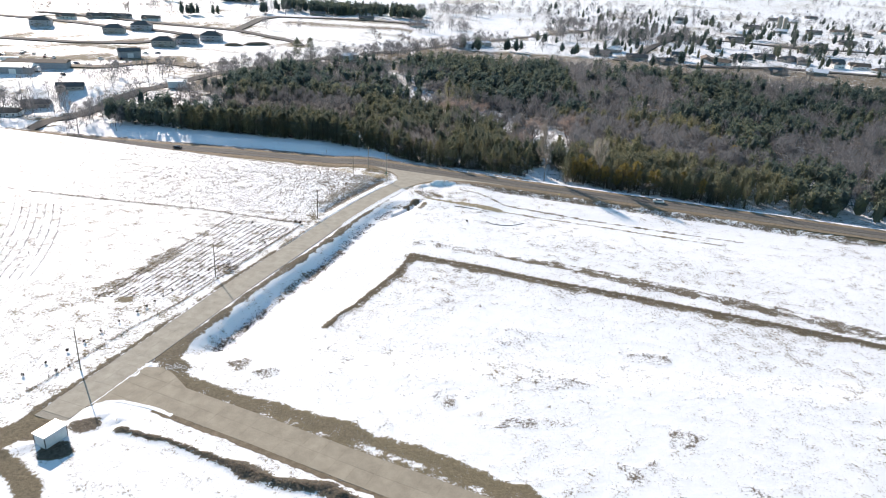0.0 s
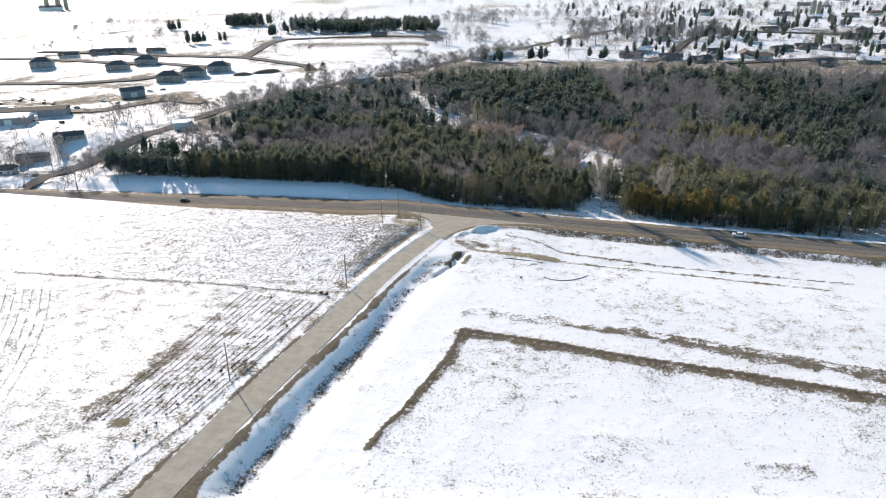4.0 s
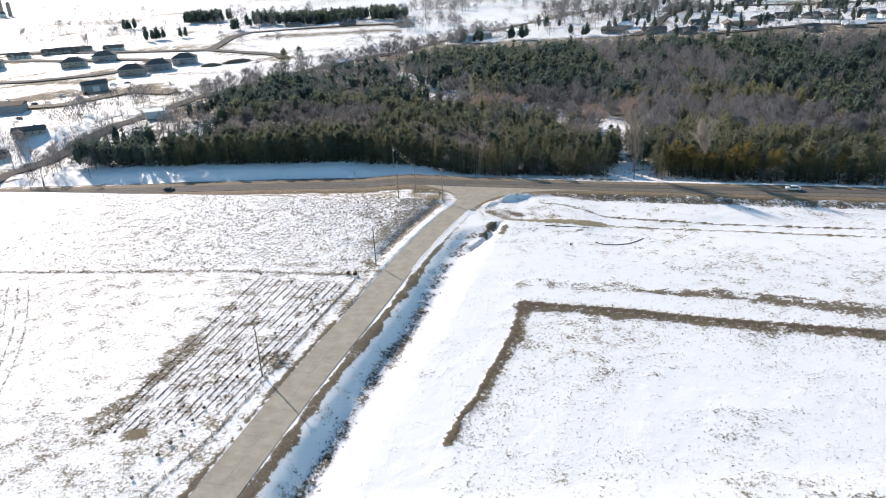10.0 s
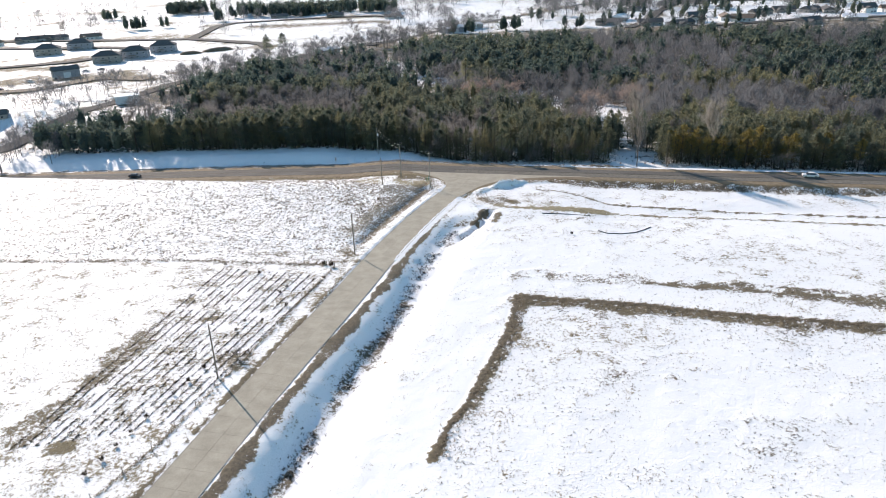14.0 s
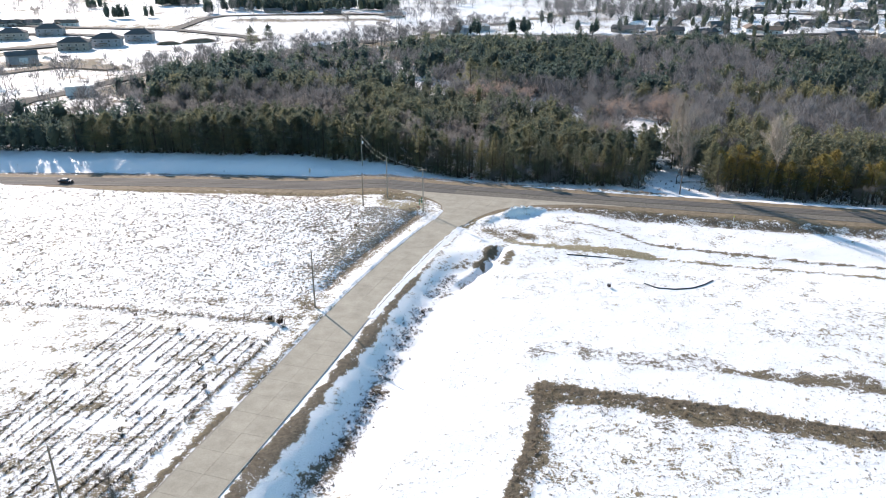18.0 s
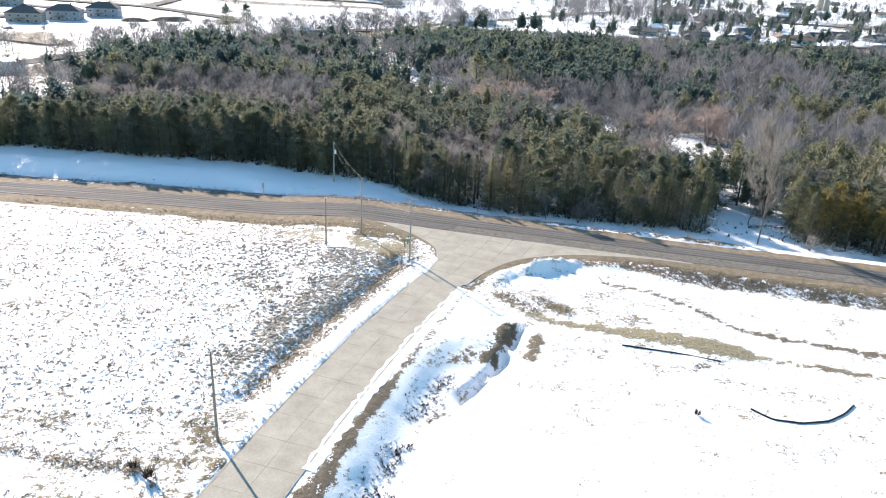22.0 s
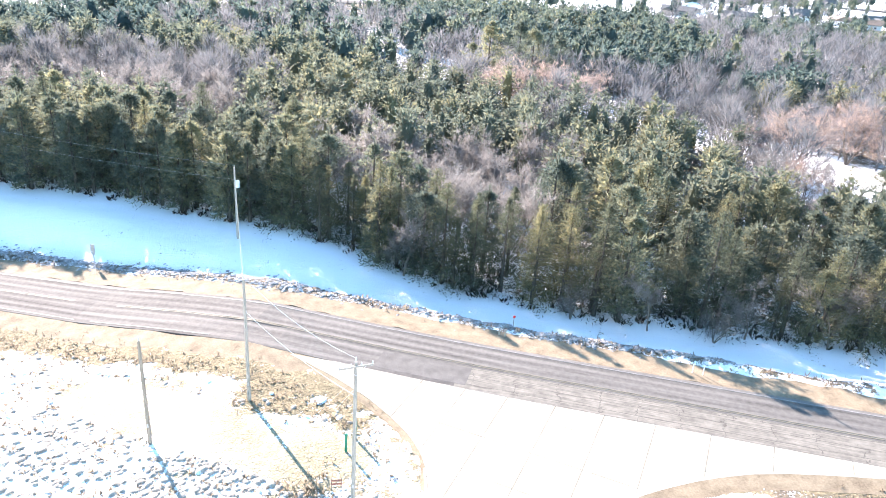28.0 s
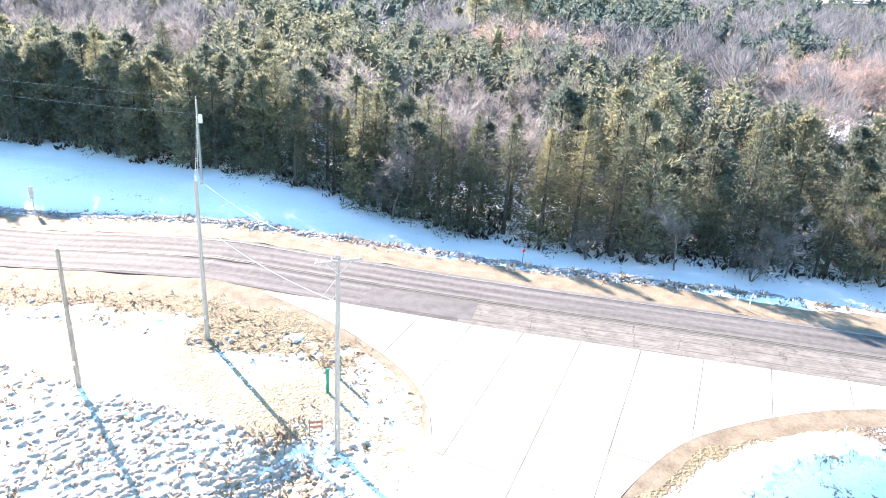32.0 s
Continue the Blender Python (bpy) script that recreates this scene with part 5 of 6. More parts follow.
POLES = {"A": (-29.0, 320.1, 11.9), "B": (-38.8, 332.0, 11.5), "C": (-45.2, 326.2, 9.2), "G": (-48.3, 369.8, 9.9), "H": (-127, 402, 12.5), "K": (-230, 425, 10.0)}
utility_pole(*POLES["A"], POLE_PALE, "pale wooden utility pole with a crossarm at the junction", arm=20)
utility_pole(*POLES["B"], POLE_PALE, "pale wooden utility pole in dry grass beside the highway")
utility_pole(*POLES["C"], POLE_WOOD, "short brown wooden pole at the field's edge")
utility_pole(*POLES["G"], POLE_PALE, "wooden utility pole with a can transformer before the pines", box_on=True)
utility_pole(*POLES["H"], POLE_PALE, "wooden utility pole before the dark pines")
for x, y in ((-50.6, 265.5), (-73.0, 208.7), (-89.2, 152.2)):
    utility_pole(x, y, 11.7, POLE_WOOD, "bare wooden pole beside the concrete street", group="bare street poles")


def cable(name, a, b, sag, r, label, n=16):
    a, b = Vector(a), Vector(b)
    v, f = [], []
    for i in range(n + 1):
        k = i / n
        p = a.lerp(b, k) - Vector((0, 0, 4 * sag * k * (1 - k)))
        for ang in (90, 210, 330):
            d = (b - a).normalized().cross(Vector((0, 0, 1))).normalized()
            v.append(tuple(p + d * r * math.cos(radians(ang)) + Vector((0, 0, r * math.sin(radians(ang))))))
    for i in range(n):
        for k in range(3):
            f.append((3 * i + k, 3 * i + (k + 1) % 3, 3 * i + 3 + (k + 1) % 3, 3 * i + 3 + k))
    tagged(new(name, raw(name, v, f, WIRE)), label, "cable")


def top(k, dz=0.0, dx=0.0, dy=0.0):
    x, y, h = POLES[k]
    return (x + dx, y + dy, float(height(x, y)) + h + dz)


cable("power_line", top("A", 0.3), top("B", 0.3), 0.7, 0.014, "bright overhead wire between two wooden poles")
cable("power_line", top("A", -2.6), top("B", -2.8), 0.5, 0.018, "bright overhead wire between two wooden poles")
cable("power_line", top("B", 0.3), top("G", 0.3), 0.9, 0.014, "overhead wire crossing the highway")
cable("power_line", top("B", -1.0), top("G", -1.2), 0.9, 0.016, "overhead wire crossing the highway")
for a, b in (("G", "H"), ("H", "K")):
    cable("power_line", top(a, 0.3), top(b, 0.3), 1.2, 0.008, "thin overhead wire along the wood's edge")
    cable("power_line", top(a, -1.6), top(b, -1.6), 1.2, 0.008, "thin overhead wire along the wood's edge")
cable("guy_wire", top("A", -1.2), (-34.5, 327.0, 0.1), 0.0, 0.012, "taut steel guy wire anchored in the grass", 2)
cable("guy_wire", top("A", -2.0), (-33.5, 326.0, 0.1), 0.0, 0.012, "taut steel guy wire anchored in the grass", 2)


SIGN_YELLOW = simple("yellow_green_plate", (0.5, 0.52, 0.05), (0.62, 0.62, 0.08), 4.0, 0.5, bumpy=0.0)


# ---- markers, signs and small roadside things ----
def marker(name, x, y, h, mat, label, head=None, w=0.09, category="marker post"):
    t = thing(name, label, category, "roadside markers", m=pose(x, y, float(height(x, y)), 0, 0, 15))
    part("post", boxed(w, w * 0.4, h + 0.3, pose(0, 0, -0.3), 0.008), mat, t)
    if head == "disc":
        bm = bmesh.new()
        bmesh.ops.create_cone(bm, cap_ends=True, segments=14, radius1=0.16, radius2=0.16, depth=0.02, matrix=pose(0, -0.04, h + 0.02, 90))
        part("reflector", bm, RED, t)
    if head == "plate":
        part("plate", boxed(0.34, 0.02, 0.42, pose(0, -0.05, h - 0.1), 0.004), SIGN_YELLOW, t)
    if head == "cap":
        part("cap", boxed(w * 1.25, w * 0.7, 0.12, pose(0, 0, h), 0.01), mat, t)


marker("delineator_post", -30.0, 325.7, 1.6, GREEN, "green plastic cable marker post in snow", "cap", 0.19)
marker("delineator_post", -29.4, 327.3, 1.6, GREEN, "green plastic cable marker post in snow", "cap", 0.19)
marker("reflector_post", -14.2, 346.7, 1.3, POST_WOOD, "post with a round red reflector in the snowy ditch", "disc", 0.08)
for x, y in ((-15.9, 344.9), (-15.3, 344.6)):
    marker("cable_pedestal", x, y, 0.8, POLE_PALE, "pale utility pedestal post beside the gravel shoulder", "cap", 0.2, "utility pedestal")
for x, y in ((2.5, 339.0), (3.4, 338.6)):
    marker("white_post", x, y, 1.2, WHITE_PAINT, "white plastic marker post beside the shoulder", None, 0.1)
marker("marker_sign", 50.4, 310.6, 1.5, WHITE_PAINT, "white post with a yellow-green marker plate in weeds", "plate", 0.1)
marker("white_post", 21, 335.2, 1.1, WHITE_PAINT, "white plastic marker post beside the shoulder", None, 0.09)
for x, y in ((-39.3, 329.8), (-30.9, 321.4)):
    marker("survey_stake", x, y, 1.2, POST_WOOD, "thin wooden survey stake in dry grass", None, 0.04, "stake")


def route_sign(x, y):
    t = thing("route_sign", "grey-backed stacked route sign plates on a steel post", "road sign", m=pose(x, y, float(height(x, y)), 0, 0, -12))
    part("post", boxed(0.07, 0.05, 3.0, pose(0, 0, -0.4)), STEEL, t)
    part("plate", boxed(0.62, 0.012, 0.62, pose(0, -0.04, 1.85), 0.003), STEEL, t)
    part("plate", boxed(0.62, 0.012, 0.32, pose(0, -0.04, 2.5), 0.003), STEEL, t)
    part("plate", boxed(0.5, 0.012, 0.36, pose(0, -0.04, 1.45), 0.003), STEEL, t)


route_sign(-64.6, 363.4)


def small_board():
    """Low wooden rack with a cross-barred board by the corner pole."""
    t = thing("notice_board", "low reddish-brown slatted board on two stakes in dry grass", "sign", m=pose(-30.3, 321.3, float(height(-30.3, 321.3)), 0, 0, 8))
    for k in (-0.35, 0.35):
        part("stake", boxed(0.06, 0.06, 1.5, pose(k, 0, -0.3)), POST_WOOD, t)
    for z in (0.65, 0.95):
        part("board", boxed(0.8, 0.03, 0.16, pose(0, -0.05, z), 0.005), SIGN_RED, t, "faded red board")


SIGN_RED = simple("faded_red_board", (0.22, 0.09, 0.07), (0.36, 0.17, 0.13), 4.0, 0.8)
small_board()


def fence_posts():
    p, s = resample(FENCE, 6.0)
    first = None
    for i, (x, y) in enumerate(p):
        m = pose(float(x), float(y), float(height(x, y)), random.uniform(-4, 4), random.uniform(-4, 4), random.uniform(0, 90))
        if first is None:
            first = tagged(part("fence_post", boxed(0.1, 0.1, 1.55, pose(0, 0, -0.25), 0.01), POST_WOOD, m=m), "thin grey wooden fence post in snow", "fence post", "fence posts along the street")
        else:
            copy_thing(first, m)
    v, f = [], []
    for z in (0.45, 0.8, 1.15):
        for (ax, ay), (bx, by) in zip(p, p[1:]):
            q, g = tube((ax, ay, float(height(ax, ay)) + z), (bx, by, float(height(bx, by)) + z), 0.006, 0.006, 3)
            f += [tuple(i + len(v) for i in c) for c in g]
            v += q.tolist()
    tagged(new("fence_wire", raw("fence_wire", v, f, STEEL)), "thin steel wires strung along fence posts", "wire")


fence_posts()


def snow_fence_post(x, y):
    marker("corner_post", x, y, 1.3, POST_WOOD, "dark wooden corner post at the field line", None, 0.14, "fence post")


snow_fence_post(-57.5, 260.0)


def shed():
    """White box shed with a flat roof on the mud beside the street."""
    t = thing("storage_shed", "white box-shaped shed with a flat overhanging roof on mud", "shed", m=pose(-82.2, 125.1, float(height(-82.2, 125.1)) + 0.02, 0, 0, 66))
    L, W, H = 5.4, 3.4, 3.0
    part("wall", boxed(L, W, H, pose(0, 0, 0), 0.02), CONTAINER_WALL, t, "pale grey panel walls")
    part("roof", boxed(L + 0.5, W + 0.5, 0.14, pose(0, 0, H), 0.02), SHEET_METAL, t, "bright white flat roof")
    for x in (-L / 2, L / 2):
        for y in (-W / 2, W / 2):
            part("corner_post", boxed(0.14, 0.14, H, pose(x, y, 0)), STEEL_DARK, t, "dark corner post")
    part("skid", boxed(L + 0.1, 0.3, 0.2, pose(0, -W / 2 + 0.3, -0.1)), STEEL_DARK, t)
    part("skid", boxed(L + 0.1, 0.3, 0.2, pose(0, W / 2 - 0.3, -0.1)), STEEL_DARK, t)
    for k in range(6):
        part("wall_rib", boxed(0.04, 0.03, H - 0.1, pose(-2.3 + k * 0.92, -W / 2 - 0.01, 0.02)), CONTAINER_WALL, t)


STEEL_DARK = simple("dark_painted_steel", (0.03, 0.03, 0.035), (0.07, 0.07, 0.075), 3.0, 0.5, bumpy=0.05)
shed()


def pipe(a, b, r, label):
    z = lambda p: float(height(*p)) + r * 0.6
    tagged(part("drain_pipe", rod(bmesh.new(), (*a, z(a)), (*b, z(b)), r, r, 10), BLACK_PLASTIC), label, "pipe")


pipe((3.4, 290.3), (10.5, 288.6), 0.12, "long black plastic drain pipe lying on snow")
pipe((10.3, 288.7), (17.3, 286.8), 0.12, "long black plastic drain pipe lying on snow")

def silt_sock():
    """Black fabric sock of a silt barrier, curving over the snow."""
    p, s = resample([(16.6, 274.8), (18.6, 272.6), (22.2, 272.1), (26.4, 273.0), (29.6, 274.9), (32.2, 277.2)], 0.8)
    n, d = len(p), np.gradient(p, axis=0)
    d /= np.hypot(d[:, 0], d[:, 1])[:, None]
    ang = np.arange(7) * 2 * np.pi / 7
    v = [(q[0] - e[1] * 0.13 * math.cos(a), q[1] + e[0] * 0.13 * math.cos(a), float(height(*q)) + 0.08 + 0.13 * math.sin(a)) for q, e in zip(p, d) for a in ang]
    f = [(7 * i + k, 7 * i + (k + 1) % 7, 7 * i + 7 + (k + 1) % 7, 7 * i + 7 + k) for i in range(n - 1) for k in range(7)] + [tuple(range(7)), tuple(range(7 * n - 7, 7 * n))]
    tagged(new("silt_sock", raw("silt_sock", v, f, BLACK_PLASTIC, True)), "black curved silt barrier sock lying on snow", "silt barrier")


silt_sock()


# ---- weeds, stubble rows and shrubs ----
def tuft_field(name, x, y, size, blades, mat, label, r, wide=0.7, broad=1.0):
    n = len(x)
    X, Y = np.repeat(x, blades), np.repeat(y, blades)
    S = np.repeat(size, blades)
    c = np.stack([X + r.normal(scale=0.12, size=n * blades) * S * 2, Y + r.normal(scale=0.12, size=n * blades) * S * 2, np.repeat(height(x, y), blades) - 0.03], 1)
    d = np.stack([r.normal(scale=wide, size=n * blades), r.normal(scale=wide, size=n * blades), np.ones(n * blades)], 1)
    v, f = sprays(c, d, S * r.uniform(0.6, 1.2, n * blades), S * broad * r.uniform(0.16, 0.34, n * blades), r)
    tagged(new(name, raw(name, v, f, mat)), label, "weeds", kind="stuff")


def mounds(name, x, y, mat, label, r):
    """Low uneven domes lying on the ground."""
    n = len(x)
    ang = np.arange(6) * np.pi / 3
    size, tall, turn = 0.13 + 0.3 * r.rand(n) ** 1.5, r.uniform(0.05, 0.18, n), r.normal(0.9, 0.9, n)
    z = height(x, y)
    rings = []
    for w, h in ((1.0, -0.25), (0.62, 0.75)):
        wob = r.uniform(0.7, 1.3, (n, 6))
        u, q = np.cos(ang) * wob * (w * size * 1.25)[:, None], np.sin(ang) * wob * (w * size * 0.85)[:, None]
        rings.append(np.stack([x[:, None] + u * np.cos(turn)[:, None] - q * np.sin(turn)[:, None], y[:, None] + u * np.sin(turn)[:, None] + q * np.cos(turn)[:, None], np.repeat((z + tall * h)[:, None], 6, 1)], 2))
    v = np.concatenate([*rings, np.stack([x, y, z + tall], 1)[:, None, :]], 1).reshape(-1, 3)
    one = [(i, (i + 1) % 6, 6 + (i + 1) % 6, 6 + i) for i in range(6)]
    cap = [(6 + i, 6 + (i + 1) % 6, 12) for i in range(6)]
    f = [tuple(j + 13 * i for j in q) for i in range(n) for q in one + cap]
    tagged(new(name, raw(name, v, f, mat, True)), label, "weeds", kind="stuff")


def weeds():
    r = np.random.RandomState(9)
    # open field beyond the field line: snow dotted with bent weeds
    x, y = r.uniform(-235, -22, 60000), r.uniform(255, 350, 60000)
    line = np.interp(x, [p[0] for p in FIELD_LINE], [p[1] for p in FIELD_LINE])
    k = (y > line - 1) & (y < hw(x) - 9) & (x < st(y) - 8.5) & (r.rand(60000) < 0.45 + 0.55 * step(fbm(x, y, 5, 81), 0.4, 0.62))
    k &= r.rand(60000) < 0.2 + 0.8 * step(-np.hypot(x + 40, y - 290), -150, -60)
    k &= near_line(x, y, SMOOTH) > 3.2
    x, y = x[k][:11000], y[k][:11000]
    tuft_field("field_weeds", x, y, r.uniform(0.22, 0.48, len(x)), 5, DRY, "dry bent weed tussocks poking through field snow", r, 1.6, 1.5)
    x, y = r.uniform(-95, -26, 14000), r.uniform(270, 336, 14000)
    k = (y < hw(x) - 10) & (x < st(y) - 8) & (near_line(x, y, SMOOTH) > 3.2) & (y > 275 + 0.1 * np.abs(x + 60)) & (fbm(x, y, 4, 89) > 0.42)
    x, y = x[k][:1500], y[k][:1500]
    tuft_field("corner_weeds", x, y, r.uniform(0.18, 0.42, len(x)), 5, DRY, "dense grey-brown weed tussocks in corner snow", r, 1.7, 1.6)
    # low mounds of matted grass all over the upper field, thickest in its corner
    x, y = r.uniform(-175, -26, 90000), r.uniform(262, 352, 90000)
    strip = near_line(x, y, [(p[0] - 3.5, p[1] + 0.5) for p in WEED_DITCH[1:]] + [(-38, 320.5)]) + 5 * (vnoise(x, y, 6, 94) - 0.5)
    k = (y < hw(x) - 10) & (x < st(y) - 8) & (near_line(x, y, SMOOTH) > 3.4) & (y > 268 + 0.1 * np.abs(x + 60))
    k &= r.rand(90000) < (0.2 + 0.8 * step(fbm(x, y, 7, 93), 0.4, 0.6)) * (0.085 + 0.12 * (1 - step(strip, 4, 24)) + 0.35 * (1 - step(np.hypot(x + 44, y - 317), 7, 20))) + 0.6 * (1 - step(strip, 1.5, 5.5))
    x, y, strip = x[k][:9000], y[k][:9000], strip[k][:9000]
    brown = r.rand(len(x)) < 0.4 + 0.55 * (1 - step(np.minimum(strip, np.hypot(x + 44, y - 317) - 12), 2.5, 9))
    for name, mat, few, label in (("grass_mounds", MATTED, brown, "low mounds of matted dry grass in corner snow"), ("snowy_mounds", SNOW_PLAIN, ~brown, "low snow-covered grass tussocks all over the field")):
        mounds(name, x[few], y[few], mat, label, r)
    # sparse weeds nearer the street's lower field
    x, y = r.uniform(-190, -80, 12000), r.uniform(150, 270, 12000)
    k = (x < st(y) - 14) & (fbm(x, y, 7, 83) > 0.44) & (y < 262)
    x, y = x[k][:5000], y[k][:5000]
    tuft_field("sparse_weeds", x, y, r.uniform(0.2, 0.45, len(x)), 3, DRY, "sparse dry weeds in snow", r)
    # planted rows beside the street, running with it
    xs, ys = [], []
    for i in range(14):
        k = i / 13
        a, b = np.array([-84 + 27 * k, 261 - 8 * k]), np.array([-103 + 25 * k, 190 + 5 * k])
        n = 520
        t = r.rand(n)
        p = a + (b - a) * t[:, None]
        good = vnoise(p[:, 0], p[:, 1], 2.6, 90 + i) > 0.24
        xs.append((p[:, 0] + r.normal(scale=0.06, size=n))[good])
        ys.append(p[:, 1][good])
    for i in range(7):
        a, b = np.array([-171 + 3.2 * i, 266.0 - 0.3 * i]), np.array([-146 + 3.0 * i, 196.0])
        t = r.rand(240)
        bend = np.sin(t * np.pi) * 3
        p = a + (b - a) * t[:, None]
        xs.append(p[:, 0] + r.normal(scale=0.15, size=240) + bend)
        ys.append(p[:, 1])
    x, y = np.concatenate(xs), np.concatenate(ys)
    tuft_field("stubble_rows", x, y, r.uniform(0.2, 0.38, len(x)), 4, DARK_WEED, "rows of dark stubble in snow", r, 0.9, 1.2)
    # weeds along the fence, the field line, the ditch and the banks
    xs, ys = [], []
    for line, n, w in ((FENCE, 900, 0.25), (FIELD_LINE[1:], 700, 0.5), (WEED_DITCH, 600, 1.1), ([(p[0], p[1] + 0.4) for p in LEG_E], 2600, 1.5), ([(p[0] + 1, p[1]) for p in LEG_S], 500, 0.8), ([(-33.5, 321), (-31, 322.5)], 60, 0.8), ([(float(q), float(hw(q)) - 9.8) for q in range(10, 120, 5)], 1200, 1.6), ([(float(q), float(hw(q)) - 9.0) for q in range(-120, -34, 5)], 350, 1.2), ([(-13.8, 309), (-9, 299)], 120, 1.2), ([(-7, 305), (-3, 299.5)], 120, 1.2), ([(float(q), float(hw(q)) + 8.8) for q in range(-150, 38, 5)], 700, 0.8)):
        p, s = resample(line, 0.3)
        i = r.randint(0, len(p), n)
        xs.append(p[i, 0] + r.normal(scale=w, size=n))
        ys.append(p[i, 1] + r.normal(scale=w, size=n))
    x, y = np.concatenate(xs), np.concatenate(ys)
    tuft_field("bank_weeds", x, y, r.uniform(0.25, 0.6, len(x)), 4, DRY, "tangled dry weeds on banks and fence line", r)
    # dark weeds along the bottom of the street's ditch
    q = r.uniform(166, 284, 1700)
    k = fbm(q, q * 0, 9, 87) > 0.45
    q = q[k]
    tuft_field("ditch_weeds", np.interp(q, ST_Y, ST_X) + 14.0 - 1.6 * step(q, 225, 262) + r.normal(scale=1.1, size=len(q)), q, r.uniform(0.25, 0.6, len(q)), 4, DARK_WEED, "dark weeds along the bottom of a snowy ditch", r, 1.0)
    # tussocks thawed out inside the corner of the two bare bands
    x, y = r.uniform(-32, 120, 16000), r.uniform(150, 236, 16000)
    d = np.minimum(near_line(x, y, LEG_E), near_line(x, y, LEG_S))
    k = inside(x, y, LEG_S[::-1] + LEG_E[1:] + [(140, 150), (-30, 150)]) & (r.rand(16000) < np.exp(-d / 9) * 0.8 + 0.22 * step(fbm(x, y, 9, 85), 0.5, 0.62))
    k |= (near_line(x, y, BAND_2[1:]) < 4.5) & (r.rand(16000) < 0.5)
    x, y = x[k][:5000], y[k][:5000]
    h = len(x) // 3
    tuft_field("thaw_tussocks", x[:h], y[:h], r.uniform(0.18, 0.42, h), 4, DRY, "dry tussocks showing through thin snow", r, 1.5, 1.5)
    tuft_field("dark_tussocks", x[h:], y[h:], r.uniform(0.16, 0.38, len(x) - h), 4, DARK_WEED, "dark wet tussocks showing through thin snow", r, 1.6, 1.5)
    # clusters of small dark tussocks over the smooth snow east of the street
    x, y = r.uniform(-40, 140, 40000), r.uniform(112, 262, 40000)
    k = (x > st(y) + 24) & (step(fbm(x, y, 11, 141), 0.52, 0.66) * r.rand(40000) > 0.42) & (near_line(x, y, SIDE) > 14)
    x, y = x[k][:5200], y[k][:5200]
    tuft_field("snow_tussocks", x, y, r.uniform(0.10, 0.26, len(x)), 4, DARK_WEED, "small dark tussocks scattered through smooth snow", r, 1.8, 1.5)
    # litter of brush under the front of the wood
    x = r.uniform(-190, 125, 2600)
    y = tree_line(x) + r.uniform(0.4, 11, 2600)
    k = ~((x > 38) & (x < 60)) | (r.rand(2600) < 0.25)
    tuft_field("wood_brush", x[k], y[k], r.uniform(0.4, 1.2, k.sum()), 4, DARK_WEED, "dark brush along the wood's edge", r)


weeds()


def clods(name, x, y, size, mat, label, r, sink=0.3):
    """Broken lumps, each an uneven seven-cornered block, half sunk in the ground."""
    n = len(x)
    z = height(x, y)
    ang = np.arange(5) * 2 * np.pi / 5
    rings = []
    for w, h in ((1.0, -0.5), (0.8, 0.45)):
        wob = r.uniform(0.65, 1.3, (n, 5))
        t = r.uniform(0, 6.28, n)[:, None] + ang
        rings.append(np.stack([x[:, None] + np.cos(t) * wob * size[:, None] * w, y[:, None] + np.sin(t) * wob * size[:, None] * w * 0.8, (z + size * (h - sink))[:, None] + r.uniform(-0.15, 0.15, (n, 5)) * size[:, None]], 2))
    tip = np.stack([x + r.normal(scale=0.2, size=n) * size, y + r.normal(scale=0.2, size=n) * size, z + size * (0.75 - sink)], 1)
    v = np.concatenate([*rings, tip[:, None, :]], 1).reshape(-1, 3)
    one = [(i, (i + 1) % 5, 5 + (i + 1) % 5, 5 + i) for i in range(5)] + [(5 + i, 5 + (i + 1) % 5, 10) for i in range(5)]
    f = [tuple(j + 11 * i for j in q) for i in range(n) for q in one]
    return tagged(new(name, raw(name, v, f, mat)), label, "snow lumps", kind="stuff")


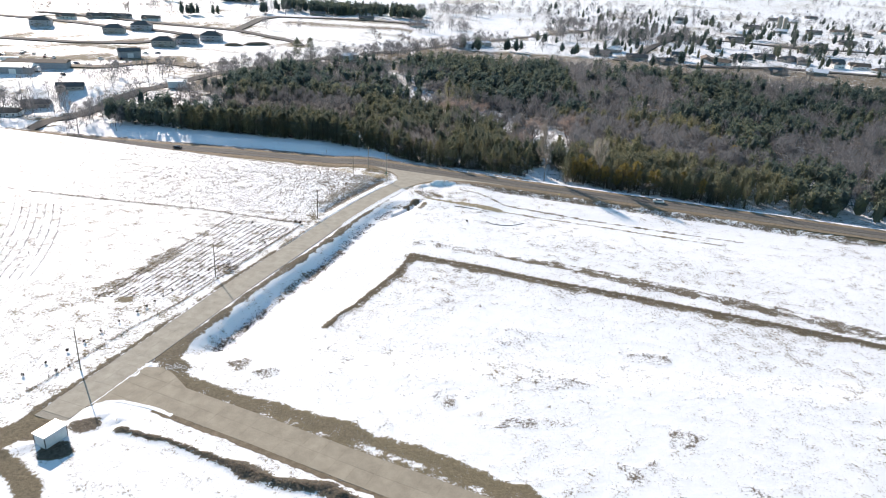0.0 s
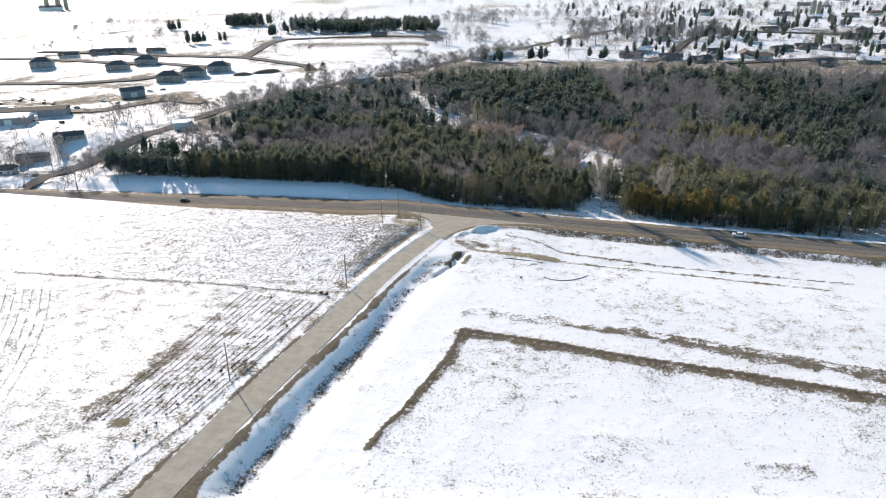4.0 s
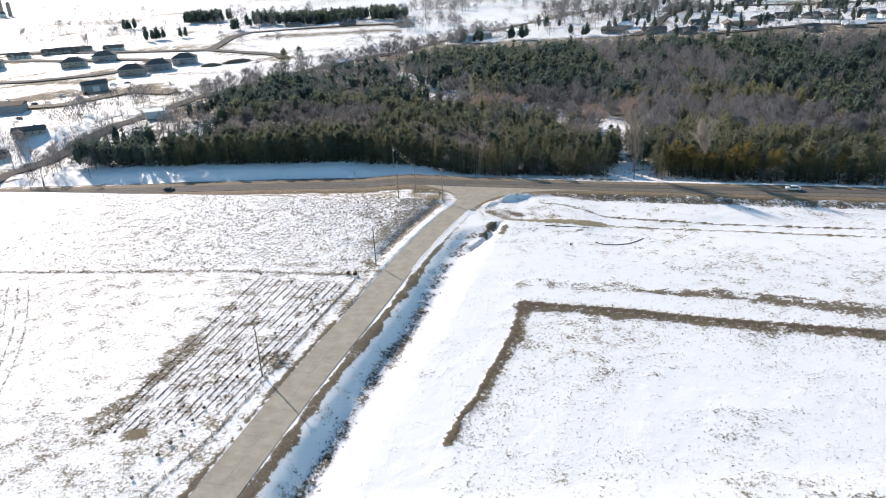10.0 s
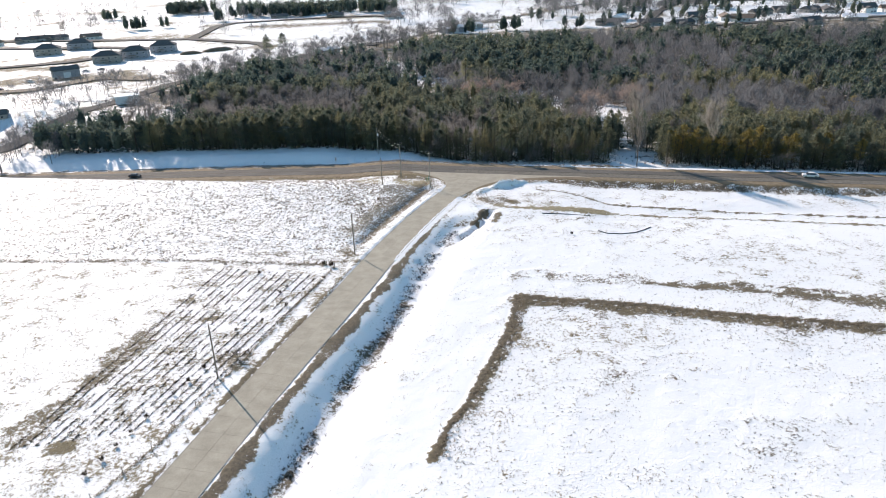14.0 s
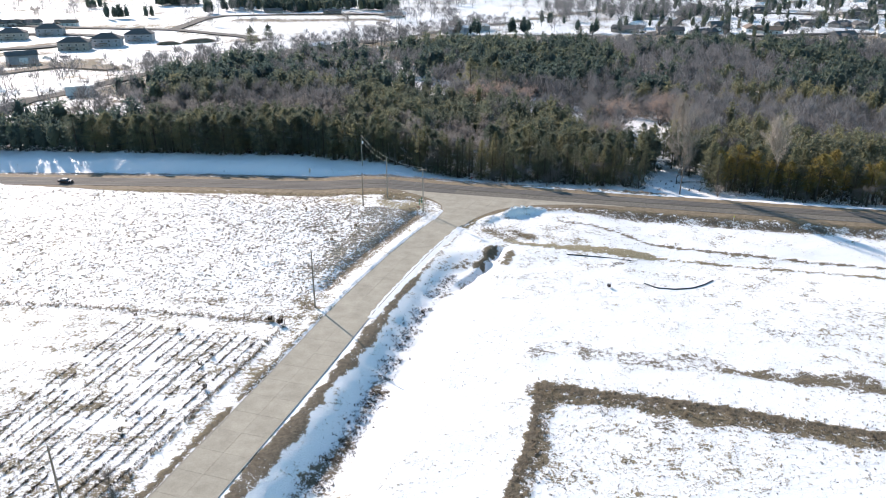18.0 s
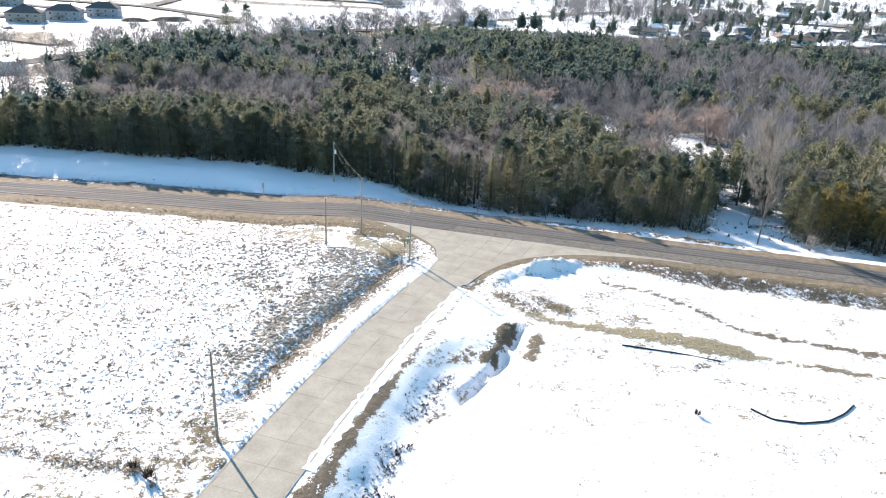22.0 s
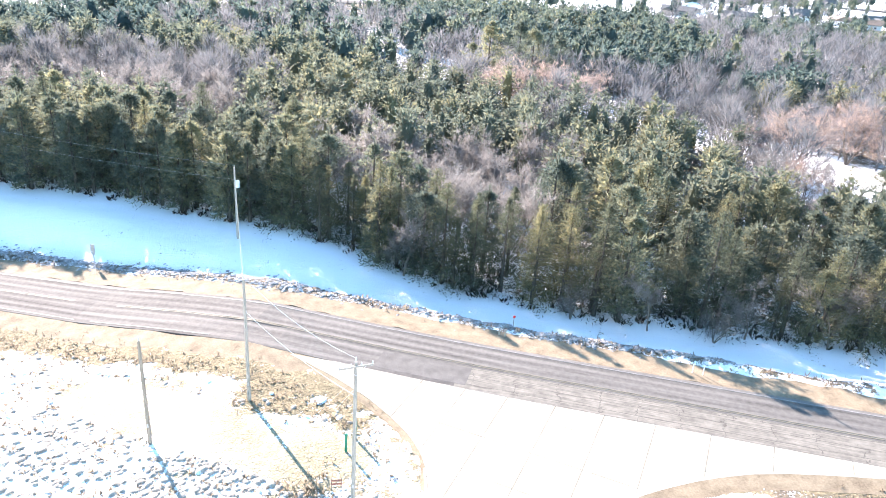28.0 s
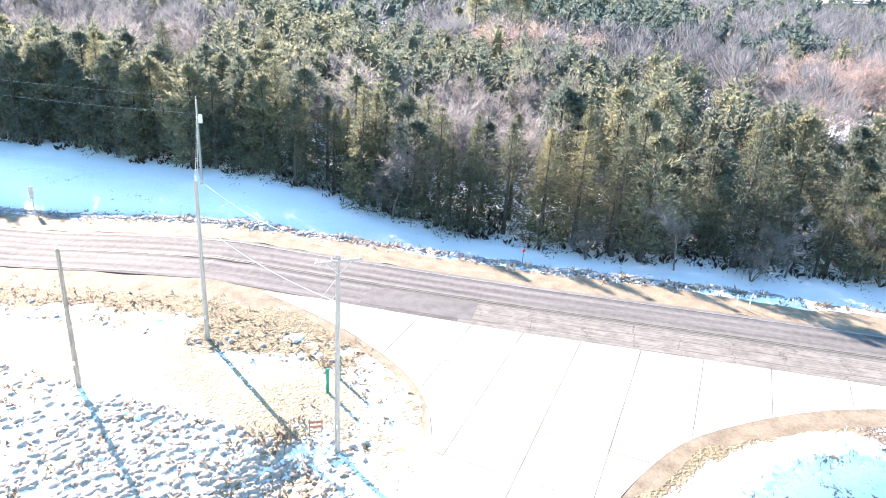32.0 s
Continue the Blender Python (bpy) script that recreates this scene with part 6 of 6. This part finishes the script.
def plough_lumps():
    r = np.random.RandomState(31)
    n = 13000
    x = r.uniform(-170, 8, n)
    off = 9.7 + r.normal(scale=1.25, size=n) * (1 - 0.5 * step(x, -25, 8)) + 0.5 * np.sin(x * 0.21)
    k = r.rand(n) < 0.35 + 0.65 * step(vnoise(x, x * 0, 7, 44), 0.25, 0.6)
    x, off = x[k], off[k]
    clods("dirty_snow_lumps", x, hw(x) + off, 0.07 + 0.33 * r.rand(len(x)) ** 2, DIRTY_SNOW, "grey dirty ploughed snow lumps beside the highway", r)
    # broken snow on the junction's piles and along the street's west edge
    xs, ys = [], []
    for line, m, w in (([(-8.5, 315.2), (-3, 318), (3, 320)], 260, 0.9), ([(-15.5, 311), (-9, 315)], 120, 0.8), ([(-19.3, 308.6), (-17.6, 310.6)], 40, 0.3), ([(-69.5, 154.5), (-66.5, 156.5), (-64, 155)], 130, 0.9), ([(-31, 322), (-28.4, 317), (-28.9, 312)], 160, 0.8)):
        p, q = resample(line, 0.3)
        i = r.randint(0, len(p), m)
        xs.append(p[i, 0] + r.normal(scale=w, size=m))
        ys.append(p[i, 1] + r.normal(scale=w, size=m))
    y = r.uniform(262, 310.5, 260)
    xs.append(np.interp(y, ST_Y, ST_X) + 4.6 + r.normal(scale=0.5, size=260))
    ys.append(y)
    xs.append(r.uniform(-24, 24, 420))
    ys.append(r.uniform(266, 302, 420))
    y = r.uniform(236, 310, 420)
    xs.append(np.interp(y, ST_Y, ST_X) - 5.0 + r.normal(scale=0.28, size=420))
    ys.append(y)
    x, y = np.concatenate(xs), np.concatenate(ys)
    clods("clean_snow_lumps", x, y, r.uniform(0.08, 0.24, len(x)), SNOW_PLAIN, "white broken snow lumps beside the junction", r)
    p, q = resample([(-13.1, 295.2), (-15.1, 290.4), (-16.4, 287)], 0.2)
    i = r.randint(0, len(p), 150)
    clods("bank_clods", p[i, 0] - 0.3 + r.normal(scale=0.75, size=150), p[i, 1] + r.normal(scale=0.6, size=150), r.uniform(0.08, 0.3, 150), MUD, "dark soil clods on the culvert's steep bank", r)
    p, q = resample(BERM, 0.3)
    i = r.randint(0, len(p), 1500)
    wide = 0.3 + 0.55 * step(p[i, 0], -62, -28)
    clods("berm_clods", p[i, 0] + r.normal(size=1500) * wide, p[i, 1] + r.normal(size=1500) * wide, r.uniform(0.08, 0.36, 1500), MUD, "dark broken soil clods heaped along a low berm", r)
    # clods of frozen soil in the weedy ditch by the corner pole
    p, q = resample([(-29.5, 318.5), (-33, 312), (-37.5, 304)], 0.3)
    i = r.randint(0, len(p), 200)
    clods("soil_clods", p[i, 0] + r.normal(scale=0.8, size=200), p[i, 1] + r.normal(scale=0.8, size=200), r.uniform(0.1, 0.35, 200), MUD, "dark frozen soil clods in a weedy ditch", r)


plough_lumps()


def shrub(x, y, h, k):
    r = np.random.RandomState(700 + k)
    n = 70
    a = r.uniform(0, 6.28, n)
    c = np.stack([np.cos(a) * 0.12, np.sin(a) * 0.12, r.uniform(0, 0.5, n) * h], 1)
    d = np.stack([np.cos(a) * 0.6, np.sin(a) * 0.6, r.uniform(0.5, 1.4, n)], 1)
    v, f = sprays(c, d, h * r.uniform(0.35, 0.6, n), h * r.uniform(0.05, 0.12, n), r)
    s = thing("shrub", "small dark dry shrub standing in snow" if k < 25 else "pale brown dry weed clump standing in snow", "shrub", "shrubs along the street", m=pose(x, y, float(height(x, y))))
    part("foliage", raw("foliage", v, f, DARK_WEED if k < 25 else DRY), None, s)


for k, (x, y, h) in enumerate([(-90.2, 176.5, 1.1), (-87.5, 182.5, 1.2), (-86.2, 186, 1.2), (-85.3, 189.6, 1.0), (-84, 193, 1.0), (-82.8, 197.2, 1.1), (-80, 204, .9), (-78.4, 208, 1.2), (-76.6, 212.5, 1.2), (-73.5, 227, 1.0), (-72.4, 231, .9), (-67, 244.7, 1.0), (-65.9, 247.6, .9), (-64.4, 237.8, 1.1), (-56.2, 258.8, 1.8), (-58.3, 260.3, 1.3), (-92.5, 170.5, 1.0), (-94.5, 165, 1.1), (-96.5, 160, 1.2), (-99, 154, 1.0), (-94.5, 150.5, 1.3), (-101.5, 148, 1.1), (-84, 263, .9), (-74, 256.5, 1.1), (8.7, 273.0, 1.1), (-51.0, 300, 1.1), (-46, 309, 1.3), (-60, 322, 1.2)]):
    shrub(x, y, h, k)
place_bare("brush", 1, -71.0, 216.2, 3.6, 20)

# ---- houses of the new estate and of the old village ----
def roof_mesh(w, d, rise, over, hip, thick=0.25):
    """Hip or gable roof with eaves, its underside at z 0."""
    x, y = w / 2 + over, d / 2 + over
    rx = x - (y if hip else 0.0)
    rx = max(rx, 0.4)
    v = [(-x, -y, 0), (x, -y, 0), (x, y, 0), (-x, y, 0), (-x, -y, thick), (x, -y, thick), (x, y, thick), (-x, y, thick), (-rx, 0, rise + thick), (rx, 0, rise + thick)]
    f = [(3, 2, 1, 0), (0, 1, 5, 4), (1, 2, 6, 5), (2, 3, 7, 6), (3, 0, 4, 7), (4, 5, 9, 8), (6, 7, 8, 9), (5, 6, 9), (7, 4, 8)]
    return raw("roof", v, f)


def window_on(parent, x, y, z, w, h, rz):
    f = part("window", boxed(w, 0.10, h, pose(x, y, z, 0, 0, rz)), TRIM, parent)
    part("pane", boxed(w - 0.18, 0.04, h - 0.18, pose(x, y, z + 0.09, 0, 0, rz) @ pose(0, -0.05, 0)), GLASS, f)


HOUSE_BASE = {}
HOUSE_KINDS = {
    "estate": (19, 12, 5.8, 3.4, True, ROOF_DARK, SIDING_GREY, "two-storey grey house with a dark hipped roof in snow"),
    "estate_tan": (19, 12, 5.8, 3.2, True, ROOF_DARK, SIDING_TAN, "two-storey tan house with a dark hipped roof in snow"),
    "ranch": (19, 9, 2.9, 2.4, False, ROOF_DARK, SIDING_TAN, "low tan house with a dark gabled roof among trees"),
    "ranch_brown": (18, 9.5, 2.9, 2.6, False, ROOF_BROWN, SIDING_WHITE, "low white house with a brown gabled roof in snow"),
    "cape": (12, 9, 4.8, 3.4, False, ROOF_DARK, SIDING_WHITE, "white two-storey house with a dark gabled roof"),
    "snowy": (17, 9.5, 2.9, 2.4, False, SNOW_PLAIN, SIDING_TAN, "low house with snow lying on its gabled roof"),
}


def house(style, x, y, rz, s=1.0):
    m = pose(x, y, float(height(x, y)) - 0.3, 0, 0, rz) @ Matrix.Scale(s, 4)
    if style in HOUSE_BASE:
        return copy_thing(HOUSE_BASE[style], pose(x, y, float(height(x, y)) - 0.3, 0, 0, rz) @ Matrix.Scale(s / HOUSE_BASE[style].scale[0], 4))
    w, d, h, rise, hip, roof, wall, label = HOUSE_KINDS[style]
    t = thing("house", label, "house", "houses beyond the wood", m=m)
    HOUSE_BASE[style] = t
    part("wall", boxed(w, d, h), wall, t)
    r = part("roof", roof_mesh(w, d, rise, 0.5, hip), roof, t, m=pose(0, 0, h))
    part("chimney", boxed(0.8, 0.8, 1.6, pose(w * 0.2, 0.8, rise - 0.6)), SIDING_TAN, r)
    floors = 2 if h > 4 else 1
    for fl in range(floors):
        z = 0.9 + fl * 2.8
        for k in range(4):
            window_on(t, -w / 2 + w * (k + 0.6) / 4.2, -d / 2, z, 1.5, 1.2, 0)
        for k in (-1, 1):
            window_on(t, -w / 2, k * d * 0.22, z, 1.2, 1.2, -90)
            window_on(t, w / 2, k * d * 0.22, z, 1.2, 1.2, 90)
        for k in (-0.3, 0.05):
            window_on(t, k * w, d / 2, z, 1.4, 1.2, 180)
    part("door", boxed(1.0, 0.1, 2.1, pose(0.02 * w, d / 2, 0.1)), TRIM, t, "white entrance door")
    part("garage_door", boxed(4.8, 0.1, 2.2, pose(0.3 * w, d / 2, 0.05)), TRIM, t, "white garage door")
    if style.startswith("estate"):
        part("deck", boxed(5, 2.6, 0.25, pose(-1.5, -d / 2 - 1.3, 2.7)), POLE_WOOD, t, "wooden back deck")
        for k in (-3.8, 0.8):
            part("deck_post", boxed(0.15, 0.15, 2.7, pose(k, -d / 2 - 2.4, 0)), POLE_WOOD, t)
    else:
        g = part("porch_roof", roof_mesh(6, 4.5, 1.5, 0.3, False), roof, t, m=pose(-0.28 * w, -d / 2 - 1.2, h - 0.15, 0, 0, 90))
        part("porch_wall", boxed(5.4, 2.6, h - 0.1, pose(-0.28 * w, -d / 2 - 1.2, 0)), wall, t)
    return t


for k, (x, y, rz) in enumerate([(-260, 652, 12), (-246, 672, 10), (-232, 697, 8), (-329, 708, 15), (-315, 738, 12), (-407, 722, 18)]):
    house("estate" if k % 3 else "estate_tan", x, y, rz)
for k, (x, y, rz) in enumerate([(-418, 792, 10), (-394, 810, 8), (-384, 816, 8), (-371, 820, 8), (-338, 818, 5), (-118, 955, 4), (-52, 926, 3), (-186, 985, 5)]):
    house("ranch" if k % 2 else "ranch_brown", x, y, rz)
VILLAGE = [(150, 778, -5), (170, 812, 40), (184, 762, -8), (208, 748, -12), (228, 772, 10), (260, 778, -5), (270, 764, -10), (310, 815, 0), (340, 830, -5), (311, 724, -14), (356, 734, -12), (374, 810, -8), (361, 818, 60), (404, 795, -10), (430, 798, -12), (442, 774, -10), (530, 1134, 0), (604, 1130, -10), (549, 1330, 10), (569, 1308, -5), (652, 1420, 0), (448, 1160, -8), (340, 1180, 5), (668, 1200, -6), (575, 1156, 12), (357, 975, -4), (262, 948, 30), (212, 908, 25), (474, 1120, -8), (500, 860, -12), (545, 890, 10), (560, 800, -15), (620, 850, -10), (300, 880, 15), (420, 900, 0), (460, 960, -20), (520, 1010, 5), (390, 1040, 20), (240, 1010, 15), (600, 1000, -10), (690, 960, -5), (480, 740, -14), (530, 725, -16)]
STYLES = ("ranch", "ranch", "ranch_brown", "cape", "ranch", "snowy")
for k, (x, y, rz) in enumerate(VILLAGE):
    house(STYLES[(k * 5 + k // 3) % 6], x, y, rz + (-28, 14, 0, 35, -12, 80)[k % 6], 1.12)
for k, (x, y, rz) in enumerate([(-252, 470, 20), (-263, 447, 15), (-272, 429, 10)]):
    house(("ranch", "ranch", "ranch_brown")[k], x, y, rz, 0.85)


def barn(x, y, w, d, h, rise, rz, roof, wall, label):
    t = thing("barn", label, "barn", m=pose(x, y, float(height(x, y)) - 0.3, 0, 0, rz))
    part("wall", boxed(w, d, h), wall, t)
    part("roof", roof_mesh(w, d, rise, 0.4, False), roof, t, m=pose(0, 0, h))
    part("sliding_door", boxed(4.5, 0.12, min(3.6, h - 0.3), pose(0, -d / 2, 0.1)), TRIM, t)


barn(-187, 486, 12, 9, 4.2, 0.5, 20, SHEET_METAL, SIDING_WHITE, "small barn with a gleaming white metal roof")
barn(-300, 521, 40, 12, 4.8, 1.6, 12, ROOF_BROWN, SIDING_GREY, "long grey workshop with a brown roof in a yard")
barn(-305, 500, 24, 12, 4.8, 2.0, 12, SHEET_METAL, SIDING_GREY, "grey workshop with a pale metal roof in a yard")
barn(-262, 585, 16, 9, 5.0, 2.2, 35, ROOF_DARK, SIDING_GREY, "dark-roofed grey barn beside a muddy yard")
barn(-745, 1360, 36, 14, 5.5, 3.0, 10, ROOF_DARK, SIDING_WHITE, "far farm barn with a dark roof")
barn(5, 770, 22, 12, 4.5, 1.6, 40, SNOW_PLAIN, SIDING_GREY, "long low building with a snowy roof beside the road")
barn(24, 790, 20, 10, 4.2, 1.4, 40, SHEET_METAL, SIDING_TAN, "long low building with a pale metal roof beside the road")
barn(-95, 640, 16, 9, 4.2, 1.5, 45, SNOW_PLAIN, SIDING_TAN, "low building with a snowy roof behind two spruces")


def silo(x, y, r, h):
    t = thing("silo", "tall grey farm silo far across the snow", "silo", "farm silos", m=pose(x, y, float(height(x, y))))
    part("shaft", rod(bmesh.new(), (0, 0, 0), (0, 0, h), r, r, 16), KERB, t)
    part("dome", rod(bmesh.new(), (0, 0, h), (0, 0, h + r * 0.7), r, r * 0.25, 16), STEEL, t)


for x, y, r, h in ((-765, 1385, 4, 26), (-748, 1392, 4.5, 32), (-730, 1385, 3.5, 22), (474, 1128, 3.5, 22), (484, 1132, 3.0, 20)):
    silo(x, y, r, h)

# ---- trees between the houses and on the far snow ----
def scatter(pts, r, per, spread):
    x = np.concatenate([[a] * per for a, b in pts]) + r.normal(scale=spread, size=per * len(pts))
    y = np.concatenate([[b] * per for a, b in pts]) + r.normal(scale=spread, size=per * len(pts))
    return x.astype(float), y.astype(float)


def far_groves():
    r = np.random.RandomState(77)
    dots = [(252, 810), (268, 917), (301, 921), (316, 903), (389, 982), (368, 857), (420, 869), (436, 876), (376, 1155), (265, 1016), (225, 939), (178, 961), (177, 821), (504, 912), (396, 991), (499, 957), (456, 1018), (281, 938), (292, 928), (8, 755), (60, 756), (121, 775), (103, 855), (560, 930), (600, 960), (630, 900)]
    x, y = scatter(dots, r, 5, 7)
    more = np.stack([r.uniform(120, 780, 260), r.uniform(690, 1300, 260)], 1)
    x, y = np.r_[x, more[:, 0]], np.r_[y, more[:, 1]]
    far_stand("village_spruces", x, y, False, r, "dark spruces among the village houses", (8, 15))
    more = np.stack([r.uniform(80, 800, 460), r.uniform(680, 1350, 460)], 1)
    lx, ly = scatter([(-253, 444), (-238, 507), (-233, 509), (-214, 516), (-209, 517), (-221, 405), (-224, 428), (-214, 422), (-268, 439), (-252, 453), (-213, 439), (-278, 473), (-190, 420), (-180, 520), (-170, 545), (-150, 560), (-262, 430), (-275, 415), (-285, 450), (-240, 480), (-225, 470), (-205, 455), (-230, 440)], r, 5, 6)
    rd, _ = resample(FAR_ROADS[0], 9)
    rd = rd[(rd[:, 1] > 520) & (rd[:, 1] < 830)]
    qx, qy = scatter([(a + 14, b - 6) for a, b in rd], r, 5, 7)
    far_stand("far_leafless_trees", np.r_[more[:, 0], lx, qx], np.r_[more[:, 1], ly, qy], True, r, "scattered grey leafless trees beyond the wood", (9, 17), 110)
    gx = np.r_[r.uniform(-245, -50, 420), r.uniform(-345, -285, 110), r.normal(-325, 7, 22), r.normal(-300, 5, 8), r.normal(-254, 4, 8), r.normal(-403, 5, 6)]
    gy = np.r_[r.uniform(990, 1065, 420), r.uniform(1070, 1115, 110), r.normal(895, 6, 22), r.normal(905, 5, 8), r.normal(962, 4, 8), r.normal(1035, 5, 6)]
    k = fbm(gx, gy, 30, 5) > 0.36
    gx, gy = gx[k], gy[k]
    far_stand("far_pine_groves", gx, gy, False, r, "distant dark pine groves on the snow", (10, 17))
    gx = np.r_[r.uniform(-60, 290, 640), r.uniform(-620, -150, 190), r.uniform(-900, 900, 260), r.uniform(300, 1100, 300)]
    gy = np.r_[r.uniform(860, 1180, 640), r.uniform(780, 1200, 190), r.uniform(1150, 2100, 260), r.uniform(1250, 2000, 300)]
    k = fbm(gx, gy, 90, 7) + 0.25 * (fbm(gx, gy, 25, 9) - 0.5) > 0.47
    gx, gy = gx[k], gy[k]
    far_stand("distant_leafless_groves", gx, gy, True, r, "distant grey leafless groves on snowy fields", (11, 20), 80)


far_groves()
for k, (x, y, h) in enumerate([(-137, 630, 19), (-125, 628, 21)]):
    place_conifer("pine", k, x, y, h, 40 * k)
for k, (x, y, h) in enumerate([(-83, 757, 17), (-175, 822, 9), (-52, 778, 12), (-60, 782, 11), (-377, 850, 16), (-462, 837, 14), (-536, 1030, 17)]):
    place_bare("maple", k % 4, x, y, h, 33 * k, 1.3)


# ---- dirt banks beside the estate's roads ----
def dirt_bank(x, y, l, w, h, rz, k):
    r = np.random.RandomState(900 + k)
    n = 10
    v = []
    for q, z in ((1.0, -0.4), (0.72, 0.5), (0.4, 0.85)):
        for a in np.arange(n) * 2 * np.pi / n:
            s = q * r.uniform(0.8, 1.2)
            v.append((math.cos(a) * l / 2 * s, math.sin(a) * w / 2 * s, z * h * r.uniform(0.85, 1.15)))
    v.append((0, 0, h))
    f = [(n * i + j, n * i + (j + 1) % n, n * i + n + (j + 1) % n, n * i + n + j) for i in (0, 1) for j in range(n)] + [(2 * n + j, 2 * n + (j + 1) % n, 3 * n) for j in range(n)]
    ob = tagged(new("dirt_bank", raw("dirt_bank", v, f, MUD, True)), "brown dirt bank on snow beside the estate road", "dirt bank")
    ob.matrix_basis = pose(x, y, float(height(x, y)), 0, 0, rz)


for k, (x, y, l, w, h, rz) in enumerate([(-188, 690, 30, 12, 2.8, 30), (-206, 676, 20, 9, 2.4, 20)]):
    dirt_bank(x, y, l, w, h, rz, k)


# ---- vehicles ----
def car_body(w, l, h):
    bm = bmesh.new()
    box(bm, w, l, h * 0.5, pose(0, 0, h * 0.16), 0.09)
    return bm


def cabin_mesh(w, l0, l1, z0, z1, y0):
    a, b = w / 2, w / 2 - 0.18
    v = [(-a, y0 - l0 / 2, z0), (a, y0 - l0 / 2, z0), (a, y0 + l0 / 2, z0), (-a, y0 + l0 / 2, z0), (-b, y0 - l1 / 2, z1), (b, y0 - l1 / 2, z1), (b, y0 + l1 / 2, z1), (-b, y0 + l1 / 2, z1)]
    return raw("cabin", v, [(0, 1, 5, 4), (1, 2, 6, 5), (2, 3, 7, 6), (3, 0, 4, 7), (4, 5, 6, 7)])


def vehicle(name, label, x, y, z, rz, paint, l=4.7, w=1.85, h=1.55, pickup=False):
    t = thing(name, label, "car" if name != "pickup_truck" else "truck", "vehicles", m=pose(x, y, z, 0, 0, rz))
    part("body", car_body(w, l, h), paint, t)
    y0, l0, l1 = (0.35, 2.2, 1.5) if pickup else (-0.2, l * 0.62, l * 0.4)
    part("greenhouse", cabin_mesh(w - 0.1, l0, l1, h * 0.64, h * 0.95, y0), GLASS, t, "dark glazed cabin sides")
    part("roof", boxed(w - 0.36, l1 + 0.08, 0.06, pose(0, y0, h * 0.945), 0.02), paint, t)
    if pickup:
        part("bed_rim", boxed(w - 0.1, 1.9, 0.06, pose(0, -l / 2 + 1.1, h * 0.66)), STEEL_DARK, t, "dark open cargo bed")
    for sx in (-1, 1):
        for sy in (-0.31, 0.31):
            bm = bmesh.new()
            bmesh.ops.create_cone(bm, cap_ends=True, segments=14, radius1=0.34, radius2=0.34, depth=0.24, matrix=pose(sx * (w / 2 - 0.12), sy * l, 0.34, 0, 90, 0))
            wheel = part("wheel", bm, RUBBER, t)
            bm = bmesh.new()
            bmesh.ops.create_cone(bm, cap_ends=True, segments=12, radius1=0.19, radius2=0.17, depth=0.03, matrix=pose(sx * (w / 2 + 0.012), sy * l, 0.34, 0, 90, 0))
            part("rim", bm, STEEL, wheel)
        part("headlight", boxed(0.34, 0.06, 0.16, pose(sx * (w / 2 - 0.28), l / 2 - 0.02, h * 0.46)), WHITE_PAINT, t)
        part("tail_light", boxed(0.22, 0.06, 0.22, pose(sx * (w / 2 - 0.2), -l / 2 + 0.02, h * 0.48)), RED, t)
    part("bumper", boxed(w - 0.1, 0.14, 0.22, pose(0, l / 2 - 0.02, h * 0.2), 0.03), STEEL_DARK, t)
    part("bumper", boxed(w - 0.1, 0.14, 0.22, pose(0, -l / 2 + 0.02, h * 0.2), 0.03), STEEL_DARK, t)


def on_road(x, o):
    return x, float(hw(x)) + o, 0.11 + float(drop(x, hw(x))), math.degrees(math.atan2(float(hw(x + 2) - hw(x - 2)), 4))


x, y, z, a = on_road(-146.5, -1.9)
vehicle("car", "dark grey sedan driving on the highway", x, y, z, a - 90, CAR_DARK, h=1.45)
x, y, z, a = on_road(95.5, 1.9)
vehicle("car", "white car driving on the highway", x, y, z, a + 90, CAR_WHITE, 4.9, 1.9, 1.7)
YARD = [(-333, 574, 20), (-322, 570, 30), (-341, 571, 10), (-277, 568, 60), (-264, 573, 40), (-249, 610, 100), (-335, 545, 10), (-295, 540, 80), (-285, 545, 70), (-310, 560, 15), (-318, 562, 25), (-350, 560, 100), (-345, 580, 70), (-272, 500, 60), (-262, 560, 10), (-255, 600, 75)]
for k, (x, y, rz) in enumerate(YARD):
    vehicle("pickup_truck" if k % 3 == 0 else "car", ("white pickup truck parked in a muddy yard", "dark car parked in a muddy yard", "blue-grey car parked in a muddy yard")[k % 3], x, y, float(height(x, y)) + 0.02, rz, (CAR_WHITE, CAR_DARK, CAR_BLUE)[k % 3], 5.6 if k % 3 == 0 else 4.7, 1.95, 1.85 if k % 3 == 0 else 1.55, k % 3 == 0)


def trailer(x, y, rz, l):
    t = thing("trailer", "long white box trailer parked in a yard", "trailer", "parked trailers", m=pose(x, y, float(height(x, y)), 0, 0, rz))
    part("box", boxed(2.5, l, 2.7, pose(0, 0, 1.1), 0.04), CAR_WHITE, t)
    part("chassis", boxed(1.2, l - 0.6, 0.3, pose(0, 0, 0.8)), STEEL_DARK, t)
    for sx in (-1, 1):
        for k in (0.28, 0.4):
            bm = bmesh.new()
            bmesh.ops.create_cone(bm, cap_ends=True, segments=12, radius1=0.5, radius2=0.5, depth=0.3, matrix=pose(sx * 1.0, -k * l, 0.5, 0, 90, 0))
            part("wheel", bm, RUBBER, t)


for x, y, rz, l in ((-318, 530, 100, 13), (-330, 536, 100, 12), (-296, 506, 75, 11), (-322, 510, 90, 12), (-345, 515, 100, 13)):
    trailer(x, y, rz, l)
